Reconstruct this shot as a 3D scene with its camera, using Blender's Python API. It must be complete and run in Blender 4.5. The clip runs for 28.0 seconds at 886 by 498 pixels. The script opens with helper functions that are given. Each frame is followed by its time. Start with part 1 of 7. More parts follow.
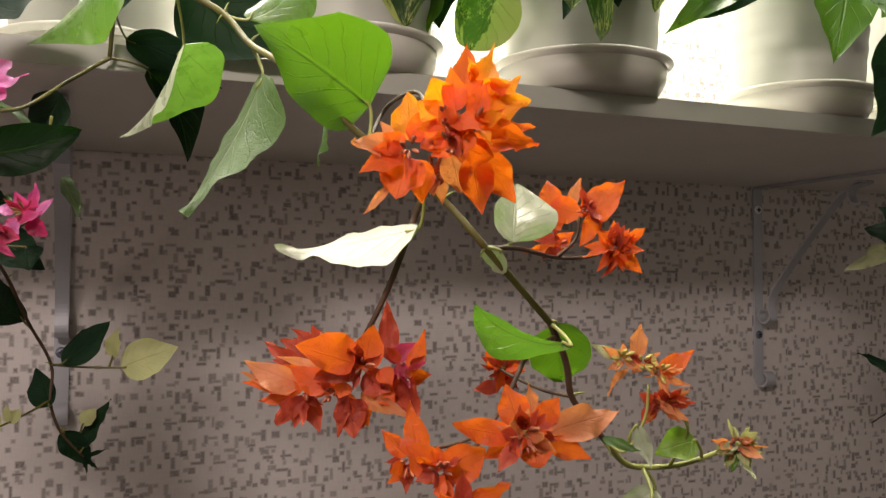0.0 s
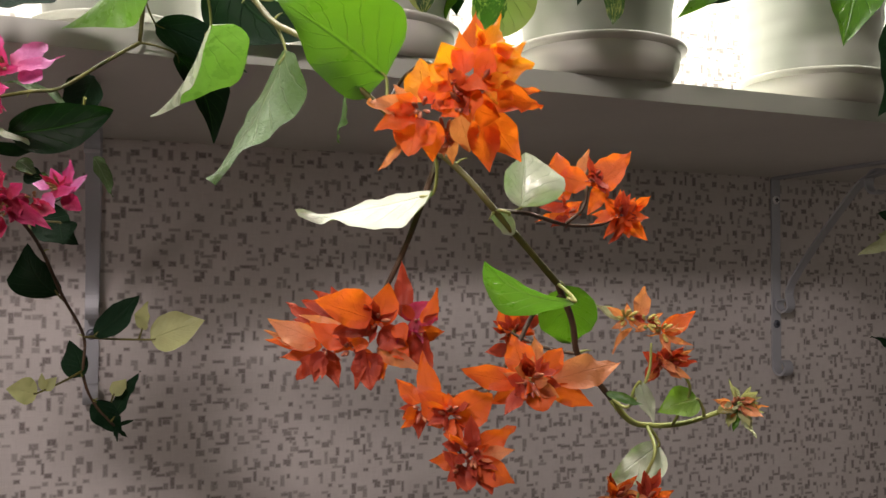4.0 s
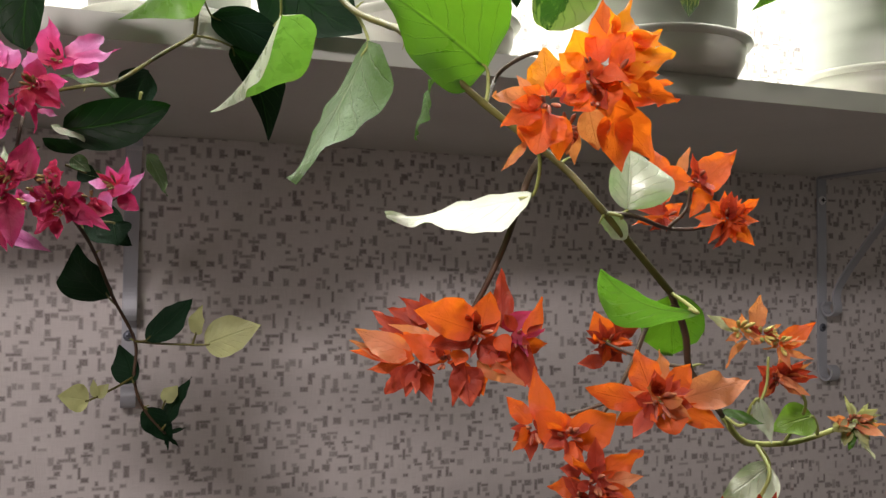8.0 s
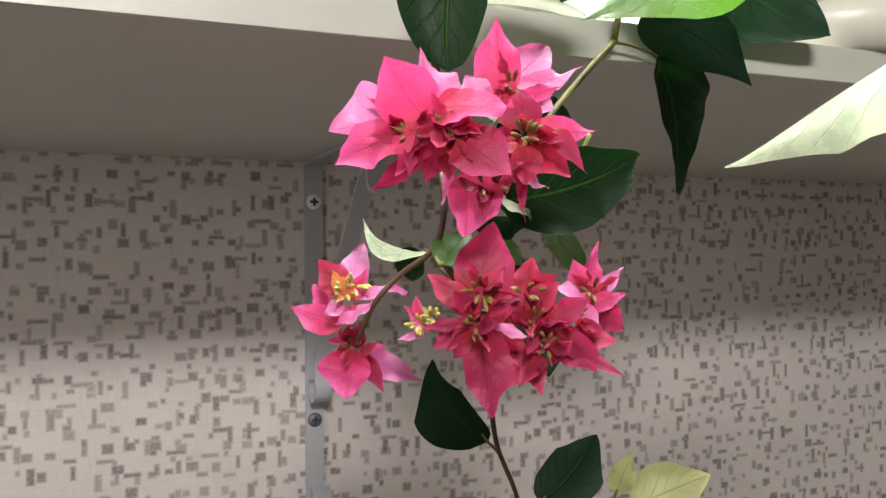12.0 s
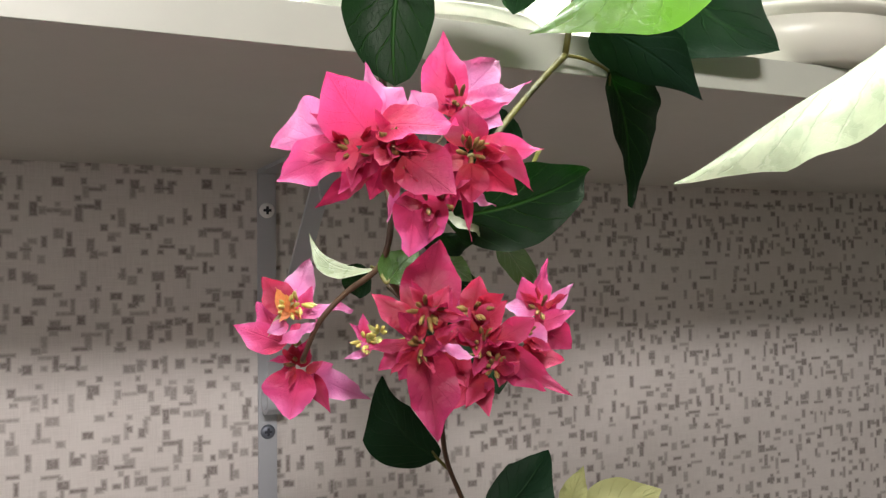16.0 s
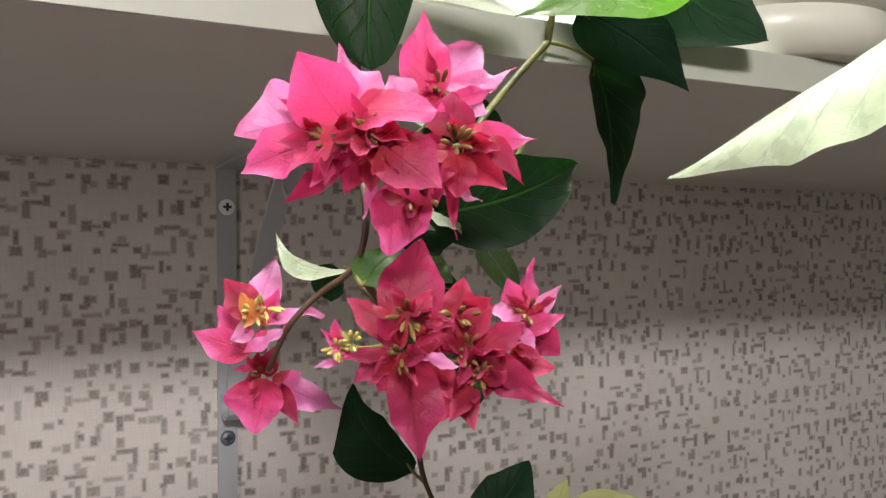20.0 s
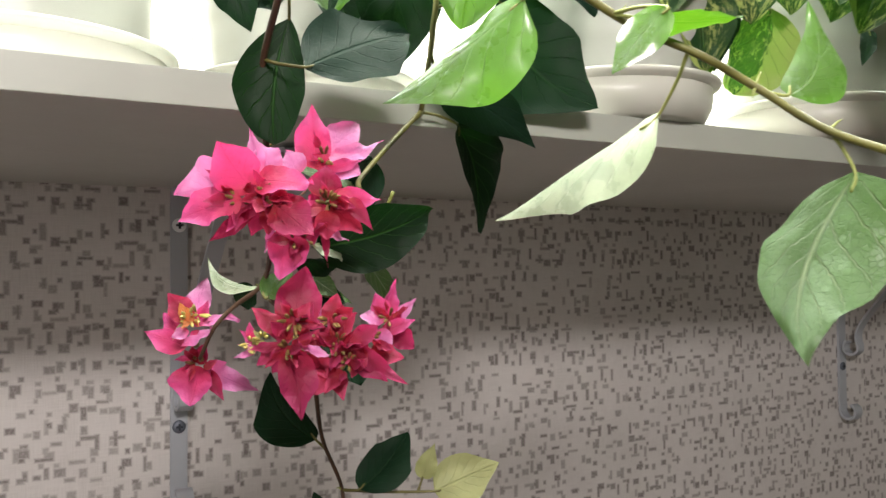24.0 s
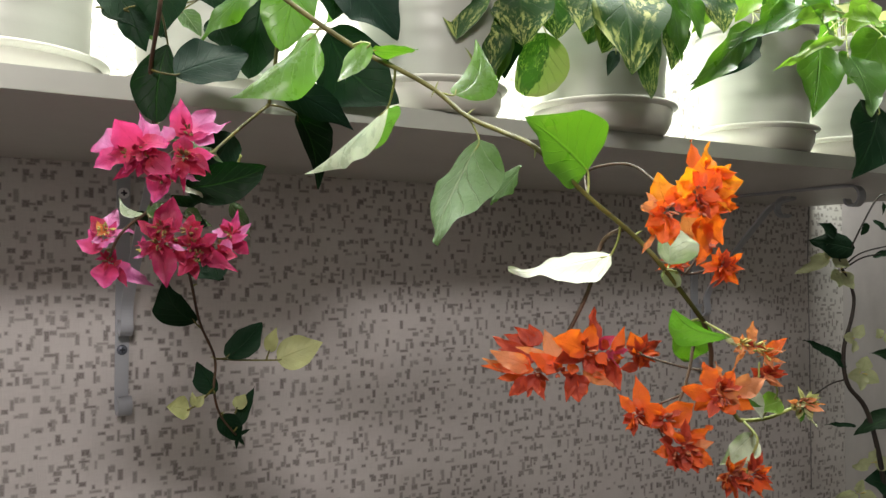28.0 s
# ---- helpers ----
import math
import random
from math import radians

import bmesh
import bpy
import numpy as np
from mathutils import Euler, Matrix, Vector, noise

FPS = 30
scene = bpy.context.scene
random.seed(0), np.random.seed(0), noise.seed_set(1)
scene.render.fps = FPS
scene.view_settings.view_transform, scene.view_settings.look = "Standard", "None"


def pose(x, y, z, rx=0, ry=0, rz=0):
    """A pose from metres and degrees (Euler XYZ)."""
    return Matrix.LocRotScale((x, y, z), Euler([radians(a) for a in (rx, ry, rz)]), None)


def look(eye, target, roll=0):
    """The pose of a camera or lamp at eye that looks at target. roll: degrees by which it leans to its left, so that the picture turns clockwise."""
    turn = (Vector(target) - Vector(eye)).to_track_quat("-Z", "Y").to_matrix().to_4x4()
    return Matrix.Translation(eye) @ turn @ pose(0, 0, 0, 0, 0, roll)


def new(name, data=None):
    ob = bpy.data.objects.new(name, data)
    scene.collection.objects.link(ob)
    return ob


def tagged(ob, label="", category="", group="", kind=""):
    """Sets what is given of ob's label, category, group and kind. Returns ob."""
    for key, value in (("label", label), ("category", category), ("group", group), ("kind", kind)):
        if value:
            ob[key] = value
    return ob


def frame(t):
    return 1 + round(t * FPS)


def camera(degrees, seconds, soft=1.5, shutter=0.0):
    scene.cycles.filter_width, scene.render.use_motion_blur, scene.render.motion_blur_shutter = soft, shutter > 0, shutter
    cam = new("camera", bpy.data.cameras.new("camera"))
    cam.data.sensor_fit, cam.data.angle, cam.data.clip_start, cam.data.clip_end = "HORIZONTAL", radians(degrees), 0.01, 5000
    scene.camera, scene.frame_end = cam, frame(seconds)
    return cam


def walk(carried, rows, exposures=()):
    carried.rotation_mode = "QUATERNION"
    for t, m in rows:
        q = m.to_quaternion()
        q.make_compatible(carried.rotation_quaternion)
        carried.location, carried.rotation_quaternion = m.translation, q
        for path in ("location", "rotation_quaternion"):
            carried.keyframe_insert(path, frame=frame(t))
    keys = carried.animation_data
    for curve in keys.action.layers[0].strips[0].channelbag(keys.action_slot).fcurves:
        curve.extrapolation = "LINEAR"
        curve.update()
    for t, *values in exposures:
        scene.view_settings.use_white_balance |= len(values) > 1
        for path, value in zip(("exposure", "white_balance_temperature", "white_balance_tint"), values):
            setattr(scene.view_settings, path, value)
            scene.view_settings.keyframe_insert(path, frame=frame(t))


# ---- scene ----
cam = camera(53.55, 28.0, soft=1.4, shutter=0.4)
# seconds, x, y, z, and the turns about x, y and z
PATH = [
    (0, 0.0180, -0.9207, 1.3703, 92.04, -0.20, -22.27),
    (0.5, 0.0136, -0.9266, 1.3815, 91.92, -0.57, -22.09),
    (1, 0.0001, -0.9595, 1.3902, 91.88, -0.64, -21.83),
    (1.5, -0.0214, -0.9894, 1.3875, 91.86, -0.58, -21.60),
    (2, -0.0378, -0.9957, 1.3738, 91.77, -0.55, -21.30),
    (2.5, -0.0356, -0.9862, 1.3675, 91.85, -0.48, -20.95),
    (3, -0.0180, -0.9695, 1.3553, 91.84, -0.42, -20.92),
    (3.5, -0.0018, -0.9526, 1.3595, 91.99, -0.38, -20.88),
    (4, 0.0154, -0.9382, 1.3557, 92.02, -0.35, -20.79),
    (4.5, 0.0283, -0.9353, 1.3501, 91.88, -0.39, -20.87),
    (6.5, 0.0330, -0.9241, 1.3498, 92.19, -0.43, -20.72),
    (7, 0.0298, -0.9243, 1.3486, 91.91, -0.56, -20.60),
    (7.5, 0.0126, -0.9202, 1.3539, 92.00, -0.50, -20.30),
    (8, -0.0069, -0.9042, 1.3589, 91.89, -0.60, -20.03),
    (8.5, -0.0064, -0.9062, 1.3606, 92.30, -0.28, -19.28),
    (9, -0.0261, -0.8844, 1.3680, 91.97, -0.40, -19.29),
    (9.5, -0.0944, -0.8445, 1.3791, 91.42, 0.03, -20.32),
    (10, -0.1435, -0.7979, 1.3895, 91.64, -0.09, -20.53),
    (10.5, -0.1771, -0.7630, 1.3909, 91.58, 0.42, -21.25),
    (11, -0.1797, -0.7275, 1.3921, 91.54, 0.24, -21.53),
    (11.5, -0.1751, -0.6948, 1.4063, 91.47, 0.65, -21.93),
    (12, -0.1617, -0.6577, 1.4132, 91.30, 0.52, -22.23),
    (12.5, -0.1512, -0.6461, 1.4182, 91.51, 0.46, -22.52),
    (14.5, -0.1535, -0.6488, 1.4200, 91.53, 0.53, -23.71),
    (15, -0.1525, -0.6510, 1.4170, 91.40, 0.55, -24.07),
    (15.5, -0.1542, -0.6519, 1.4176, 91.39, 0.65, -24.42),
    (16, -0.1556, -0.6549, 1.4176, 91.50, 0.57, -24.75),
    (16.5, -0.1534, -0.6607, 1.4194, 91.55, 0.54, -25.03),
    (17, -0.1515, -0.6585, 1.4138, 91.54, 0.04, -25.33),
    (17.5, -0.1504, -0.6583, 1.4141, 91.40, 0.49, -25.64),
    (18, -0.1520, -0.6557, 1.4144, 91.46, 0.48, -25.93),
    (18.5, -0.1580, -0.6524, 1.4188, 91.51, 0.48, -26.33),
    (19, -0.1552, -0.6500, 1.4208, 91.53, 0.51, -26.64),
    (19.5, -0.1505, -0.6416, 1.4165, 91.36, 0.50, -26.99),
    (20, -0.1517, -0.6332, 1.4186, 91.33, 0.64, -27.35),
    (20.5, -0.1554, -0.6178, 1.4134, 91.39, 0.52, -27.70),
    (22.5, -0.1555, -0.6214, 1.4206, 91.34, 0.76, -29.06),
    (23, -0.1631, -0.6504, 1.4246, 91.25, 0.82, -29.51),
    (23.5, -0.1730, -0.6983, 1.4263, 91.29, 0.93, -29.82),
    (24, -0.1699, -0.7376, 1.4235, 91.62, 0.42, -29.74),
    (24.5, -0.1713, -0.7686, 1.4214, 91.32, 0.44, -30.32),
    (25, -0.1674, -0.7869, 1.4163, 91.20, 0.40, -30.56),
    (25.5, -0.1875, -0.7956, 1.4124, 91.21, 0.38, -30.71),
    (26, -0.2045, -0.8181, 1.4107, 91.23, 0.50, -30.80),
    (26.5, -0.1984, -0.8570, 1.3967, 91.06, 0.48, -31.07),
    (27, -0.1799, -0.8988, 1.3885, 91.20, 0.47, -31.30),
    (27.5, -0.1774, -0.9356, 1.3835, 91.43, 0.22, -31.14),
    (28, -0.1832, -0.9705, 1.3798, 91.63, -0.02, -30.75),
]
walk(cam, [(t, pose(x, y, z, rx, ry, rz)) for t, x, y, z, rx, ry, rz in PATH],
     exposures=[(0.0, -0.34, 7150, 13), (2.0, -0.49, 7150, 13), (4.0, -0.44, 6750, 12), (6.5, -0.33, 6600, 12), (8.5, -0.36, 6500, 10), (11.0, 0.16, 6500, 4), (12.5, 0.36, 6450, 3), (16.0, 0.31, 6450, 3), (20.0, 0.27, 6450, 3), (22.5, 0.29, 6450, 3), (24.5, 0.10, 6450, 3), (28.0, -0.26, 6450, 3)])

# ---- light ----
world = bpy.data.worlds.new("room_air")
scene.world = world
world.use_nodes = True
world.node_tree.nodes["Background"].inputs[0].default_value = (0.9, 0.95, 1.0, 1)
world.node_tree.nodes["Background"].inputs[1].default_value = 0.02


def area_lamp(name, at, aim, size, size_y, watts, colour):
    data = bpy.data.lights.new(name, "AREA")
    data.shape, data.size, data.size_y = "RECTANGLE", size, size_y
    data.energy, data.color = watts, colour
    ob = new(name, data)
    ob.matrix_world = look(at, aim)
    return ob


# plant lamps above the shelf (one by the wall, one over its edge), a room lamp off to the left, and three added fills
# with no lamp of their own: one far to the left, two weak ones on the far side, one of them past the wall's end
area_lamp("plant_lamp", (0.26, -0.07, 1.95), (0.26, -0.05, 1.0), 1.58, 0.04, 17.0, (1.0, 1.0, 0.90))
area_lamp("plant_lamp", (0.36, -0.365, 2.12), (0.36, -0.38, 1.0), 1.62, 0.05, 24.5, (1.0, 1.0, 0.91))
area_lamp("room_lamp", (-0.28, -1.16, 1.817), (0.05, 0.0, 1.3), 0.20, 0.09, 8.1, (1.0, 0.885, 0.87))
# added fill: lifts the wall band under the shelf from the left
area_lamp("left_fill", (-1.75, -1.50, 1.53), (0.0, 0.0, 1.38), 0.5, 0.5, 8.0, (1.0, 0.85, 0.83))
# added fills: brighten the recess top and the wall's right part
area_lamp("side_fill", (1.76, 0.16, 1.95), (1.5, 0.42, 1.65), 0.2, 0.2, 3.6, (1.0, 0.95, 0.92))
area_lamp("side_fill", (2.7, -1.9, 1.50), (0.5, 0.0, 1.40), 0.5, 0.5, 1.1, (1.0, 0.96, 0.93))

# ---- materials ----
def material(name):
    m = bpy.data.materials.new(name)
    m.use_nodes = True
    nt = m.node_tree
    return m, nt, nt.nodes["Principled BSDF"], nt.nodes["Material Output"]


def node(nt, kind, **settings):
    n = nt.nodes.new(kind)
    for key, value in settings.items():
        setattr(n, key, value)
    return n


def wire(nt, a, b):
    nt.links.new(a, b)


def value(nt, op, a, b=None, c=None, clamp=False):
    n = node(nt, "ShaderNodeMath", operation=op, use_clamp=clamp)
    for i, v in enumerate((a, b, c)):
        if v is None:
            continue
        if isinstance(v, (int, float)):
            n.inputs[i].default_value = v
        else:
            wire(nt, v, n.inputs[i])
    return n.outputs[0]


def blend(nt, f, a, b, kind="MIX"):
    n = node(nt, "ShaderNodeMix", data_type="RGBA", blend_type=kind)
    if isinstance(f, (int, float)):
        n.inputs[0].default_value = f
    else:
        wire(nt, f, n.inputs[0])
    for i, v in ((6, a), (7, b)):
        if isinstance(v, tuple):
            n.inputs[i].default_value = (*v, 1)
        else:
            wire(nt, v, n.inputs[i])
    return n.outputs[2]


def noise_of(nt, where, scale, detail=3.0, rough=0.55, stretch=None):
    if stretch:
        mp = node(nt, "ShaderNodeMapping")
        mp.inputs["Scale"].default_value = stretch
        wire(nt, where, mp.inputs[0])
        where = mp.outputs[0]
    n = node(nt, "ShaderNodeTexNoise")
    n.inputs["Scale"].default_value, n.inputs["Detail"].default_value, n.inputs["Roughness"].default_value = scale, detail, rough
    wire(nt, where, n.inputs["Vector"])
    return n.outputs["Fac"]


def ramp(nt, x, lo, hi, a=0.0, b=1.0):
    n = node(nt, "ShaderNodeMapRange")
    for i, v in enumerate((lo, hi, a, b), 1):
        n.inputs[i].default_value = v
    wire(nt, x, n.inputs[0])
    return n.outputs[0]


def bump(nt, height, strength, depth, shader):
    n = node(nt, "ShaderNodeBump")
    n.inputs["Strength"].default_value, n.inputs["Distance"].default_value = strength, depth
    wire(nt, height, n.inputs["Height"])
    wire(nt, n.outputs[0], shader.inputs["Normal"])
    return n.outputs[0]


def plain(name, colour, rough=0.5, metal=0.0, wear=0.12, scale=40.0, relief=0.0004, coat=0.0):
    m, nt, p, out = material(name)
    pos = node(nt, "ShaderNodeTexCoord").outputs["Object"]
    big = noise_of(nt, pos, scale * 0.25, 4)
    fine = noise_of(nt, pos, scale * 4, 3)
    dark = tuple(v * (1 - wear * 2) for v in colour)
    lite = tuple(min(1, v * (1 + wear)) for v in colour)
    wire(nt, blend(nt, ramp(nt, big, 0.3, 0.7), dark, lite), p.inputs["Base Color"])
    wire(nt, ramp(nt, fine, 0.2, 0.8, rough - 0.06, rough + 0.08), p.inputs["Roughness"])
    p.inputs["Metallic"].default_value = metal
    p.inputs["Coat Weight"].default_value = coat
    if relief:
        bump(nt, fine, 0.5, relief, p)
    return m


def wallpaper():
    """Pale woven paper printed with small dark squares and bars on a loose grid."""
    m, nt, p, out = material("mosaic_wallpaper")
    pos = node(nt, "ShaderNodeTexCoord").outputs["Object"]
    sep = node(nt, "ShaderNodeSeparateXYZ")
    wire(nt, pos, sep.inputs[0])
    x, z = sep.outputs[0], sep.outputs[2]

    def marks(cw, ch, hw, hh, share, seed, jit):
        """One printed layer: at most one rectangle in each cell, of half size hw x hh, moved and scaled by chance."""
        u, v = value(nt, "DIVIDE", x, cw), value(nt, "DIVIDE", z, ch)
        row = value(nt, "FLOOR", v)
        u = value(nt, "ADD", u, value(nt, "MULTIPLY", row, 0.37 + 0.11 * seed))
        cell = node(nt, "ShaderNodeCombineXYZ")
        wire(nt, value(nt, "FLOOR", u), cell.inputs[0])
        wire(nt, row, cell.inputs[1])
        cell.inputs[2].default_value = seed * 7.3
        rnd = node(nt, "ShaderNodeTexWhiteNoise", noise_dimensions="3D")
        wire(nt, cell.outputs[0], rnd.inputs["Vector"])
        parts = node(nt, "ShaderNodeSeparateColor")
        wire(nt, rnd.outputs["Color"], parts.inputs[0])
        r, g, b = parts.outputs
        fu = value(nt, "SUBTRACT", value(nt, "FRACT", u), value(nt, "MULTIPLY_ADD", r, jit, 0.5 - jit / 2))
        fv = value(nt, "SUBTRACT", value(nt, "FRACT", v), value(nt, "MULTIPLY_ADD", g, jit, 0.5 - jit / 2))
        du = value(nt, "SUBTRACT", value(nt, "MULTIPLY", value(nt, "ABSOLUTE", fu), cw), value(nt, "MULTIPLY_ADD", b, hw * 0.7, hw * 0.6))
        dv = value(nt, "SUBTRACT", value(nt, "MULTIPLY", value(nt, "ABSOLUTE", fv), ch), value(nt, "MULTIPLY_ADD", r, hh * 0.7, hh * 0.6))
        inside = ramp(nt, value(nt, "MAXIMUM", du, dv), 0.0010, -0.0009)
        on = value(nt, "LESS_THAN", rnd.outputs["Value"], share)
        ink = value(nt, "MULTIPLY_ADD", g, 0.45, 0.55)
        return value(nt, "MULTIPLY", value(nt, "MULTIPLY", inside, on), ink)

    a = marks(0.0165, 0.0160, 0.0034, 0.0035, 0.58, 1.0, 0.45)
    b = marks(0.0140, 0.0210, 0.0020, 0.0062, 0.58, 2.0, 0.48)
    c = marks(0.0230, 0.0140, 0.0056, 0.0019, 0.40, 3.0, 0.50)
    d = marks(0.0125, 0.0125, 0.0022, 0.0024, 0.50, 4.0, 0.55)
    ink = value(nt, "MAXIMUM", value(nt, "MAXIMUM", a, b), value(nt, "MAXIMUM", c, d))
    up = noise_of(nt, pos, 1.0, 2, 0.6, (1400, 1, 60))
    across = noise_of(nt, pos, 1.0, 2, 0.6, (60, 1, 1400))
    weave = value(nt, "ADD", up, across)
    mott = noise_of(nt, pos, 22, 5, 0.65)
    fleck = noise_of(nt, pos, 420, 2)
    base = blend(nt, ramp(nt, mott, 0.3, 0.7), (0.54, 0.51, 0.495), (0.64, 0.61, 0.595))
    base = blend(nt, ramp(nt, weave, 0.75, 1.3, 0.0, 0.7), base, (0.71, 0.68, 0.66))
    ragged = value(nt, "MULTIPLY", ink, ramp(nt, fleck, 0.2, 0.55, 0.55, 1.0))
    wire(nt, blend(nt, ragged, base, (0.205, 0.180, 0.172)), p.inputs["Base Color"])
    p.inputs["Roughness"].default_value = 0.72
    bump(nt, value(nt, "ADD", weave, value(nt, "MULTIPLY", ink, 0.6)), 0.35, 0.0006, p)
    return m


def leaf_material(name, top, under, vein, through_colour, gloss=0.35, depth=0.0011, variegated=None, parted=False, see=0.45, vein_power=0.5, root=None, end=None, gleam=0.40, crinkle=0.0, coat=0.0):
    """A leaf blade: veins by its own length (u) and breadth (v), light that passes through, a waxy face."""
    m, nt, p, out = material(name)
    uv = node(nt, "ShaderNodeUVMap").outputs[0]
    pos = node(nt, "ShaderNodeTexCoord").outputs["Object"]
    info = node(nt, "ShaderNodeObjectInfo").outputs["Random"]
    sep = node(nt, "ShaderNodeSeparateXYZ")
    wire(nt, uv, sep.inputs[0])
    s, v = sep.outputs[0], sep.outputs[1]
    w = value(nt, "ABSOLUTE", value(nt, "SUBTRACT", v, 0.5))
    mid = ramp(nt, w, 0.028, 0.006)
    bend = value(nt, "SUBTRACT", value(nt, "MULTIPLY", s, 6.5), value(nt, "MULTIPLY", value(nt, "POWER", w, 0.8), 4.2))
    bend = value(nt, "ADD", bend, value(nt, "MULTIPLY", noise_of(nt, uv, 7, 2), 0.5))
    side = value(nt, "ABSOLUTE", value(nt, "SUBTRACT", value(nt, "FRACT", bend), 0.5))
    side = value(nt, "MULTIPLY", ramp(nt, side, 0.055, 0.012), ramp(nt, w, 0.49, 0.30))
    net = node(nt, "ShaderNodeTexVoronoi", feature="DISTANCE_TO_EDGE")
    net.inputs["Scale"].default_value = 26
    wire(nt, uv, net.inputs["Vector"])
    web = ramp(nt, net.outputs["Distance"], 0.05, 0.0)
    veins = value(nt, "MAXIMUM", mid, value(nt, "MULTIPLY", side, 0.75))
    mott = ramp(nt, noise_of(nt, pos, 90, 4), 0.3, 0.72)
    face = blend(nt, mott, tuple(c * 0.72 for c in top), tuple(min(1, c * 1.18) for c in top))
    face = blend(nt, value(nt, "MULTIPLY", info, 0.35), face, under)
    if variegated:
        shifted = node(nt, "ShaderNodeVectorMath", operation="ADD")
        wire(nt, uv, shifted.inputs[0])
        wire(nt, info, shifted.inputs[1])
        streak = noise_of(nt, shifted.outputs[0], 9.5, 8, 0.78, (1.0, 1.3, 1.0))
        patch = value(nt, "MULTIPLY", ramp(nt, streak, 0.50, 0.55), ramp(nt, noise_of(nt, shifted.outputs[0], 2.0, 2), 0.40, 0.55))
        sector = ramp(nt, noise_of(nt, shifted.outputs[0], 1.5, 3, 0.5, (0.6, 1.6, 1.0)), 0.62, 0.65)
        if parted:
            sector = value(nt, "MAXIMUM", sector, ramp(nt, value(nt, "ADD", v, value(nt, "MULTIPLY", noise_of(nt, uv, 5, 4), 0.35)), 0.62, 0.60))
        face = blend(nt, value(nt, "MAXIMUM", patch, value(nt, "MULTIPLY", sector, 0.9)), face, variegated)
    if end:
        face = blend(nt, ramp(nt, value(nt, "ADD", value(nt, "ADD", s, w), value(nt, "MULTIPLY", mott, 0.25)), 0.72, 1.30, 0.0, 0.85), face, end)
    if root:
        face = blend(nt, ramp(nt, value(nt, "ADD", s, value(nt, "MULTIPLY", mott, 0.12)), 0.45, 0.06, 0.0, 0.8), face, root)
    face = blend(nt, value(nt, "MULTIPLY", veins, vein_power), face, vein)
    wire(nt, face, p.inputs["Base Color"])
    wire(nt, ramp(nt, mott, 0, 1, gloss - 0.06, gloss + 0.10), p.inputs["Roughness"])
    p.inputs["Specular IOR Level"].default_value = gleam
    p.inputs["Coat Weight"].default_value, p.inputs["Coat Roughness"].default_value = coat, 0.22
    relief = value(nt, "ADD", value(nt, "ADD", value(nt, "MULTIPLY", veins, -1.0), value(nt, "MULTIPLY", web, -0.08)), value(nt, "MULTIPLY", mott, 0.25))
    if crinkle:
        folds = noise_of(nt, pos, 260, 4, 0.6)
        relief = value(nt, "ADD", value(nt, "MULTIPLY", relief, 0.22), value(nt, "MULTIPLY", folds, crinkle))
    nrm = bump(nt, relief, 0.7, depth, p)
    tl = node(nt, "ShaderNodeBsdfTranslucent")
    wire(nt, blend(nt, value(nt, "MULTIPLY", veins, 0.5 * vein_power), through_colour, tuple(c * 0.6 for c in through_colour)), tl.inputs[0])
    wire(nt, nrm, tl.inputs["Normal"])
    mix = node(nt, "ShaderNodeMixShader")
    mix.inputs[0].default_value = see
    wire(nt, p.outputs[0], mix.inputs[1])
    wire(nt, tl.outputs[0], mix.inputs[2])
    wire(nt, mix.outputs[0], out.inputs[0])
    return m


def stem_material(name, lo, hi, knots=60.0):
    m, nt, p, out = material(name)
    pos = node(nt, "ShaderNodeTexCoord").outputs["Object"]
    big = noise_of(nt, pos, knots, 4)
    fine = noise_of(nt, pos, 900, 2)
    wire(nt, blend(nt, ramp(nt, big, 0.32, 0.68), lo, hi), p.inputs["Base Color"])
    p.inputs["Roughness"].default_value = 0.5
    bump(nt, value(nt, "ADD", big, fine), 0.4, 0.0005, p)
    return m


PAPER = wallpaper()
SIDE_PAPER = plain("pale_side_wallpaper", (0.50, 0.47, 0.46), 0.7, wear=0.05, scale=60, relief=0.0006)
PLASTER = plain("white_ceiling_paint", (0.66, 0.65, 0.63), 0.8, wear=0.03)
ROOM_WALL = plain("beige_room_paint", (0.66, 0.64, 0.60), 0.8, wear=0.05)
BOARDS = plain("brown_floor_laminate", (0.13, 0.10, 0.078), 0.45, wear=0.15)
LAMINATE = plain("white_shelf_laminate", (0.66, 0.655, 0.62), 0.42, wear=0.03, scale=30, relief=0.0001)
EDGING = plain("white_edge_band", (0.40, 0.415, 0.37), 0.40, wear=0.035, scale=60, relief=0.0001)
STEEL = plain("grey_painted_steel", (0.42, 0.44, 0.48), 0.40, metal=0.1, wear=0.06, scale=50, relief=0.0002)
SCREW = plain("zinc_screw", (0.88, 0.89, 0.91), 0.45, metal=0.0, wear=0.08, relief=0.0)
DULL_SCREW = plain("tarnished_screw", (0.16, 0.18, 0.22), 0.42, metal=0.5, wear=0.12, relief=0.0)
SLOT = plain("dark_recess_shade", (0.03, 0.035, 0.05), 0.6, wear=0.1, relief=0.0)
# white plastic greyed below the saucers' tone: shade on pot fronts in colour
POT = plain("white_pot_plastic_shaded", (0.42, 0.435, 0.39), 0.36, wear=0.03, scale=24, relief=0.0002)
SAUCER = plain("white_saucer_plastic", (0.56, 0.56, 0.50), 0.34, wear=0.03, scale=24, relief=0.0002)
SOIL = plain("dark_potting_soil", (0.035, 0.025, 0.018), 0.95, wear=0.3, scale=200, relief=0.004)
CABLE = plain("grey_cable", (0.26, 0.25, 0.25), 0.5, wear=0.05, relief=0.0)
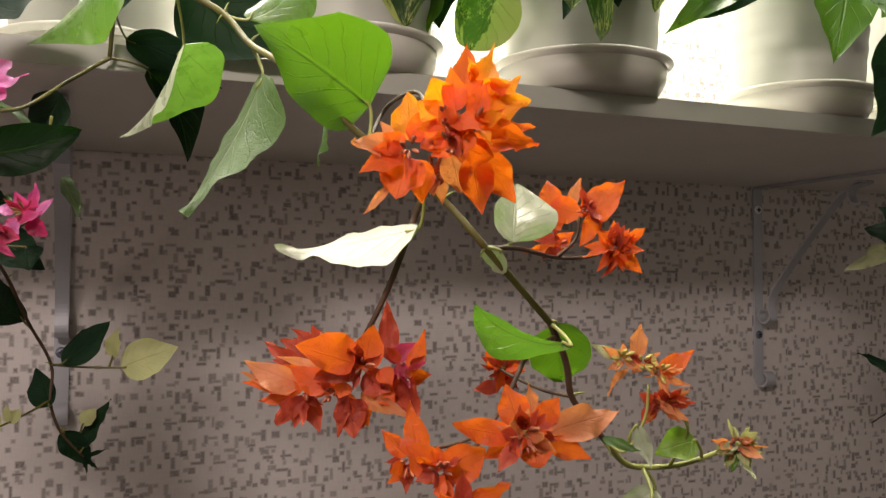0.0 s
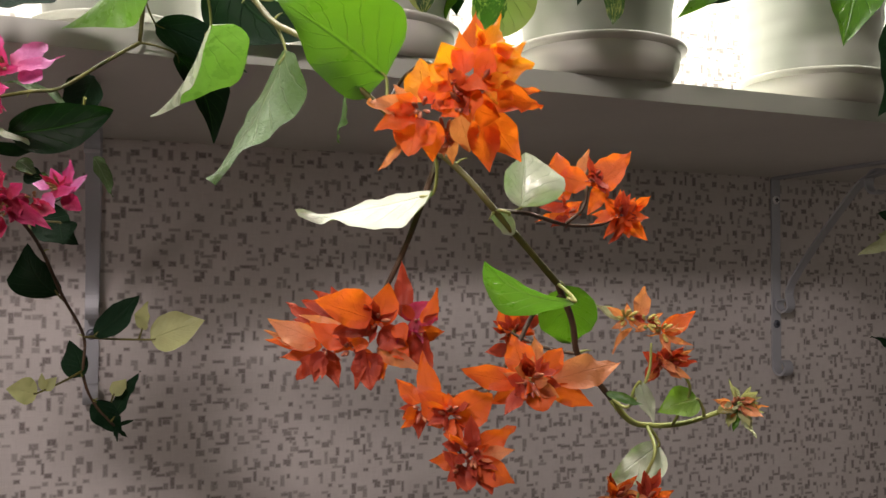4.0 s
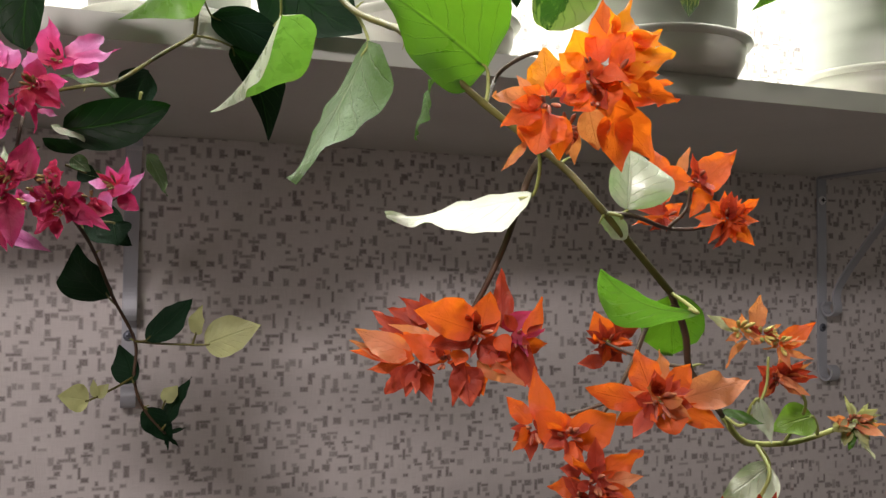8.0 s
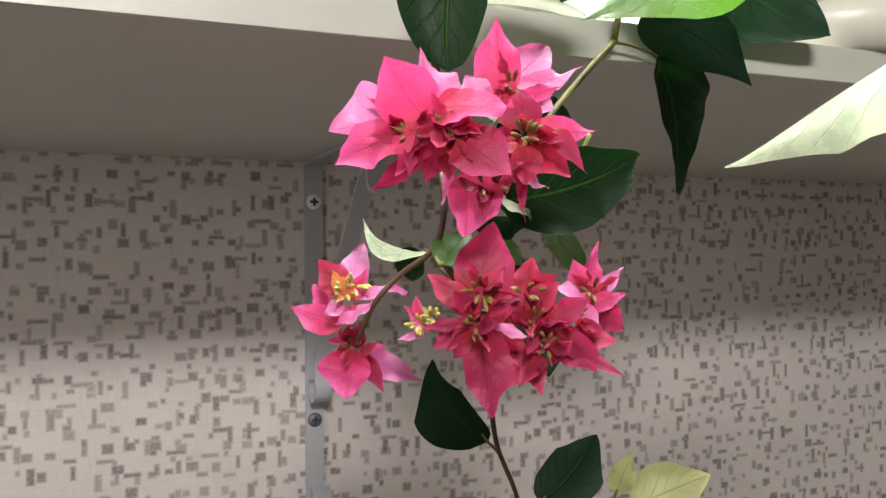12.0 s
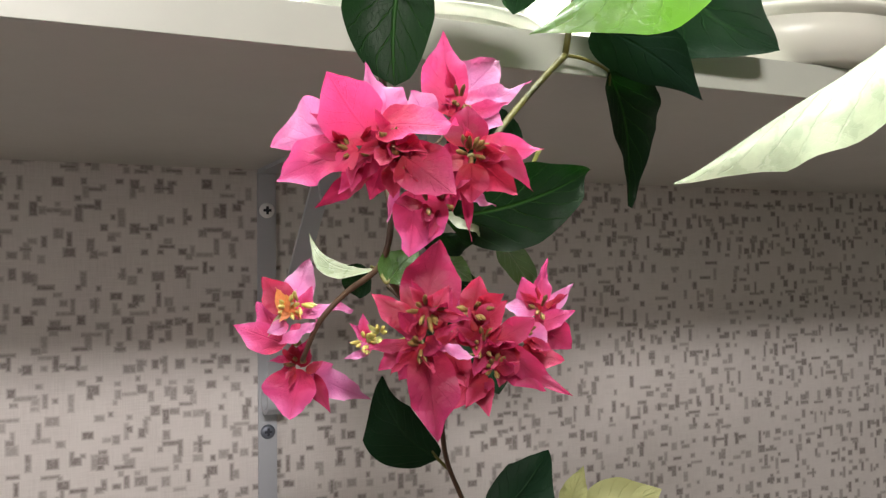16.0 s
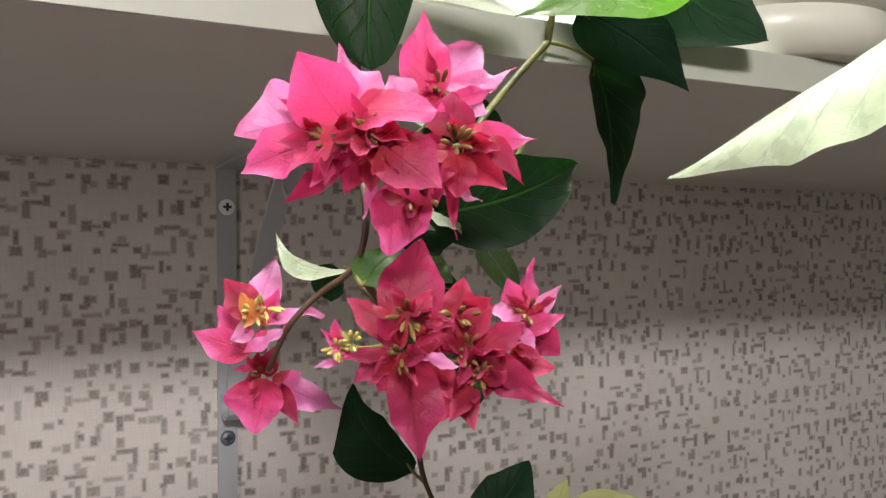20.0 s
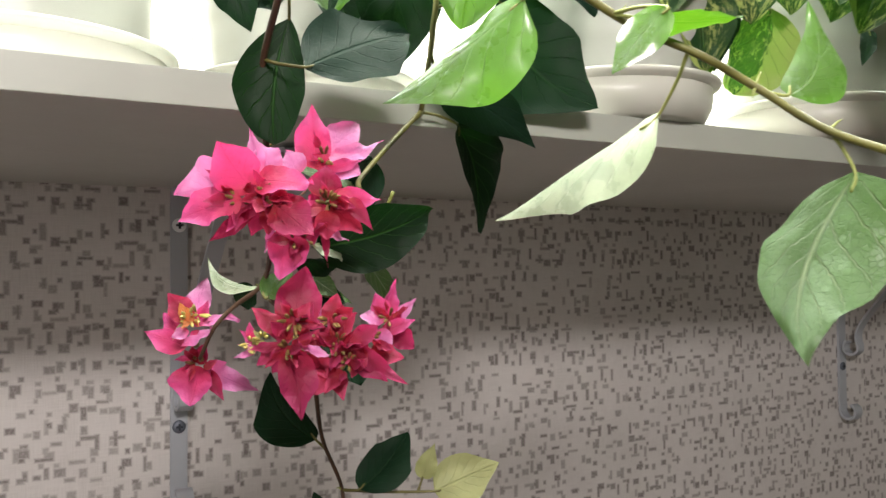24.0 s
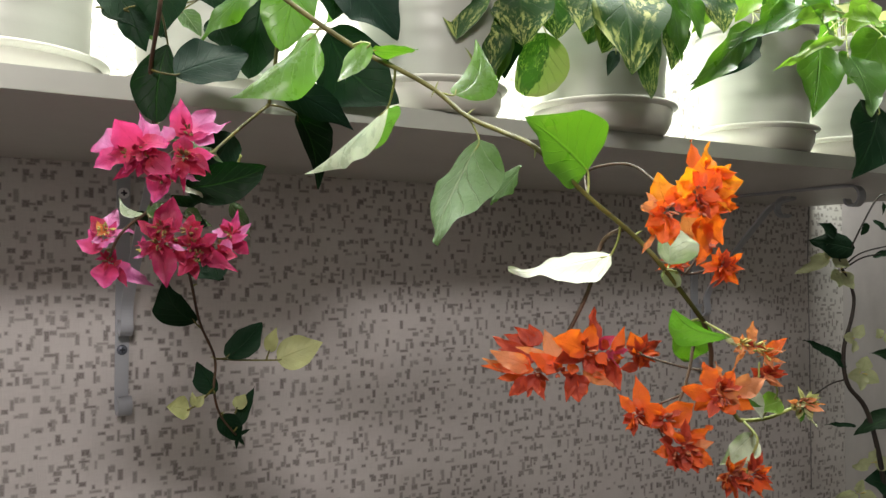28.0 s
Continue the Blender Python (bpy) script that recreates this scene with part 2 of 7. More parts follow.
GREEN = leaf_material("green_leaf", (0.036, 0.105, 0.013), (0.050, 0.13, 0.022), (0.085, 0.19, 0.035), (0.17, 0.42, 0.015), 0.32, depth=0.0007, see=0.30, gleam=0.6)
# leaf whitened in its base colour to hold the lamp's glare
PALE = leaf_material("pale_leaf_painted_glare", (0.56, 0.61, 0.48), (0.60, 0.65, 0.52), (0.64, 0.69, 0.56), (0.22, 0.45, 0.06), 0.32, see=0.16, vein_power=0.35, gleam=0.8, depth=0.0006)
# near-white base stands in for lamp sheen on a green leaf
SHEENED = leaf_material("glossy_leaf_painted_sheen", (0.60, 0.68, 0.50), (0.64, 0.71, 0.55), (0.66, 0.73, 0.58), (0.16, 0.44, 0.02), 0.28, see=0.27, vein_power=0.4, gleam=0.9, depth=0.0006)
# green lightened part way for sheen; the coat adds real gloss
MINT = leaf_material("green_leaf_part_painted_sheen", (0.12, 0.23, 0.06), (0.15, 0.27, 0.08), (0.24, 0.36, 0.13), (0.17, 0.46, 0.02), 0.27, see=0.34, vein_power=0.4, gleam=0.95, coat=0.8, depth=0.0006)
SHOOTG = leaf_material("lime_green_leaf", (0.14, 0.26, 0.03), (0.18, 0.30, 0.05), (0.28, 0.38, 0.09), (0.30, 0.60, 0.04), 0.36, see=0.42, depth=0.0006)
# base brightened for light shining through, on top of the real translucency
VIVID = leaf_material("vivid_leaf_glow_in_colour", (0.09, 0.22, 0.025), (0.12, 0.26, 0.04), (0.22, 0.34, 0.08), (0.18, 0.48, 0.03), 0.30, see=0.36, gleam=0.8, depth=0.0006)
DULL = leaf_material("dull_green_leaf", (0.098, 0.172, 0.068), (0.13, 0.21, 0.095), (0.36, 0.45, 0.27), (0.14, 0.34, 0.03), 0.40, depth=0.0045, see=0.18, vein_power=0.8)
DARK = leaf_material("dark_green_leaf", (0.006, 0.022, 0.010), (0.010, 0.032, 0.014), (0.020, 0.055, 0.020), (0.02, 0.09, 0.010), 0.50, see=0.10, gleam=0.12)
# green cut to near black to hold the shade under the flower head
DARKV = leaf_material("veined_leaf_shade_in_colour", (0.004, 0.016, 0.005), (0.007, 0.024, 0.008), (0.035, 0.11, 0.02), (0.02, 0.12, 0.008), 0.46, see=0.08, gleam=0.13, vein_power=0.55)
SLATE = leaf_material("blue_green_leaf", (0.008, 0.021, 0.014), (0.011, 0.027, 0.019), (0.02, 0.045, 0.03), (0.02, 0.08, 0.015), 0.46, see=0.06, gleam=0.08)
SHOOT = leaf_material("yellow_green_young_leaf", (0.46, 0.49, 0.22), (0.50, 0.52, 0.28), (0.34, 0.39, 0.13), (0.55, 0.58, 0.20), 0.5, see=0.42, vein_power=0.15, depth=0.0005)
POTHOS = leaf_material("variegated_leaf", (0.007, 0.030, 0.007), (0.014, 0.046, 0.012), (0.07, 0.13, 0.04), (0.09, 0.27, 0.02), 0.46, variegated=(0.38, 0.44, 0.13), see=0.22, vein_power=0.35, gleam=0.22)
POTHOS_HALF = leaf_material("half_yellow_leaf", (0.007, 0.030, 0.007), (0.014, 0.046, 0.012), (0.07, 0.13, 0.04), (0.09, 0.27, 0.02), 0.46, variegated=(0.38, 0.44, 0.13), parted=True, see=0.22, vein_power=0.35, gleam=0.22)
PINK = leaf_material("pink_bract", (0.62, 0.040, 0.17), (0.70, 0.08, 0.28), (0.52, 0.03, 0.14), (0.90, 0.06, 0.24), 0.50, depth=0.0011, see=0.40, vein_power=0.08, root=(0.48, 0.03, 0.05), end=(0.78, 0.16, 0.46), crinkle=1.1)
# deeper pink, darkened further for the upper head's shade on lower bracts
DEEP = leaf_material("shade_deepened_pink_bract", (0.27, 0.020, 0.060), (0.33, 0.034, 0.10), (0.30, 0.016, 0.07), (0.58, 0.022, 0.11), 0.50, depth=0.0011, see=0.38, vein_power=0.08, root=(0.36, 0.025, 0.03), end=(0.50, 0.05, 0.18), crinkle=1.1)
ROSE = leaf_material("lilac_pink_bract", (0.74, 0.19, 0.50), (0.80, 0.34, 0.68), (0.58, 0.09, 0.36), (0.92, 0.14, 0.42), 0.50, depth=0.0011, see=0.36, vein_power=0.08, root=(0.66, 0.06, 0.16), end=(0.84, 0.42, 0.74), crinkle=1.1)
CRIMSON = leaf_material("crimson_bract", (0.24, 0.010, 0.034), (0.29, 0.018, 0.06), (0.34, 0.02, 0.06), (0.75, 0.03, 0.09), 0.50, depth=0.0011, see=0.30, vein_power=0.08, root=(0.34, 0.025, 0.025), end=(0.62, 0.08, 0.20), crinkle=1.1)
ORANGE = leaf_material("orange_bract", (0.72, 0.112, 0.026), (0.76, 0.18, 0.065), (0.58, 0.075, 0.015), (1.0, 0.21, 0.012), 0.50, depth=0.0012, see=0.45, vein_power=0.08, root=(0.62, 0.07, 0.02), crinkle=1.1)
AMBER = leaf_material("amber_bract", (0.86, 0.27, 0.015), (0.88, 0.33, 0.04), (0.66, 0.16, 0.01), (1.0, 0.40, 0.012), 0.50, depth=0.0012, see=0.5, vein_power=0.08, root=(0.78, 0.14, 0.02), crinkle=1.1)
RUST = leaf_material("rust_red_bract", (0.34, 0.040, 0.022), (0.40, 0.06, 0.032), (0.24, 0.025, 0.014), (0.52, 0.05, 0.012), 0.50, depth=0.0012, see=0.3, end=(0.55, 0.10, 0.045), crinkle=1.1)
SALMON = leaf_material("faded_salmon_bract", (0.66, 0.25, 0.11), (0.70, 0.32, 0.17), (0.50, 0.14, 0.06), (0.85, 0.32, 0.08), 0.50, depth=0.0012, see=0.4, root=(0.6, 0.15, 0.05), crinkle=1.1)
CREAM = leaf_material("pale_green_white_bract", (0.50, 0.54, 0.32), (0.56, 0.58, 0.38), (0.40, 0.45, 0.22), (0.5, 0.55, 0.25), 0.55, see=0.35)
TUBE_GREEN = stem_material("yellow_floret", (0.40, 0.34, 0.08), (0.66, 0.58, 0.20), 300)
TUBE_OLIVE = stem_material("olive_brown_floret", (0.15, 0.075, 0.030), (0.29, 0.20, 0.062), 300)
TUBE_RED = stem_material("reddish_floret", (0.30, 0.05, 0.04), (0.48, 0.20, 0.10), 300)
WOOD_STEM = stem_material("olive_green_stem", (0.060, 0.055, 0.009), (0.15, 0.14, 0.028))
BROWN_STEM = stem_material("brown_stem", (0.030, 0.015, 0.008), (0.095, 0.052, 0.028))
YOUNG_STEM = stem_material("pale_green_stalk", (0.22, 0.26, 0.06), (0.34, 0.36, 0.11))
BLACK_STEM = stem_material("dark_woody_stem", (0.010, 0.008, 0.007), (0.035, 0.025, 0.018))

# ---- builders ----
RIGHT, UP, NEAR = Vector((0.92, -0.39, 0)).normalized(), Vector((0, 0, 1)), Vector((-0.39, -0.92, 0)).normalized()


def seen_dir(r, u, c):
    """A direction from its shares to the right along the shelf, upwards, and outwards into the room."""
    return (RIGHT * r + UP * u + NEAR * c).normalized()


def finish(name, bm, mat, smooth=True):
    me = bpy.data.meshes.new(name)
    bm.to_mesh(me)
    bm.free()
    for f in me.polygons:
        f.use_smooth = smooth
    for one in (mat if isinstance(mat, (list, tuple)) else [mat]):
        me.materials.append(one)
    return me


def part(name, bm, mat, parent=None, label="", smooth=True):
    ob = new(name, finish(name, bm, mat, smooth))
    if parent:
        ob.parent = parent
    return tagged(ob, label)


def thing(name, at, label, category, group="", kind=""):
    ob = new(name)
    ob.location = at
    ob.empty_display_size = 0.02
    return tagged(ob, label, category, group, kind)


def under(ob, parent):
    """Hang ob, built in world coordinates, under its thing or part without moving it."""
    ob.parent = parent
    if parent.type == "EMPTY":
        ob.matrix_parent_inverse = Matrix.Translation(parent.location).inverted()
    return ob


def box(lo, hi, bevel=0.0, bm=None):
    bm = bm or bmesh.new()
    made = bmesh.ops.create_cube(bm, size=1.0)["verts"]
    for v in made:
        v.co = Vector([lo[i] if v.co[i] < 0 else hi[i] for i in range(3)])
    if bevel:
        edges = list({e for v in made for e in v.link_edges})
        bmesh.ops.bevel(bm, geom=edges, offset=bevel, segments=2, affect="EDGES", profile=0.7)
    return bm


def smooth_line(points, steps=6):
    """A Catmull-Rom line through the points."""
    pts = [Vector(p) for p in points]
    ext = [pts[0] * 2 - pts[1]] + pts + [pts[-1] * 2 - pts[-2]]
    out = []
    for i in range(len(pts) - 1):
        a, b, c, d = ext[i:i + 4]
        for k in range(steps):
            t = k / steps
            out.append(0.5 * ((2 * b) + (c - a) * t + (2 * a - 5 * b + 4 * c - d) * t * t + (3 * b - a - 3 * c + d) * t ** 3))
    return out + [pts[-1]]


def tube(points, r0, r1, sides=8, steps=6, bm=None, lumps=0.0, seed=0):
    bm = bm or bmesh.new()
    line = smooth_line(points, steps) if len(points) > 2 or steps > 1 else [Vector(p) for p in points]
    rnd = random.Random(seed)
    prev, ring0 = None, None
    ref = Vector((0.31, 0.47, 0.83))
    n = len(line)
    for i, p in enumerate(line):
        d = (line[min(i + 1, n - 1)] - line[max(i - 1, 0)]).normalized()
        a = d.cross(ref).normalized() if prev is None else (prev - d * prev.dot(d)).normalized()
        prev = a
        b = d.cross(a)
        r = (r0 + (r1 - r0) * i / (n - 1)) * (1 + lumps * rnd.uniform(-1, 1))
        ring = [bm.verts.new(p + (a * math.cos(q) + b * math.sin(q)) * r) for q in (2 * math.pi * k / sides for k in range(sides))]
        if ring0:
            for k in range(sides):
                bm.faces.new((ring0[k], ring0[(k + 1) % sides], ring[(k + 1) % sides], ring[k]))
        else:
            bm.faces.new(ring[::-1])
        ring0 = ring
    bm.faces.new(ring0)
    return bm


def strip(points, width_dir, half, thick, bm=None, steps=8):
    """A flat bar of metal bent along a line; width_dir runs across its face."""
    bm = bm or bmesh.new()
    line = smooth_line(points, steps)
    w = Vector(width_dir).normalized()
    last = None
    for i, p in enumerate(line):
        d = (line[min(i + 1, len(line) - 1)] - line[max(i - 1, 0)]).normalized()
        n = d.cross(w).normalized()
        ring = [bm.verts.new(p + w * sx * half + n * sy * thick / 2) for sx, sy in ((-1, -1), (1, -1), (1, 1), (-1, 1))]
        if last:
            for k in range(4):
                bm.faces.new((last[k], last[(k + 1) % 4], ring[(k + 1) % 4], ring[k]))
        else:
            bm.faces.new(ring[::-1])
        last = ring
    bm.faces.new(last)
    bmesh.ops.recalc_face_normals(bm, faces=bm.faces[:])
    return bm


def lathe(profile, at, sides=64, bm=None):
    bm = bm or bmesh.new()
    rings = []
    for r, z in profile:
        if r <= 0:
            rings.append([bm.verts.new((at[0], at[1], at[2] + z))])
        else:
            rings.append([bm.verts.new((at[0] + r * math.cos(a), at[1] + r * math.sin(a), at[2] + z)) for a in (2 * math.pi * k / sides for k in range(sides))])
    for a, b in zip(rings, rings[1:]):
        for k in range(sides):
            q = [a[k % len(a)], a[(k + 1) % len(a)], b[(k + 1) % len(b)], b[k % len(b)]]
            q = list(dict.fromkeys(q))
            if len(q) > 2:
                bm.faces.new(q)
    bmesh.ops.recalc_face_normals(bm, faces=bm.faces[:])
    return bm


def blade(base, tip, width, facing, bend=0.0, fold=0.0, twist=0.0, sway=0.0, wave=0.0, shape=(0.76, 1.15), curl=0.0, halves=None, point=0.0, nu=16, nv=8, seed=0):
    """A leaf or bract as a curved sheet. facing: where its face looks; bend: arch towards the face, in lengths; fold: degrees by
    which each half lifts towards the face; twist: degrees from base to tip; sway: sideways arch; wave: ripple of the rim; curl: the tip's hook;
    halves: breadth and fold of either half where they differ; point: how far the last third draws in to a drawn-out tip."""
    two = halves or ((width / 2, fold), (width / 2, fold))
    rnd = random.Random(seed * 7919 + 13)
    base, tip, n = Vector(base), Vector(tip), Vector(facing)
    axis = tip - base
    length = axis.length
    axis.normalize()
    n = (n - axis * n.dot(axis)).normalized()
    side = axis.cross(n)
    a, b = shape
    peak = (a / (a + b)) ** a * (b / (a + b)) ** b
    bm = bmesh.new()
    layer = bm.loops.layers.uv.new("uv")
    grid, uvs = [], {}
    ph, ph2 = rnd.uniform(0, 6.28), rnd.uniform(0, 6.28)
    k1, k2 = rnd.uniform(9, 13), rnd.uniform(15, 21)
    for i in range(nu + 1):
        s = i / nu
        form = max((max(s, 0) ** a * max(1 - s, 0) ** b) / peak, 0.024 * (1 - s) + 0.005)
        form *= 1 - point * max(0.0, (s - 0.60) / 0.40) ** 0.8 * (1.0 - 0.35 * s)
        arch = 4 * s * (1 - s)
        p = base + axis * (length * s) + n * (length * (bend * arch + curl * max(0, s - 0.7) ** 2 * 4)) + side * (length * sway * arch)
        tw = math.radians(twist) * s
        sd, nn = side * math.cos(tw) + n * math.sin(tw), n * math.cos(tw) - side * math.sin(tw)
        row = []
        for j in range(-nv // 2, nv // 2 + 1):
            v = j / (nv / 2)
            half, turn = two[0] if v < 0 else two[1]
            w, fo = half * form, math.radians(turn) * (0.55 + 0.45 * min(1, 2.2 * s))
            lift = abs(v) * math.sin(fo) - 0.10 * math.sin(abs(v) * math.pi) * (1 if turn >= 0 else -1)
            rip = wave * abs(v) ** 2 * (math.sin(s * k1 + ph + (1.7 if v > 0 else 0)) + 0.5 * math.sin(s * k2 + ph2 + v) + 0.28 * math.sin(s * 31 + ph + 3 * v))
            vert = bm.verts.new(p + sd * (v * w * math.cos(fo)) + nn * (w * lift + length * rip * 0.5))
            uvs[vert] = (s, v * 0.5 + 0.5)
            row.append(vert)
        grid.append(row)
    for r0, r1 in zip(grid, grid[1:]):
        for j in range(len(r0) - 1):
            f = bm.faces.new((r0[j], r0[j + 1], r1[j + 1], r1[j]))
            for lp in f.loops:
                lp[layer].uv = uvs[lp.vert]
    return bm


COUNT = [0]


def leaf(plant, base, tip, width, facing, mat, node_at=None, stalk=None, label="", name="leaf", **form):
    """A leaf under its plant, with its stalk from the stem at node_at."""
    COUNT[0] += 1
    form.setdefault("wave", 0.055)
    form.setdefault("fold", 14)
    form.setdefault("bend", 0.05)
    form.setdefault("seed", COUNT[0])
    form.setdefault("point", 0.45)
    form.setdefault("shape", (0.55, 0.92))
    form.setdefault("nu", 22)
    ob = under(part(name, blade(base, tip, width, seen_dir(*facing), **form), mat, label=label), plant)
    if node_at:
        b, q, t = Vector(base), Vector(node_at), Vector(tip)
        mid = (b + q) / 2 + (q - t).normalized() * (q - b).length * 0.08
        run = b + (t - b) * 0.10 + seen_dir(*facing) * -0.0002
        under(part("leaf_stalk", tube([q, mid, b, run], 0.0008, 0.0005, 6, 4), stalk or YOUNG_STEM), ob)
    return ob


def bract(head, base, tip, left, right, mat, face=(0, 0.12, 1), **form):
    """One coloured bract of a flower head, from its base to its tip; left and right: the breadth of its halves."""
    COUNT[0] += 1
    rnd = random.Random(COUNT[0] * 17 + 3)
    fold = form.pop("fold", rnd.uniform(4, 24))
    form.setdefault("bend", rnd.uniform(-0.14, 0.06))
    form.setdefault("wave", rnd.uniform(0.07, 0.14))
    a, b = form.pop("shape", (0.58, 0.95))
    form.setdefault("curl", rnd.uniform(-0.25, 0.35))
    form.setdefault("twist", rnd.uniform(-24, 24))
    left, right = left * rnd.uniform(1.0, 1.16), right * rnd.uniform(1.0, 1.16)
    bm = blade(base, tip, left + right, seen_dir(*face), halves=((left, fold), (right, fold * rnd.uniform(0.4, 1.2))), nu=20, nv=8, seed=COUNT[0], shape=(a, b), point=0.62, **form)
    return under(part("bract", bm, mat), head)


def heart(head, at, inner, inner_mats, tubes, tube_mat, tube_len=0.007, size=1.0, seed=1):
    """The middle of a flower: small inner bracts, and thin swollen flower tubes that end in a point."""
    rnd = random.Random(seed)
    at = Vector(at)
    for k in range(inner * 2):
        q, lift = rnd.uniform(0, 6.28), rnd.uniform(-0.15, 1.2)
        d = seen_dir(math.cos(q) * math.cos(lift), math.sin(q) * math.cos(lift), math.sin(lift))
        L = rnd.uniform(0.006, 0.0135) * size
        off = seen_dir(math.cos(q), math.sin(q), 0.1) * rnd.uniform(0, 0.004) * size
        facing = NEAR + Vector((rnd.uniform(-1, 1), rnd.uniform(-1, 1), rnd.uniform(-1, 1))) * 0.8
        bm = blade(at + off - NEAR * 0.0012, at + off + d * L, L * rnd.uniform(0.35, 0.62), facing, bend=rnd.uniform(-0.15, 0.1), fold=rnd.uniform(5, 35), twist=rnd.uniform(-30, 30), shape=(0.62, 0.95), wave=0.08, point=0.6, nu=8, nv=4, seed=seed * 53 + k)
        under(part("inner_bract", bm, inner_mats[k % len(inner_mats)]), head)
    for k in range(tubes):
        q = rnd.uniform(0, 6.28)
        open_out = rnd.uniform(0.25, 0.85)
        d = seen_dir(math.cos(q) * open_out, math.sin(q) * open_out + 0.1, 1.0)
        p0 = at + seen_dir(math.cos(q), math.sin(q), 0) * 0.0012 - NEAR * 0.0015
        L = tube_len * rnd.uniform(0.6, 1.0)
        e = d.orthogonal().normalized()
        f = d.cross(e)
        bm = bmesh.new()
        rings = []
        for s, r in ((0, 0.55), (0.25, 0.80), (0.5, 1.0), (0.68, 1.1), (0.85, 0.7), (1.0, 0.06)):
            rings.append([bm.verts.new(p0 + d * L * s + f * L * 0.08 * s * s + (e * math.cos(c) + f * math.sin(c)) * r * 0.00056 * (1 + 0.3 * (i % 2))) for i, c in enumerate(2 * math.pi * i / 10 for i in range(10))])
        for r0, r1 in zip(rings, rings[1:]):
            for i in range(10):
                bm.faces.new((r0[i], r0[(i + 1) % 10], r1[(i + 1) % 10], r1[i]))
        bm.faces.new(rings[-1])
        under(part("flower_tube", bm, tube_mat), head)


def floret(cluster, at, bracts, mats, inner=0, inner_mat=None, tubes=3, tube_mat=None, tube_len=0.008, seed=1):
    """One simple flower: bracts laid out by angle (degrees, anticlockwise from the right), length in metres, lift towards
    the room and breadth share, round a heart."""
    rnd = random.Random(seed)
    at = Vector(at)
    for k, (ang, length, lift, share) in enumerate(bracts):
        q = math.radians(ang)
        d = seen_dir(math.cos(q) * math.cos(lift), math.sin(q) * math.cos(lift), math.sin(lift))
        facing = (NEAR * math.cos(lift) - (d - NEAR * d.dot(NEAR)) * math.sin(lift)).normalized() + Vector((rnd.uniform(-1, 1), rnd.uniform(-1, 1), rnd.uniform(-1, 1))) * 0.24
        bm = blade(at + d * 0.0015, at + d * length, length * share, facing, bend=rnd.uniform(-0.18, 0.05), fold=rnd.uniform(3, 32), twist=rnd.uniform(-20, 20),
                   wave=0.09, shape=(0.62, 1.05), curl=rnd.uniform(-0.25, 0.5), nu=16, nv=8, seed=seed * 31 + k)
        under(part("bract", bm, mats[k % len(mats)]), cluster)
    pick = inner_mat if isinstance(inner_mat, (list, tuple)) else [inner_mat or mats[0]]
    heart(cluster, at, inner, pick, tubes, tube_mat or TUBE_GREEN, tube_len, 1.0, seed)


def cluster_of(plant, at, label):
    """A part that gathers one flower head: its short woody middle, under which the bracts hang."""
    at = Vector(at)
    bm = tube([at - NEAR * 0.004, at, at + NEAR * 0.002], 0.0012, 0.0008, 6, 3)
    return under(part("flower_head", bm, YOUNG_STEM, label=label), plant)


def bush(plant, at, reach, count, size, mats, seed, drop=0.6):
    """Leaves that spring from a pot's middle, rise and hang over its rim."""
    rnd = random.Random(seed)
    at = Vector(at)
    for k in range(count):
        q = rnd.uniform(0, 6.28)
        out = Vector((math.cos(q), math.sin(q), 0))
        top = at + out * reach * rnd.uniform(0.3, 1.0) + UP * rnd.uniform(0.03, 0.10)
        way = (out * rnd.uniform(0.4, 1.0) + NEAR * 0.3 - UP * rnd.uniform(0.1, 1.6) * drop).normalized()
        L = size * rnd.uniform(0.7, 1.15)
        face = out * 0.7 + UP * rnd.uniform(0.1, 0.8) + NEAR * 0.3
        f = (face.dot(RIGHT), face.z, face.dot(NEAR))
        leaf(plant, tuple(top), tuple(top + way * L), L * rnd.uniform(0.55, 0.72), f, mats[k % len(mats)], node_at=tuple(at + out * 0.01 + UP * 0.02), bend=rnd.uniform(0.0, 0.12), fold=rnd.uniform(4, 20), seed=seed * 100 + k)

# ---- the place ----
WALL_END, SHELF_Z, SHELF_TOP, SHELF_Y = 1.215, 1.4958, 1.5120, -0.3606


def slab(name, lo, hi, mat, bevel=0.0, label="", category=""):
    ob = part(name, box(lo, hi, bevel), mat, label=label, smooth=False)
    return tagged(ob, category=category, kind="structure")


slab("wall_back", (-2.6, 0.0, 0.0), (WALL_END, 0.12, 2.6), PAPER, 0.002, "pale woven wallpaper printed with small dark squares", "wall")
slab("wall_recess", (0.6, 0.42, 0.0), (3.2, 0.54, 2.6), SIDE_PAPER, 0, "plain pale wall past the end of the papered wall", "wall")
slab("wall_return", (0.6, 0.12, 0.0), (0.72, 0.42, 2.6), SIDE_PAPER, 0, "plain pale side of the recess behind the papered wall", "wall")
slab("wall_right", (3.2, -4.2, 0.0), (3.32, 0.54, 2.6), ROOM_WALL, 0, "plain beige room wall", "wall")
slab("wall_left", (-2.72, -4.2, 0.0), (-2.6, 0.12, 2.6), ROOM_WALL, 0, "plain beige room wall", "wall")
slab("wall_front", (-2.72, -4.32, 0.0), (3.32, -4.2, 2.6), ROOM_WALL, 0, "plain beige room wall behind the viewer", "wall")
slab("floor", (-2.72, -4.32, -0.1), (3.32, 0.54, 0.0), BOARDS, 0, "brown laminate floor", "floor")
slab("ceiling", (-2.72, -4.32, 2.6), (3.32, 0.54, 2.7), PLASTER, 0, "white painted ceiling", "ceiling")

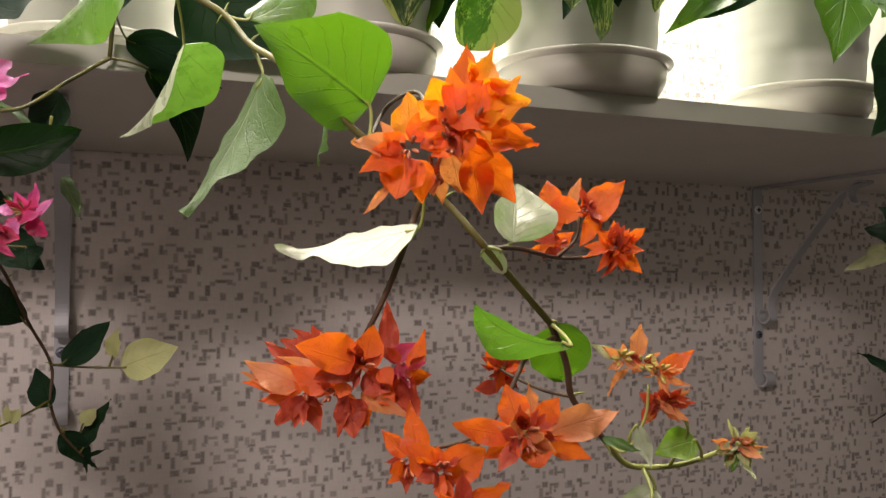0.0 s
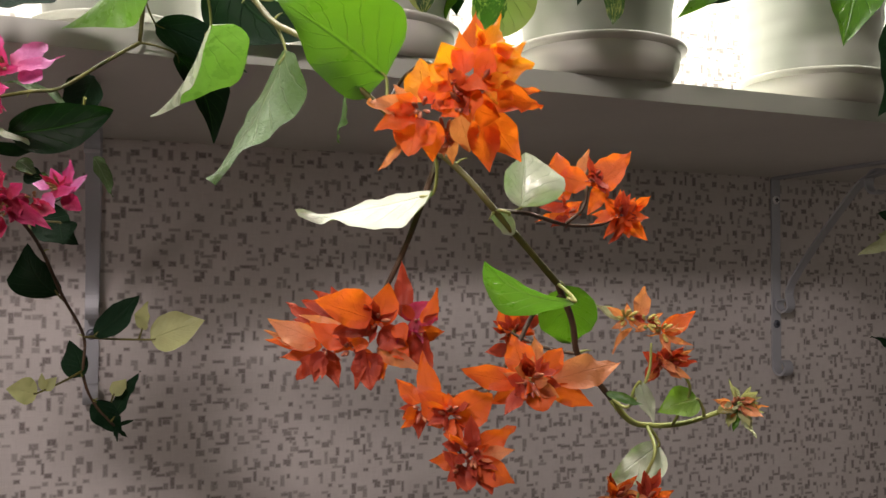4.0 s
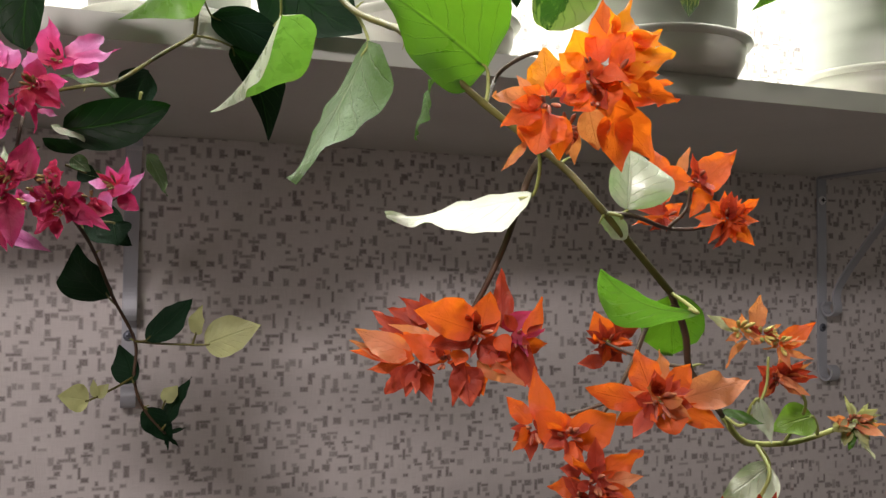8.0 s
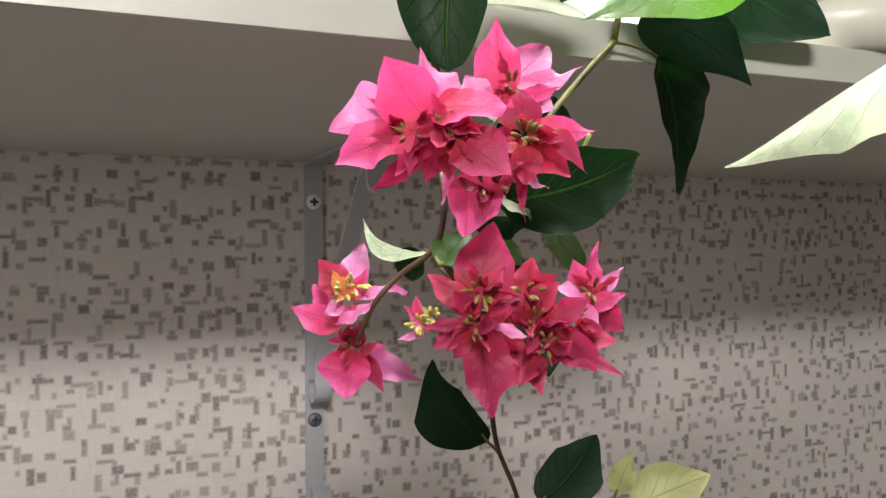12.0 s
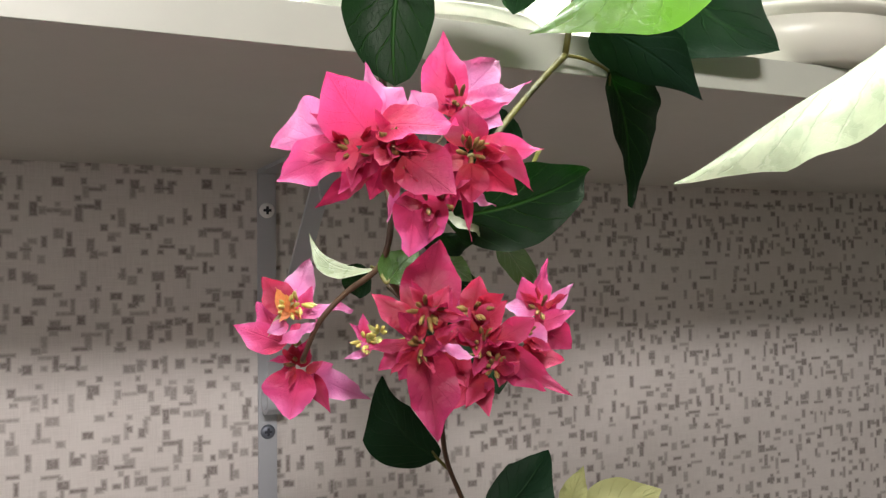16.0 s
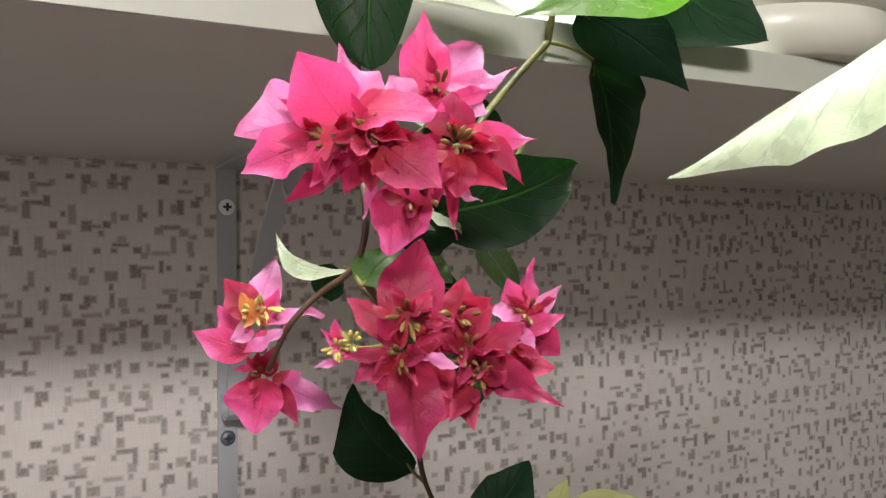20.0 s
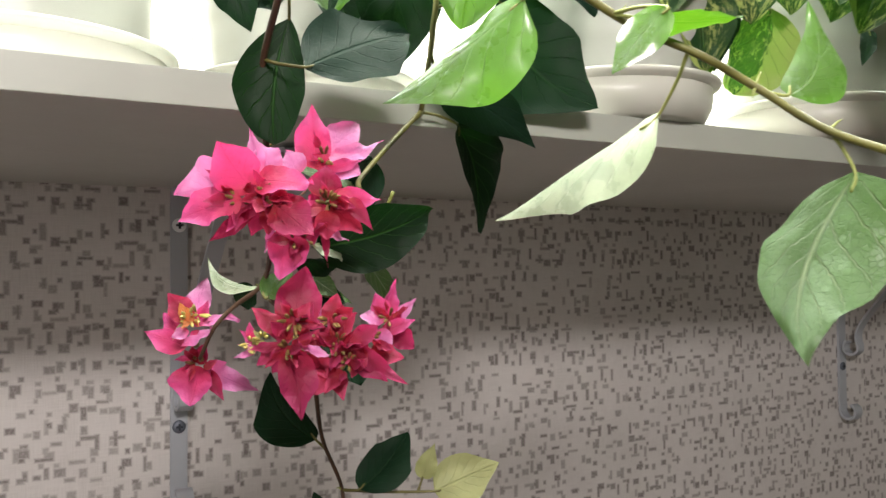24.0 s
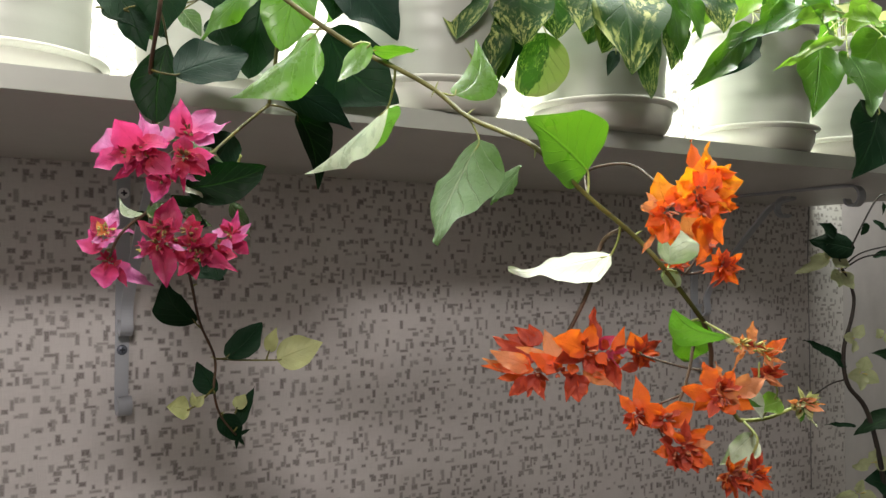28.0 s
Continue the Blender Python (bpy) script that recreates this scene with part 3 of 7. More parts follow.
# the shelf: a white laminate board with an edge band along its front
shelf = thing("wall_shelf", (0.2, -0.18, SHELF_Z), "white laminate shelf board on grey steel brackets, holding white flowerpots", "shelf")
under(part("board", box((-1.1, SHELF_Y + 0.001, SHELF_Z), (1.128, 0.001, SHELF_TOP), 0.0006), LAMINATE, smooth=False), shelf)
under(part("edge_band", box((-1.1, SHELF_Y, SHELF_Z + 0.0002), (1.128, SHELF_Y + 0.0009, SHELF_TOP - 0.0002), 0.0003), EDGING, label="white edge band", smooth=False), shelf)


def screw_parts(owner, x, z, y=-0.0030, r=0.0060, mat=None, label="bright cross-head screw"):
    head = under(part("screw", lathe([(0, 0.0022), (r * 0.55, 0.0021), (r * 0.9, 0.0012), (r, 0.0), (r, -0.001)], (0, 0, 0), 20), mat or SCREW, label=label), owner)
    head.matrix_basis = pose(x, y, z, 90, 0, 0)
    # dark cross laid on the head for the recess's shade; no hollow cut
    bm = box((-r * 0.50, -r * 0.16, 0.0), (r * 0.50, r * 0.16, 0.0025))
    box((-r * 0.16, -r * 0.50, 0.0), (r * 0.16, r * 0.50, 0.00252), bm=bm)
    slot = part("recess_shade", bm, SLOT, smooth=False)
    slot.parent = head


def bracket(x):
    """A scrolled steel shelf bracket: wall strip, arm under the board, brace with a curl at each end."""
    ob = thing("shelf_bracket", (x, 0, 1.22), "grey painted steel shelf bracket with scrolled ends, screwed to the wall", "bracket", "shelf brackets")
    w, z0 = (1, 0, 0), SHELF_Z

    def curl(cy, cz, r, a0, a1, n=9):
        return [(x, cy + r * (1 - 0.45 * i / (n - 1)) * math.cos(math.radians(a0 + (a1 - a0) * i / (n - 1))),
                 cz + r * (1 - 0.45 * i / (n - 1)) * math.sin(math.radians(a0 + (a1 - a0) * i / (n - 1)))) for i in range(n)]
    wall_line = [(x, -0.0018, z0 - 0.002), (x, -0.0018, 1.42), (x, -0.0018, 1.35), (x, -0.0018, 1.262)] + curl(-0.0150, 1.245, 0.0135, 20, -250)
    under(part("wall_strip", strip(wall_line, w, 0.0068, 0.0030), STEEL, smooth=False), ob)
    arm = [(x, -0.003, z0 - 0.0018), (x, -0.10, z0 - 0.0018), (x, -0.20, z0 - 0.0018), (x, -0.262, z0 - 0.0018)] + curl(-0.272, z0 - 0.0175, 0.0155, 75, 350)
    under(part("arm", strip(arm, w, 0.0068, 0.0030), STEEL, smooth=False), ob)
    brace = curl(-0.0165, 1.327, 0.0125, -170, 55)[::-1] + [(x, -0.030, 1.352), (x, -0.075, 1.405), (x, -0.120, 1.450), (x, -0.150, 1.476)] + curl(-0.170, z0 - 0.026, 0.0175, 130, -120)
    under(part("brace", strip(brace, w, 0.0060, 0.0028), STEEL, smooth=False), ob)
    screw_parts(ob, x, 1.465)
    screw_parts(ob, x, 1.300, r=0.0056, mat=DULL_SCREW, label="dark tarnished cross-head screw")
    return ob


bracket(0.0)
bracket(0.845)

cord = part("hanging_cable", tube([(1.108, -0.012, 1.494), (1.106, -0.010, 1.40), (1.108, -0.010, 1.25), (1.110, -0.009, 1.02)], 0.0011, 0.0011, 8, 6), CABLE)
tagged(cord, "thin grey cable hanging down the wallpaper", "cable")


def flowerpot(x, y, r, rim, height, label):
    """A tapered white plastic pot with faint rings, soil and a flared saucer that is a thing of its own."""
    z = SHELF_TOP
    dish = thing("saucer", (x, y, z), "white plastic saucer under a flowerpot on the shelf", "saucer", "saucers")
    b = r * 0.84
    prof = [(0, 0.0), (b * 0.9, 0.0), (b, 0.0015), (b + (r - b) * 0.45, 0.011), (r - 0.005, 0.0215),
            (r - 0.008, 0.0225), (b, 0.008), (b * 0.8, 0.004), (0, 0.004)]
    under(part("dish", lathe(prof, (x, y, z), 72), SAUCER), dish)
    lip = [(r - 0.0055, 0.0214), (r - 0.001, 0.0236), (r, 0.0252), (r - 0.0006, 0.0266), (r - 0.0022, 0.0272), (r - 0.0060, 0.0262), (r - 0.0085, 0.0228), (r - 0.0055, 0.0214)]
    under(part("saucer_rim", lathe(lip, (x, y, z), 72), SAUCER, label="rolled white rim"), dish)
    pot = thing("flowerpot", (x, y, z + 0.004), label, "flowerpot", "flowerpots")
    pb = b * 0.95
    outer = [(0, 0.0), (pb * 0.95, 0.0), (pb, 0.002)]
    n = 22
    for i in range(n + 1):
        s = i / n
        ring = 0.0006 * math.sin(s * 46) * (1 if 0.35 < s < 0.8 else 0.3)
        outer.append((pb + (rim - pb) * s ** 0.9 + ring, 0.004 + (height - 0.018) * s))
    outer += [(rim - 0.003, height - 0.02), (pb * 0.9, 0.02), (0, 0.02)]
    band = [(rim - 0.0005, height - 0.0145), (rim + 0.0035, height - 0.013), (rim + 0.004, height - 0.002), (rim + 0.002, height), (rim - 0.001, height - 0.002), (rim - 0.003, height - 0.016), (rim - 0.0005, height - 0.0145)]
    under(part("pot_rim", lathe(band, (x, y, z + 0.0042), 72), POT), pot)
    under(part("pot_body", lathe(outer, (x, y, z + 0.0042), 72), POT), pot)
    bm = lathe([(rim - 0.003, height - 0.028), (rim * 0.6, height - 0.022), (0, height - 0.019)], (x, y, z + 0.0042), 40)
    for v in bm.verts:
        v.co.z += random.uniform(-0.002, 0.002)
    under(part("soil", bm, SOIL), pot)
    return pot


flowerpot(-0.137, -0.240, 0.080, 0.068, 0.140, "large white plastic flowerpot on a saucer")
flowerpot(0.022, -0.240, 0.066, 0.066, 0.140, "white plastic flowerpot holding the bougainvillea")
flowerpot(0.1947, -0.3146, 0.0662, 0.070, 0.150, "white plastic flowerpot with a variegated trailing plant")
flowerpot(0.3794, -0.3245, 0.0715, 0.065, 0.150, "white ringed plastic flowerpot with a variegated trailing plant")
flowerpot(0.6154, -0.3093, 0.0680, 0.064, 0.140, "white plastic flowerpot with a green leafy plant")
flowerpot(0.790, -0.300, 0.074, 0.064, 0.140, "white plastic flowerpot at the far part of the shelf")

# ---- the bougainvillea with pink flowers ----
pink = thing("bougainvillea", (0.030, -0.240, 1.640), "pink-flowered bougainvillea branch with dark leaves hanging past the shelf", "plant", "bougainvilleas")

under(part("stem", tube([(0.0300, -0.2450, 1.6500), (0.0300, -0.3300, 1.6200), (0.0351, -0.3700, 1.5689), (0.0331, -0.3740, 1.5389), (0.0302, -0.3672, 1.5014)], 0.0016, 0.0013, 9, 6, lumps=0.05, seed=1), WOOD_STEM), pink)
under(part("stem", tube([(0.0302, -0.3672, 1.5014), (0.0092, -0.3780, 1.4842), (-0.0128, -0.3910, 1.4649), (-0.0269, -0.4186, 1.4560), (-0.0480, -0.4250, 1.4490)], 0.0013, 0.0010, 9, 6, lumps=0.05, seed=2), WOOD_STEM), pink)
under(part("stem", tube([(0.0200, -0.2450, 1.6600), (-0.0200, -0.3300, 1.6600), (-0.0580, -0.4300, 1.6000), (-0.0640, -0.4440, 1.5400), (-0.0610, -0.4050, 1.5050), (-0.0560, -0.3950, 1.4750), (-0.0560, -0.3920, 1.4550)], 0.0017, 0.0012, 9, 6, lumps=0.05, seed=3), BROWN_STEM), pink)
under(part("stem", tube([(-0.0560, -0.3920, 1.4550), (-0.0582, -0.4061, 1.4341), (-0.0610, -0.4043, 1.4200), (-0.0698, -0.3972, 1.4114), (-0.0769, -0.3933, 1.4027), (-0.0809, -0.3875, 1.3905)], 0.0011, 0.0008, 9, 6, lumps=0.05, seed=4), BROWN_STEM), pink)
under(part("stem", tube([(-0.0610, -0.4043, 1.4200), (-0.0470, -0.3950, 1.4050), (-0.0315, -0.3800, 1.3870), (-0.0222, -0.3620, 1.3708), (-0.0120, -0.3450, 1.3450), (0.0009, -0.3380, 1.3185), (0.0009, -0.3363, 1.2952), (0.0070, -0.3322, 1.2766), (0.0201, -0.3280, 1.2600)], 0.0012, 0.0008, 9, 6, lumps=0.05, seed=5), BROWN_STEM), pink)
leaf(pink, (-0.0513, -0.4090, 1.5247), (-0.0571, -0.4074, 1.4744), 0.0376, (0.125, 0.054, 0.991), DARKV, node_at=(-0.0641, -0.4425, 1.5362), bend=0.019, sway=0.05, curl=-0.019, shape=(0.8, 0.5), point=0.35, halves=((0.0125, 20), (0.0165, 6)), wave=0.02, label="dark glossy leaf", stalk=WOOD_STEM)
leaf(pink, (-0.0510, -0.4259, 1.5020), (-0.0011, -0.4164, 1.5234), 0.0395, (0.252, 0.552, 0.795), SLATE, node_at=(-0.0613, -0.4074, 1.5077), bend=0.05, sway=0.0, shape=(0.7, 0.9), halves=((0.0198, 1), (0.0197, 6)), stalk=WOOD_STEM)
leaf(pink, (-0.0383, -0.4035, 1.4349), (0.0159, -0.4036, 1.4519), 0.0270, (-0.05, -0.22, 1), DARKV, bend=0.03, sway=0.05, halves=((0.0135, 14), (0.0150, 22)), shape=(0.5, 0.75), point=0.35, wave=0.06, seed=4, label="dark glossy leaf with a pale midrib, shade put into its colour")
leaf(pink, (0.0047, -0.3590, 1.4300), (0.0163, -0.3706, 1.4048), 0.0130, (-0.35, -0.1, 0.9), DULL, bend=-0.04, shape=(0.5, 0.95), halves=((0.0060, -10), (0.0060, -18)), point=0.6)
# pale strip over a dark blade: one leaf's halves in differing light
leaf(pink, (-0.0437, -0.4131, 1.4349), (-0.0239, -0.4025, 1.4287), 0.0070, (0.1, 0.5, 0.8), PALE, bend=0.04, fold=8, halves=((0.0020, 5), (0.0034, 12)), shape=(0.5, 0.9))
leaf(pink, (-0.0479, -0.4042, 1.4295), (-0.0225, -0.3965, 1.4287), 0.0140, (0, -0.2, 1), DARK, bend=0.03, fold=8, halves=((0.0012, 5), (0.0065, 8)), shape=(0.5, 0.75))
leaf(pink, (-0.0085, -0.3875, 1.4543), (-0.0451, -0.3740, 1.4685), 0.0090, (0, 0.85, 0.5), DULL, bend=0.14, fold=6, shape=(0.8, 0.6), point=0.2)
leaf(pink, (-0.0342, -0.3895, 1.4221), (-0.0245, -0.3940, 1.4145), 0.0090, (-0.1, 0.4, 0.9), DULL, bend=0.04, fold=10, shape=(0.5, 0.8))
leaf(pink, (-0.0313, -0.3863, 1.4150), (-0.0202, -0.3916, 1.4113), 0.0110, (0, 0.2, 1), DARK, bend=0.04, fold=10, shape=(0.5, 0.8))
under(part("leaf_stalk", tube([(0.0005, -0.3964, 1.4594), (-0.0010, -0.3925, 1.4536), (-0.0058, -0.3884, 1.4511)], 0.0009, 0.0006, 6, 4), YOUNG_STEM), pink)
leaf(pink, (-0.0259, -0.3884, 1.4137), (-0.0157, -0.3880, 1.4108), 0.0070, (0, 0.8, 0.6), GREEN, node_at=(-0.0375, -0.3882, 1.4182), bend=0.1, stalk=WOOD_STEM)
leaf(pink, (-0.0571, -0.3916, 1.4187), (-0.0698, -0.3602, 1.4296), 0.0110, (-0.334, 0.844, 0.52), SHEENED, node_at=(-0.0610, -0.4043, 1.4200), bend=-0.04, sway=-0.14, curl=0.2, shape=(0.6, 1.0), halves=((0.0055, 6), (0.0025, -13)), wave=0.02, stalk=WOOD_STEM)
leaf(pink, (-0.0612, -0.4096, 1.4145), (-0.0488, -0.4050, 1.4247), 0.0130, (-0.3, 0.1, 0.95), GREEN, node_at=(-0.0610, -0.4043, 1.4200), bend=0.05, fold=12, stalk=WOOD_STEM)
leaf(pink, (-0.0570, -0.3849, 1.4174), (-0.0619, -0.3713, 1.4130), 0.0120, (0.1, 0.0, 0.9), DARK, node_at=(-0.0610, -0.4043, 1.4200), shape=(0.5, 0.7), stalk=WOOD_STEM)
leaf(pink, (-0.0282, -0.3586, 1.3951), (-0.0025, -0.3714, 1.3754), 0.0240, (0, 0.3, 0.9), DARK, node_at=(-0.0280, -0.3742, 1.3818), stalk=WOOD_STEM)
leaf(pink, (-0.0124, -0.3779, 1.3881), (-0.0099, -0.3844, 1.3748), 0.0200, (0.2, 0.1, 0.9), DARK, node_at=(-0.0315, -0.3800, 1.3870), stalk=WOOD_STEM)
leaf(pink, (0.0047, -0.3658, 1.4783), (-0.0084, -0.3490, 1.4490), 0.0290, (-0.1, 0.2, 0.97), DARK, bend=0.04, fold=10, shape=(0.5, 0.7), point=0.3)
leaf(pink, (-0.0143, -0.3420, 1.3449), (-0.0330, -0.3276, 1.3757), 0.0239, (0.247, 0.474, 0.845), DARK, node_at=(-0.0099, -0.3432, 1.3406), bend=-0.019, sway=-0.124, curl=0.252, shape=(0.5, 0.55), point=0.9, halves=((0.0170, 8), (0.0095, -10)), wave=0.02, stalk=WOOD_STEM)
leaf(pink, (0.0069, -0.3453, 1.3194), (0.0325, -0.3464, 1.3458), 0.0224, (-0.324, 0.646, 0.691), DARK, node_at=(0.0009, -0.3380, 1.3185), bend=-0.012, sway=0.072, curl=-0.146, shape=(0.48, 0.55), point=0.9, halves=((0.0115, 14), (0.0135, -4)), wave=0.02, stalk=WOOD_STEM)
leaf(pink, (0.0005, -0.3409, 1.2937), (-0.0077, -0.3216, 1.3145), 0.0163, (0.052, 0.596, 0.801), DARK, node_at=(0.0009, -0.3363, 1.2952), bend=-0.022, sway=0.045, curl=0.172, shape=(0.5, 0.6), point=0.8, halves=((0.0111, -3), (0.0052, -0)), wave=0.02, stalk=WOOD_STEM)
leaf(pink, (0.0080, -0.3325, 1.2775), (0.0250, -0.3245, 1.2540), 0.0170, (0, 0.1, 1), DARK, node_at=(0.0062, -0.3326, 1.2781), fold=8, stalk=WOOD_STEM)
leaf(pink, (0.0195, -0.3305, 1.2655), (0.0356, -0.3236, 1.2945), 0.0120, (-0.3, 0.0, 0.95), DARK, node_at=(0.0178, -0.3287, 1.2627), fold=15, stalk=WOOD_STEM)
leaf(pink, (0.0190, -0.3320, 1.2800), (0.0270, -0.3280, 1.2900), 0.0110, (-0.1, 0.2, 0.95), SHOOT, node_at=(0.0155, -0.3294, 1.2655), stalk=WOOD_STEM)
leaf(pink, (0.0400, -0.3602, 1.3174), (0.0720, -0.3690, 1.3296), 0.0250, (-0.05, 0.25, 1), SHOOT, node_at=(0.0009, -0.3380, 1.3185), bend=0.04, fold=6, label="pale yellow-green young leaf", stalk=WOOD_STEM)
leaf(pink, (0.0350, -0.3570, 1.3235), (0.0380, -0.3643, 1.3415), 0.0110, (-0.2, 0, 1), SHOOT, node_at=(0.0330, -0.3560, 1.3170), fold=20, stalk=WOOD_STEM)
leaf(pink, (-0.0235, -0.3625, 1.2870), (-0.0400, -0.3660, 1.2905), 0.0165, (0.1, 0.35, 0.9), SHOOT, node_at=(0.0007, -0.3365, 1.2970), fold=14, stalk=WOOD_STEM)
leaf(pink, (-0.0195, -0.3612, 1.2885), (-0.0130, -0.3614, 1.2960), 0.0075, (0.1, 0.2, 0.9), SHOOT, node_at=(-0.0170, -0.3520, 1.2880), stalk=WOOD_STEM)
leaf(pink, (-0.0200, -0.3612, 1.2885), (-0.0215, -0.3614, 1.2990), 0.0050, (0.1, 0.2, 0.9), SHOOT)
leaf(pink, (0.0217, -0.3280, 1.2588), (0.0285, -0.3220, 1.2512), 0.0030, (0, 0.2, 1), DARK, curl=0.3)
leaf(pink, (0.0208, -0.3280, 1.2585), (0.0225, -0.3220, 1.2490), 0.0030, (0, 0.2, 1), DARK, curl=0.3)
leaf(pink, (0.0223, -0.3280, 1.2603), (0.0325, -0.3220, 1.2622), 0.0030, (0, 0.2, 1), DARK, curl=0.3)
leaf(pink, (0.0514, -0.3654, 1.4974), (0.0782, -0.3403, 1.4462), 0.0330, (0.25, -0.15, 0.95), DARKV, node_at=(0.0302, -0.3672, 1.5014), stalk=WOOD_STEM, bend=-0.05, sway=-0.10, curl=0.10, shape=(0.50, 0.85), point=0.5, halves=((0.0190, -6), (0.0080, 30)), wave=0.05, label="dark leaf hanging below the shelf edge")
leaf(pink, (0.0390, -0.3735, 1.5127), (0.0955, -0.3707, 1.4875), 0.0280, (0.129, -0.548, 0.827), SLATE, node_at=(0.0324, -0.3731, 1.5301), bend=0.0, sway=-0.055, curl=-0.05, shape=(0.55, 1.05), point=0.6, halves=((0.0140, 12), (0.0140, -12)), wave=0.02, stalk=WOOD_STEM)
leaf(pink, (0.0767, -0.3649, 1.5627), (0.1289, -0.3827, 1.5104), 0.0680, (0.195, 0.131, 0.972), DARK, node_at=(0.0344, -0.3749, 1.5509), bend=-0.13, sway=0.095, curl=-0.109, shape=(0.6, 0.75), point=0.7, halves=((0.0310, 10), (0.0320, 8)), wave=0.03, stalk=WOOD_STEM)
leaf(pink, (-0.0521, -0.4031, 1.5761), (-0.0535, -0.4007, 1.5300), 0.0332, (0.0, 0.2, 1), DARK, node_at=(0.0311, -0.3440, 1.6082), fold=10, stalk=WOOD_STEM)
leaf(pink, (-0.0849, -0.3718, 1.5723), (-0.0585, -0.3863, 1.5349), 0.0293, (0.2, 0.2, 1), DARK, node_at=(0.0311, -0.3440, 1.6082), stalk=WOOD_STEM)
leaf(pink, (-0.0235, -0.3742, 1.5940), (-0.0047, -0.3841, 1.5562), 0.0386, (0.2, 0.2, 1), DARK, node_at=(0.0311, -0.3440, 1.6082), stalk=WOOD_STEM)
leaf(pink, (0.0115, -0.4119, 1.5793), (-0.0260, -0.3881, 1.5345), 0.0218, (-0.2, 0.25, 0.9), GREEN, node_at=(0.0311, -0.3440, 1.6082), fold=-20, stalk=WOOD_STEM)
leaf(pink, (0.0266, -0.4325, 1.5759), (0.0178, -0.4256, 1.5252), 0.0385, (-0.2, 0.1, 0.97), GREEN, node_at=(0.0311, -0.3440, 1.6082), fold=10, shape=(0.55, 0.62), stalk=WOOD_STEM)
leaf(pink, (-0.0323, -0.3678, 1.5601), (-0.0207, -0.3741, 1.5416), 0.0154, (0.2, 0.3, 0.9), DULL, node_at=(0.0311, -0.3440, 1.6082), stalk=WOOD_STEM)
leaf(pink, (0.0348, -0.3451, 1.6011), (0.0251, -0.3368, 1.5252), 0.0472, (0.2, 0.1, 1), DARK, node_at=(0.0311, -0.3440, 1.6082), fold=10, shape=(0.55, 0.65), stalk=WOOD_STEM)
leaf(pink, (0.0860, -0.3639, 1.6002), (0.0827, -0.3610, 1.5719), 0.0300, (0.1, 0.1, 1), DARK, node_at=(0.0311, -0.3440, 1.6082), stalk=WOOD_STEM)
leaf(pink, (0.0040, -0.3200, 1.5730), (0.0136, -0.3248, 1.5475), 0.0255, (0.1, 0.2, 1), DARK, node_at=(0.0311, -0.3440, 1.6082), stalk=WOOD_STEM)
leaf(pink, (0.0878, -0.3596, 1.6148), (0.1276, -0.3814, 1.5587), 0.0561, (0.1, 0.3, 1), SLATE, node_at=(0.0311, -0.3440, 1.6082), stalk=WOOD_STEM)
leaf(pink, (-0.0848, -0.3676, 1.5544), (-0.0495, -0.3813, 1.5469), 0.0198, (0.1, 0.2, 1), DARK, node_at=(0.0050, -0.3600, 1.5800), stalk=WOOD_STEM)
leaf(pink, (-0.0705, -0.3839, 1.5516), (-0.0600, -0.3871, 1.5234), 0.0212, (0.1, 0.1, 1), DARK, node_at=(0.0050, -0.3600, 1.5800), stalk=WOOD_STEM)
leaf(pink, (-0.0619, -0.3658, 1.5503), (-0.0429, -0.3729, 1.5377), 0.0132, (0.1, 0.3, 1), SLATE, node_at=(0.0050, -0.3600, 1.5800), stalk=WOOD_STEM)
leaf(pink, (-0.0561, -0.3534, 1.5516), (-0.0486, -0.3574, 1.5381), 0.0077, (0.1, 0.3, 1), GREEN, node_at=(0.0311, -0.3440, 1.6082), stalk=WOOD_STEM)
pink_top = cluster_of(pink, (-0.0679, -0.4329, 1.4499), "loose head of bright pink bracts")
bract(pink_top, (-0.0728, -0.4306, 1.4542), (-0.0874, -0.4373, 1.4698), 0.0093, 0.0075, PINK, shape=(0.60,0.80), fold=10, face=(0.0, 0.3, 1))
bract(pink_top, (-0.0771, -0.4230, 1.4547), (-0.0965, -0.4135, 1.4522), 0.0034, 0.0103, ROSE, shape=(0.70,0.85), sway=0.10, fold=8, face=(-0.2, 0.35, 1))
bract(pink_top, (-0.0777, -0.4326, 1.4504), (-0.0962, -0.4156, 1.4432), 0.0061, 0.0079, PINK, shape=(0.62,0.90), fold=14, face=(-0.15, 0.45, 1), bend=0.06)
bract(pink_top, (-0.0725, -0.4305, 1.4460), (-0.0838, -0.4147, 1.4362), 0.0025, 0.0037, DEEP, shape=(0.7,0.9), fold=8, face=(-0.1, 0.2, 1))
bract(pink_top, (-0.0731, -0.4350, 1.4569), (-0.0591, -0.4584, 1.4531), 0.0064, 0.0052, PINK, shape=(0.42,0.95), fold=8, face=(0.1, 0.35, 1), bend=0.05)
bract(pink_top, (-0.0688, -0.4413, 1.4487), (-0.0593, -0.4545, 1.4367), 0.0070, 0.0064, DEEP, shape=(0.45,0.75), fold=6, face=(0.1, -0.05, 1))
bract(pink_top, (-0.0647, -0.4397, 1.4398), (-0.0646, -0.4359, 1.4218), 0.0100, 0.0048, PINK, shape=(0.55,0.80), fold=16, face=(-0.1, 0.1, 1))
bract(pink_top, (-0.0646, -0.4276, 1.4429), (-0.0664, -0.4242, 1.4318), 0.0014, 0.0014, ROSE)
bract(pink_top, (-0.0696, -0.4297, 1.4484), (-0.0726, -0.4269, 1.4377), 0.0037, 0.0037, DEEP, shape=(0.5,0.8))
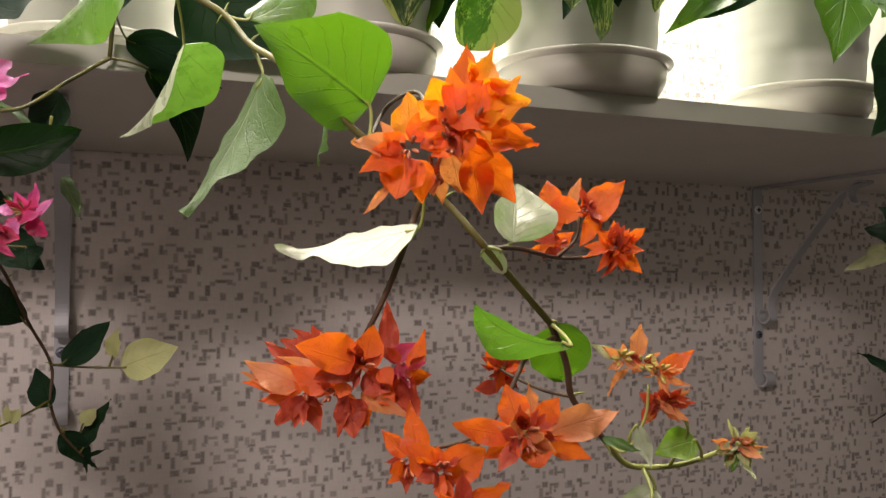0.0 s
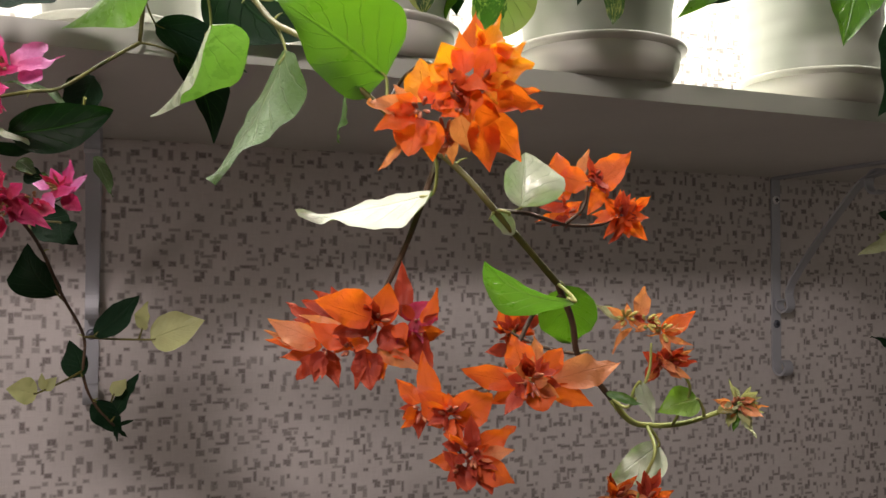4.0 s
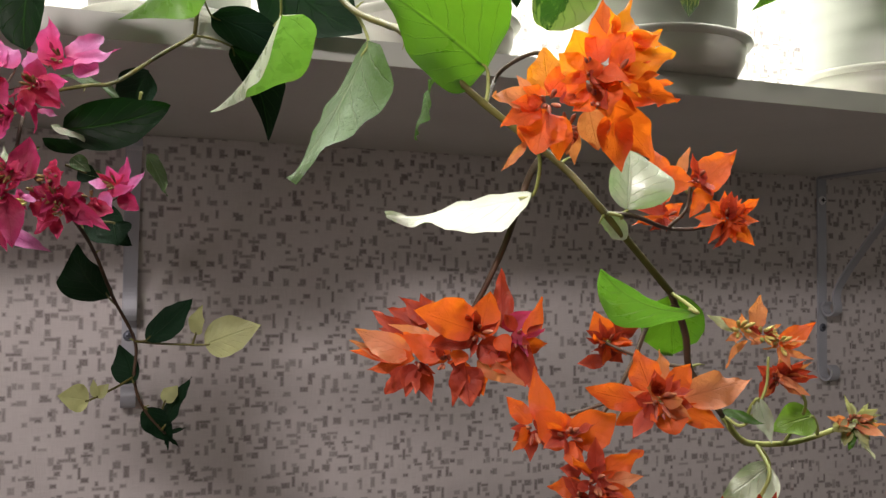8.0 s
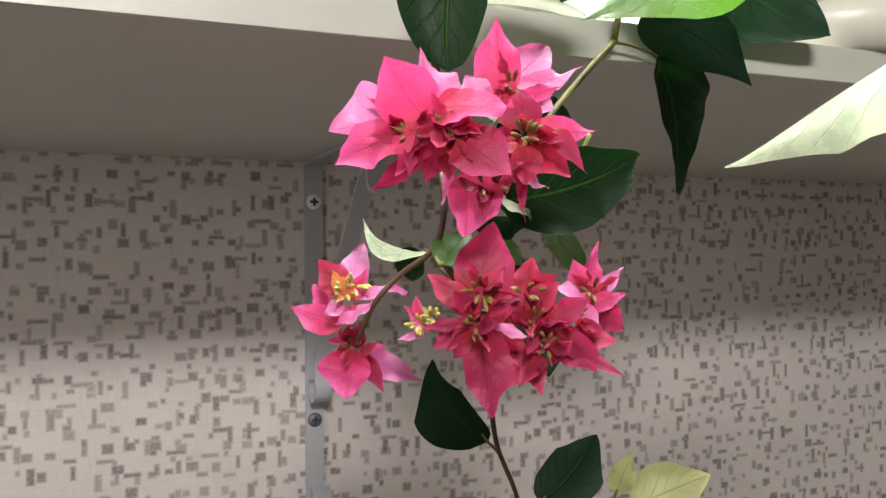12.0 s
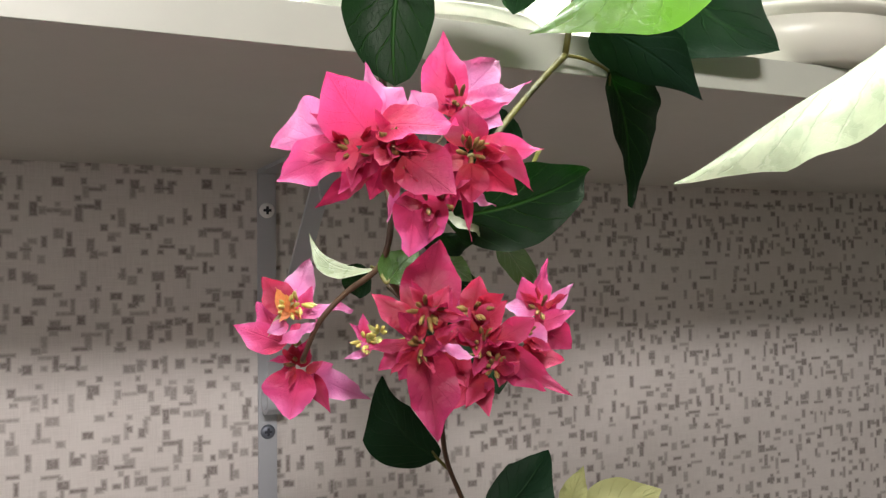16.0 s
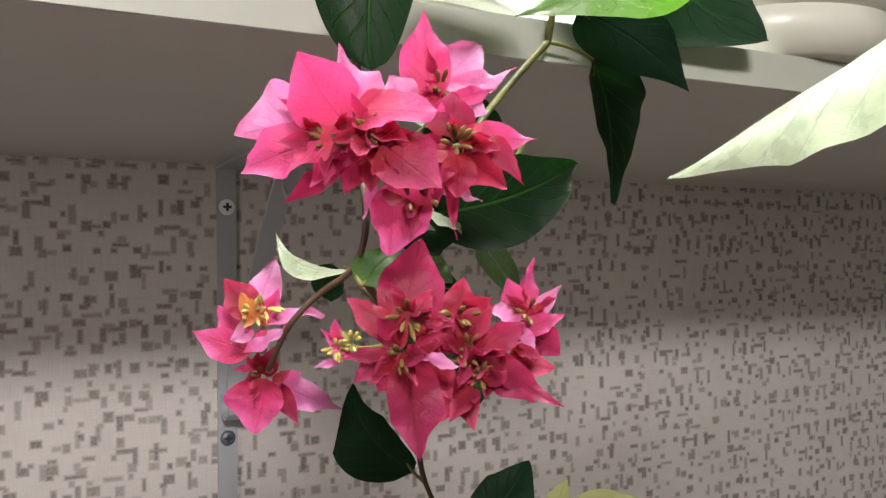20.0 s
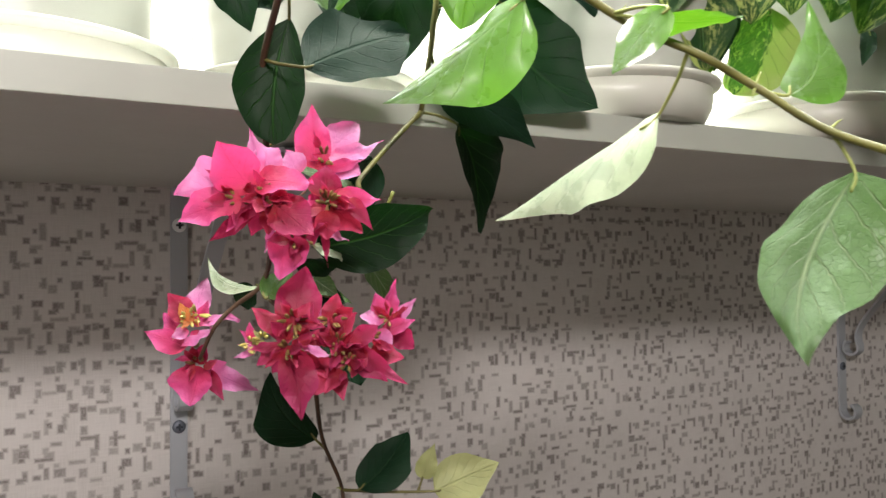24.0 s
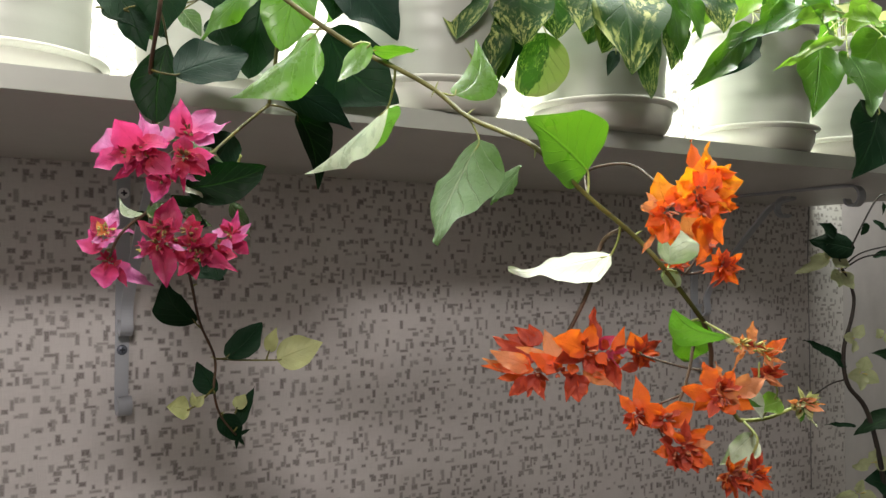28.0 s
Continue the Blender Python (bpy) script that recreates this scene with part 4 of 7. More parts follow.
bract(pink_top, (-0.0750, -0.4294, 1.4493), (-0.0804, -0.4242, 1.4395), 0.0028, 0.0031, PINK, shape=(0.55,0.9))
bract(pink_top, (-0.0678, -0.4328, 1.4471), (-0.0678, -0.4326, 1.4376), 0.0031, 0.0031, CRIMSON)
bract(pink_top, (-0.0670, -0.4181, 1.4617), (-0.0684, -0.4134, 1.4787), 0.0036, 0.0036, ROSE, face=(-0.1, 0.2, 1))
bract(pink_top, (-0.0608, -0.4189, 1.4613), (-0.0656, -0.4124, 1.4745), 0.0043, 0.0056, ROSE, shape=(0.6,0.7))
bract(pink_top, (-0.0520, -0.4209, 1.4616), (-0.0550, -0.4153, 1.4715), 0.0043, 0.0050, ROSE, shape=(0.6,0.7))
bract(pink_top, (-0.0755, -0.4260, 1.4538), (-0.0875, -0.4203, 1.4619), 0.0022, 0.0031, DEEP, face=(0, 0.1, 1))
bract(pink_top, (-0.0686, -0.4348, 1.4496), (-0.0623, -0.4433, 1.4491), 0.0024, 0.0033, DEEP, shape=(0.5,0.8))
bract(pink_top, (-0.0740, -0.4321, 1.4512), (-0.0767, -0.4306, 1.4421), 0.0033, 0.0030, DEEP, shape=(0.6,0.8), face=(0, -0.1, 1))
bract(pink_top, (-0.0435, -0.4173, 1.4645), (-0.0443, -0.4154, 1.4899), 0.0071, 0.0058, PINK, shape=(0.62,0.95), fold=10, face=(-0.1, 0.1, 1))
bract(pink_top, (-0.0366, -0.4064, 1.4714), (-0.0198, -0.4061, 1.4868), 0.0076, 0.0072, ROSE, shape=(0.5,0.55), wave=0.10, face=(0, 0.3, 1))
bract(pink_top, (-0.0378, -0.4147, 1.4683), (-0.0103, -0.4106, 1.4798), 0.0046, 0.0039, ROSE, shape=(0.6,1.1), fold=14, face=(0, 0.4, 1))
bract(pink_top, (-0.0321, -0.4053, 1.4720), (-0.0213, -0.4092, 1.4638), 0.0061, 0.0065, ROSE, shape=(0.5,0.6), face=(0.2, 0.1, 1))
bract(pink_top, (-0.0435, -0.4173, 1.4650), (-0.0307, -0.4314, 1.4679), 0.0023, 0.0040, PINK, shape=(0.6,0.8), face=(0, 0.5, 1))
bract(pink_top, (-0.0402, -0.4134, 1.4646), (-0.0391, -0.4119, 1.4736), 0.0035, 0.0035, DEEP)
bract(pink_top, (-0.0481, -0.4392, 1.4517), (-0.0486, -0.4404, 1.4633), 0.0062, 0.0056, DEEP, shape=(0.5,0.75), face=(0, 0.15, 1))
bract(pink_top, (-0.0474, -0.4440, 1.4526), (-0.0330, -0.4543, 1.4502), 0.0036, 0.0042, PINK, shape=(0.55,1.1), fold=12, face=(0.15, 0.2, 1))
bract(pink_top, (-0.0441, -0.4489, 1.4506), (-0.0347, -0.4510, 1.4390), 0.0030, 0.0024, DEEP, shape=(0.5,1.3))
bract(pink_top, (-0.0497, -0.4472, 1.4478), (-0.0368, -0.4454, 1.4391), 0.0055, 0.0046, CRIMSON, shape=(0.5,0.7), fold=10, face=(0.1, -0.1, 1))
bract(pink_top, (-0.0519, -0.4483, 1.4463), (-0.0505, -0.4454, 1.4359), 0.0048, 0.0042, CRIMSON, shape=(0.5,0.7), fold=12, face=(0, -0.2, 1))
bract(pink_top, (-0.0509, -0.4422, 1.4496), (-0.0543, -0.4392, 1.4403), 0.0037, 0.0031, DEEP, shape=(0.55,0.8))
bract(pink_top, (-0.0490, -0.4328, 1.4395), (-0.0379, -0.4360, 1.4363), 0.0025, 0.0016, ROSE, face=(0, 0.5, 1))
bract(pink_top, (-0.0505, -0.4411, 1.4427), (-0.0479, -0.4397, 1.4261), 0.0018, 0.0015, DEEP, shape=(0.5,1.2), fold=20)
bract(pink_top, (-0.0554, -0.4409, 1.4425), (-0.0532, -0.4396, 1.4338), 0.0027, 0.0027, PINK)
bract(pink_top, (-0.0495, -0.4363, 1.4520), (-0.0539, -0.4330, 1.4488), 0.0022, 0.0028, PINK)
heart(pink_top, (-0.0779, -0.4303, 1.4509), 5, [DEEP, CRIMSON], 6, TUBE_OLIVE, 0.0060, 0.90, seed=4186)
heart(pink_top, (-0.0700, -0.4386, 1.4526), 5, [DEEP, CRIMSON], 6, TUBE_OLIVE, 0.0060, 0.90, seed=5875)
heart(pink_top, (-0.0683, -0.4404, 1.4470), 4, [DEEP, CRIMSON], 4, TUBE_OLIVE, 0.0050, 0.80, seed=8685)
heart(pink_top, (-0.0620, -0.4431, 1.4357), 2, [DEEP], 3, TUBE_OLIVE, 0.0050, 0.70, seed=476)
heart(pink_top, (-0.0578, -0.4440, 1.4361), 2, [DEEP], 3, TUBE_OLIVE, 0.0050, 0.70, seed=7629)
heart(pink_top, (-0.0499, -0.4450, 1.4496), 4, [CRIMSON, DEEP], 8, TUBE_OLIVE, 0.0070, 0.90, seed=4081)
heart(pink_top, (-0.0401, -0.4180, 1.4692), 2, [PINK, DEEP], 6, TUBE_OLIVE, 0.0070, 0.80, seed=850)
pink_side = cluster_of(pink, (-0.0803, -0.3785, 1.3952), "small pink flower head with yellow-green florets")
bract(pink_side, (-0.0829, -0.3787, 1.4042), (-0.0733, -0.3706, 1.4234), 0.0048, 0.0051, ROSE, shape=(0.6,0.85), fold=8, face=(0, 0.1, 1))
bract(pink_side, (-0.0836, -0.3828, 1.4051), (-0.0912, -0.3783, 1.4167), 0.0043, 0.0050, CRIMSON, shape=(0.6,0.8), fold=12, face=(0.1, 0.2, 1))
bract(pink_side, (-0.0845, -0.3821, 1.3952), (-0.0994, -0.3706, 1.4015), 0.0053, 0.0039, PINK, shape=(0.6,0.95), fold=8, face=(-0.1, 0.25, 1))
bract(pink_side, (-0.0833, -0.3873, 1.4031), (-0.0679, -0.3993, 1.4060), 0.0024, 0.0021, ROSE, shape=(0.8,0.9), sway=-0.14, face=(0, 0.6, 1))
bract(pink_side, (-0.0889, -0.3889, 1.3961), (-0.0778, -0.3956, 1.4033), 0.0021, 0.0017, ROSE, shape=(0.7,0.9), face=(0, 0.6, 1))
bract(pink_side, (-0.0856, -0.3895, 1.4019), (-0.0922, -0.3884, 1.3995), 0.0021, 0.0027, ROSE, shape=(0.6,0.8), curl=0.4)
bract(pink_side, (-0.0842, -0.3756, 1.3978), (-0.0910, -0.3693, 1.4087), 0.0047, 0.0036, PINK, shape=(0.5,0.7))
bract(pink_side, (-0.0811, -0.3829, 1.4029), (-0.0763, -0.3833, 1.4135), 0.0025, 0.0025, PINK, shape=(0.6,0.8))
bract(pink_side, (-0.0852, -0.3865, 1.4045), (-0.0887, -0.3861, 1.4133), 0.0021, 0.0023, SALMON, fold=20)
bract(pink_side, (-0.0845, -0.3879, 1.4046), (-0.0863, -0.3895, 1.4115), 0.0017, 0.0017, SALMON, fold=20)
bract(pink_side, (-0.0808, -0.3874, 1.4018), (-0.0850, -0.3897, 1.3969), 0.0021, 0.0024, PINK)
bract(pink_side, (-0.0800, -0.3741, 1.3898), (-0.0875, -0.3704, 1.3891), 0.0011, 0.0016, PINK)
bract(pink_side, (-0.0790, -0.3734, 1.3879), (-0.0841, -0.3698, 1.3852), 0.0018, 0.0015, DEEP)
bract(pink_side, (-0.0772, -0.3721, 1.3869), (-0.0752, -0.3744, 1.3962), 0.0030, 0.0026, DEEP, fold=20)
bract(pink_side, (-0.0777, -0.3740, 1.3864), (-0.0817, -0.3750, 1.3704), 0.0062, 0.0099, PINK, shape=(0.55,0.66), fold=8, face=(0, 0.05, 1))
bract(pink_side, (-0.0734, -0.3693, 1.3843), (-0.0667, -0.3711, 1.3709), 0.0030, 0.0028, DEEP, face=(0.2, 0, 1))
bract(pink_side, (-0.0749, -0.3732, 1.3858), (-0.0462, -0.3522, 1.3715), 0.0053, 0.0047, ROSE, shape=(0.6,1.0), fold=10, face=(0.1, 0.35, 1))
bract(pink_side, (-0.0763, -0.3758, 1.3854), (-0.0711, -0.3784, 1.3893), 0.0016, 0.0016, CRIMSON)
heart(pink_side, (-0.0851, -0.3877, 1.4066), 3, [SALMON, CREAM], 8, TUBE_GREEN, 0.0072, 0.70, seed=2570)
heart(pink_side, (-0.0826, -0.3889, 1.4080), 0, [PINK], 4, TUBE_GREEN, 0.0080, 0.70, seed=1855)
heart(pink_side, (-0.0792, -0.3755, 1.3880), 2, [CRIMSON], 5, TUBE_OLIVE, 0.0060, 0.70, seed=6092)
pink_low = cluster_of(pink, (-0.0510, -0.4319, 1.4004), "dense head of pink and crimson bracts")
bract(pink_low, (-0.0582, -0.4296, 1.4039), (-0.0518, -0.4278, 1.4269), 0.0082, 0.0079, DEEP, shape=(0.50,0.72), fold=6, face=(-0.05, -0.1, 1))
bract(pink_low, (-0.0616, -0.4346, 1.4042), (-0.0728, -0.4272, 1.4121), 0.0049, 0.0022, CRIMSON, shape=(0.55,0.95), fold=8, face=(0, 0, 1))
bract(pink_low, (-0.0614, -0.4380, 1.4025), (-0.0546, -0.4394, 1.4139), 0.0039, 0.0036, CRIMSON, shape=(0.5,0.8), fold=14)
bract(pink_low, (-0.0624, -0.4363, 1.3982), (-0.0741, -0.4250, 1.3965), 0.0020, 0.0020, DEEP, shape=(0.6,1.0), fold=20, face=(0, 0.5, 1))
bract(pink_low, (-0.0644, -0.4331, 1.3975), (-0.0710, -0.4275, 1.3905), 0.0031, 0.0028, DEEP, shape=(0.55,0.9))
bract(pink_low, (-0.0613, -0.4368, 1.3982), (-0.0663, -0.4319, 1.3880), 0.0037, 0.0043, DEEP, shape=(0.5,0.8))
bract(pink_low, (-0.0619, -0.4399, 1.3984), (-0.0578, -0.4389, 1.3709), 0.0069, 0.0063, DEEP, shape=(0.70,0.90), fold=5, face=(0.05, -0.1, 1))
bract(pink_low, (-0.0568, -0.4358, 1.4007), (-0.0513, -0.4343, 1.4133), 0.0022, 0.0022, DEEP, shape=(0.6,0.8))
bract(pink_low, (-0.0602, -0.4375, 1.4025), (-0.0677, -0.4316, 1.4024), 0.0037, 0.0024, DEEP, face=(0, -0.1, 1))
bract(pink_low, (-0.0416, -0.4277, 1.4047), (-0.0394, -0.4280, 1.4164), 0.0042, 0.0042, CRIMSON, shape=(0.5,0.75), fold=12)
bract(pink_low, (-0.0426, -0.4304, 1.4007), (-0.0354, -0.4375, 1.4093), 0.0038, 0.0038, CRIMSON, shape=(0.5,0.7), face=(-0.1, 0.1, 1))
bract(pink_low, (-0.0353, -0.4317, 1.3979), (-0.0267, -0.4383, 1.4042), 0.0039, 0.0039, DEEP, shape=(0.45,0.6), face=(0, 0.2, 1))
bract(pink_low, (-0.0405, -0.4292, 1.3989), (-0.0484, -0.4254, 1.4022), 0.0036, 0.0032, CRIMSON, shape=(0.5,0.8), face=(0, -0.2, 1))
bract(pink_low, (-0.0558, -0.4329, 1.3993), (-0.0454, -0.4389, 1.3940), 0.0019, 0.0016, ROSE, shape=(0.6,0.8), face=(0, 0.6, 1), sway=0.1)
bract(pink_low, (-0.0398, -0.4304, 1.3911), (-0.0479, -0.4261, 1.3784), 0.0042, 0.0042, CRIMSON, shape=(0.5,0.6), fold=14)
bract(pink_low, (-0.0405, -0.4289, 1.3877), (-0.0374, -0.4289, 1.3760), 0.0036, 0.0033, CRIMSON, shape=(0.5,0.8), fold=14)
bract(pink_low, (-0.0342, -0.4288, 1.3938), (-0.0208, -0.4316, 1.3825), 0.0033, 0.0043, DEEP, shape=(0.5,0.75), fold=10)
bract(pink_low, (-0.0365, -0.4333, 1.3971), (-0.0131, -0.4342, 1.3809), 0.0036, 0.0036, DEEP, shape=(0.5,0.85), fold=10, face=(0.1, 0.2, 1))
bract(pink_low, (-0.0246, -0.4257, 1.3942), (-0.0118, -0.4285, 1.3904), 0.0037, 0.0044, CRIMSON, shape=(0.5,0.6))
bract(pink_low, (-0.0489, -0.4272, 1.3959), (-0.0437, -0.4272, 1.3847), 0.0039, 0.0036, CRIMSON, shape=(0.5,0.7))
bract(pink_low, (-0.0366, -0.4321, 1.3967), (-0.0411, -0.4308, 1.3881), 0.0032, 0.0032, CRIMSON, shape=(0.5,0.7))
bract(pink_low, (-0.0307, -0.4306, 1.3964), (-0.0331, -0.4279, 1.3841), 0.0036, 0.0036, CRIMSON, shape=(0.5,0.7))
bract(pink_low, (-0.0385, -0.4280, 1.4014), (-0.0372, -0.4306, 1.3918), 0.0036, 0.0036, DEEP)
bract(pink_low, (-0.0456, -0.4246, 1.4015), (-0.0510, -0.4239, 1.3935), 0.0033, 0.0036, CRIMSON)
bract(pink_low, (-0.0105, -0.4116, 1.4026), (-0.0056, -0.4101, 1.4215), 0.0033, 0.0029, PINK, shape=(0.6,0.9), fold=14)
bract(pink_low, (-0.0125, -0.4129, 1.4036), (-0.0154, -0.4107, 1.4160), 0.0036, 0.0047, PINK, shape=(0.5,0.75), face=(0, 0.2, 1))
bract(pink_low, (-0.0144, -0.4176, 1.4059), (-0.0246, -0.4160, 1.4068), 0.0035, 0.0028, ROSE, shape=(0.45,0.5), face=(0, 0.4, 1))
bract(pink_low, (-0.0080, -0.4095, 1.4024), (0.0031, -0.4119, 1.4133), 0.0026, 0.0026, ROSE, shape=(0.6,0.8))
bract(pink_low, (-0.0161, -0.4177, 1.4003), (-0.0022, -0.4213, 1.4052), 0.0028, 0.0032, PINK, shape=(0.55,0.8), face=(0, 0.3, 1))
bract(pink_low, (-0.0103, -0.4127, 1.3996), (0.0002, -0.4154, 1.3928), 0.0054, 0.0036, DEEP, shape=(0.5,0.6))
bract(pink_low, (-0.0187, -0.4187, 1.4011), (-0.0132, -0.4223, 1.3931), 0.0038, 0.0031, ROSE, shape=(0.5,0.8), face=(0, 0.1, 1))
bract(pink_low, (-0.0094, -0.4122, 1.4035), (-0.0050, -0.4155, 1.4080), 0.0022, 0.0022, DEEP)
bract(pink_low, (-0.0415, -0.4222, 1.4056), (-0.0444, -0.4198, 1.4109), 0.0017, 0.0020, ROSE)
bract(pink_low, (-0.0570, -0.3888, 1.3945), (-0.0632, -0.3826, 1.4010), 0.0025, 0.0025, PINK)
bract(pink_low, (-0.0583, -0.3881, 1.3924), (-0.0660, -0.3820, 1.3896), 0.0013, 0.0013, ROSE)
bract(pink_low, (-0.0583, -0.3892, 1.3939), (-0.0645, -0.3840, 1.3952), 0.0009, 0.0009, ROSE)
heart(pink_low, (-0.0602, -0.4376, 1.4073), 4, [CRIMSON, DEEP], 8, TUBE_OLIVE, 0.0085, 0.90, seed=7686)
heart(pink_low, (-0.0623, -0.4386, 1.3980), 4, [CRIMSON, DEEP], 9, TUBE_OLIVE, 0.0075, 0.90, seed=4040)
heart(pink_low, (-0.0425, -0.4295, 1.4064), 3, [CRIMSON], 9, TUBE_OLIVE, 0.0080, 0.90, seed=6239)
heart(pink_low, (-0.0403, -0.4315, 1.3968), 4, [CRIMSON, DEEP], 6, TUBE_OLIVE, 0.0070, 0.90, seed=8909)
heart(pink_low, (-0.0366, -0.4319, 1.3899), 4, [CRIMSON, DEEP], 6, TUBE_OLIVE, 0.0065, 0.90, seed=1671)
heart(pink_low, (-0.0240, -0.4261, 1.3984), 3, [CRIMSON, DEEP], 4, TUBE_OLIVE, 0.0070, 0.80, seed=9404)
heart(pink_low, (-0.0119, -0.4177, 1.4055), 2, [CRIMSON], 4, TUBE_OLIVE, 0.0080, 0.80, seed=4086)
heart(pink_low, (-0.0602, -0.3872, 1.3956), 2, [SHOOT, PINK], 12, TUBE_GREEN, 0.0065, 0.60, seed=215)
heart(pink_low, (-0.0567, -0.3912, 1.3975), 1, [SHOOT], 6, TUBE_GREEN, 0.0060, 0.50, seed=3551)
under(part("stem", tube([(-0.0529, -0.3891, 1.4133), (-0.0470, -0.3965, 1.4050), (-0.0492, -0.4098, 1.3994)], 0.0007, 0.0005, 9, 6, lumps=0.05, seed=69), BROWN_STEM), pink)
under(part("stem", tube([(-0.0439, -0.3934, 1.3997), (-0.0319, -0.3996, 1.3979), (-0.0199, -0.4057, 1.3952), (-0.0040, -0.4029, 1.4038)], 0.0007, 0.0005, 9, 6, lumps=0.05, seed=70), BROWN_STEM), pink)
under(part("stem", tube([(-0.0591, -0.4122, 1.4724), (-0.0604, -0.4169, 1.4607), (-0.0644, -0.4224, 1.4507), (-0.0553, -0.4272, 1.4520), (-0.0429, -0.4260, 1.4635)], 0.0006, 0.0004, 9, 6, lumps=0.05, seed=71), BROWN_STEM), pink)
under(part("stem", tube([(-0.0471, -0.4053, 1.3990), (-0.0499, -0.3902, 1.3956), (-0.0536, -0.3815, 1.3953)], 0.0006, 0.0005, 9, 6, lumps=0.05, seed=72), TUBE_GREEN), pink)

# ---- the bougainvillea with orange flowers ----
orange = thing("bougainvillea", (0.060, -0.260, 1.640), "orange-flowered bougainvillea branch with bright green leaves arching off the shelf", "plant", "bougainvilleas")

under(part("stem", tube([(0.0600, -0.2600, 1.6600), (-0.0100, -0.3600, 1.7000), (-0.0450, -0.4500, 1.6300), (-0.0300, -0.4740, 1.5670), (-0.0015, -0.4904, 1.5376), (0.0350, -0.5050, 1.5120), (0.0560, -0.5215, 1.4980), (0.0734, -0.5300, 1.4871), (0.0806, -0.5534, 1.4690), (0.0860, -0.5850, 1.4550), (0.0850, -0.6120, 1.4440), (0.1120, -0.6200, 1.4200), (0.1380, -0.6269, 1.3995), (0.1515, -0.6350, 1.3820), (0.1765, -0.6380, 1.3545)], 0.0016, 0.0013, 9, 6, lumps=0.05, seed=74), WOOD_STEM), orange)
under(part("stem", tube([(0.1765, -0.6380, 1.3545), (0.1840, -0.6360, 1.3400), (0.1880, -0.6330, 1.3270), (0.1960, -0.6330, 1.3170), (0.2050, -0.6300, 1.3085)], 0.0013, 0.0012, 9, 6, lumps=0.05, seed=75), BROWN_STEM), orange)
under(part("stem", tube([(0.2050, -0.6300, 1.3085), (0.2160, -0.6250, 1.2990), (0.2300, -0.6180, 1.2945), (0.2460, -0.6230, 1.2955), (0.2650, -0.6290, 1.3020)], 0.0014, 0.0010, 9, 6, lumps=0.05, seed=76), YOUNG_STEM), orange)
under(part("stem", tube([(0.1330, -0.6255, 1.4040), (0.1374, -0.6025, 1.3973), (0.1274, -0.6021, 1.3707), (0.1180, -0.5957, 1.3475), (0.1131, -0.5926, 1.3411), (0.1092, -0.5842, 1.3357)], 0.0014, 0.0009, 9, 6, lumps=0.05, seed=77), BROWN_STEM), orange)
under(part("stem", tube([(0.1120, -0.6200, 1.4200), (0.1217, -0.6075, 1.4337), (0.1228, -0.6211, 1.4364), (0.1226, -0.6383, 1.4352), (0.1207, -0.6523, 1.4297), (0.1106, -0.6801, 1.4149)], 0.0008, 0.0007, 9, 6, lumps=0.05, seed=78), BROWN_STEM), orange)
under(part("stem", tube([(0.1515, -0.6350, 1.3820), (0.1703, -0.6247, 1.3823), (0.1988, -0.6033, 1.3798), (0.2196, -0.5952, 1.3808), (0.2302, -0.5941, 1.3846)], 0.0010, 0.0007, 9, 6, lumps=0.05, seed=79), BROWN_STEM), orange)
under(part("stem", tube([(0.1988, -0.6033, 1.3798), (0.2084, -0.6019, 1.3876), (0.2100, -0.6028, 1.3972)], 0.0008, 0.0006, 9, 6, lumps=0.05, seed=80), BROWN_STEM), orange)
under(part("stem", tube([(0.1790, -0.6375, 1.3500), (0.1647, -0.6426, 1.3440), (0.1545, -0.6491, 1.3327), (0.1426, -0.6548, 1.3198), (0.1332, -0.6563, 1.3113)], 0.0010, 0.0007, 9, 6, lumps=0.05, seed=81), BROWN_STEM), orange)
under(part("stem", tube([(0.1880, -0.6330, 1.3270), (0.1846, -0.6175, 1.3277), (0.1833, -0.5957, 1.3303), (0.1829, -0.5806, 1.3330)], 0.0008, 0.0006, 9, 6, lumps=0.05, seed=82), BROWN_STEM), orange)
under(part("stem", tube([(0.2050, -0.6300, 1.3085), (0.2092, -0.6369, 1.3060), (0.2160, -0.6399, 1.3186), (0.2170, -0.6407, 1.3312)], 0.0007, 0.0005, 9, 6, lumps=0.05, seed=83), YOUNG_STEM), orange)
under(part("stem", tube([(0.2400, -0.6220, 1.2945), (0.2410, -0.6331, 1.3108), (0.2328, -0.6357, 1.3204), (0.2260, -0.6386, 1.3253)], 0.0007, 0.0005, 9, 6, lumps=0.05, seed=84), YOUNG_STEM), orange)
under(part("stem", tube([(0.2300, -0.6180, 1.2945), (0.2238, -0.6332, 1.2872), (0.2198, -0.6324, 1.2771), (0.2158, -0.6316, 1.2671)], 0.0008, 0.0006, 9, 6, lumps=0.05, seed=85), YOUNG_STEM), orange)
under(part("stem", tube([(0.1426, -0.6548, 1.3198), (0.1330, -0.6488, 1.3154), (0.1258, -0.6427, 1.3123), (0.1261, -0.6533, 1.3064), (0.1283, -0.6592, 1.2966)], 0.0007, 0.0005, 9, 6, lumps=0.05, seed=86), BROWN_STEM), orange)
leaf(orange, (0.1125, -0.6197, 1.4330), (0.0703, -0.6233, 1.4568), 0.0435, (0.32, -0.12, 0.92), GREEN, node_at=(0.1120, -0.6200, 1.4200), bend=0.03, sway=0.02, curl=-0.05, shape=(0.36, 0.85), point=0.65, halves=((0.0175, 14), (0.0235, 24)), wave=0.05, label="broad bright green leaf lit from above")
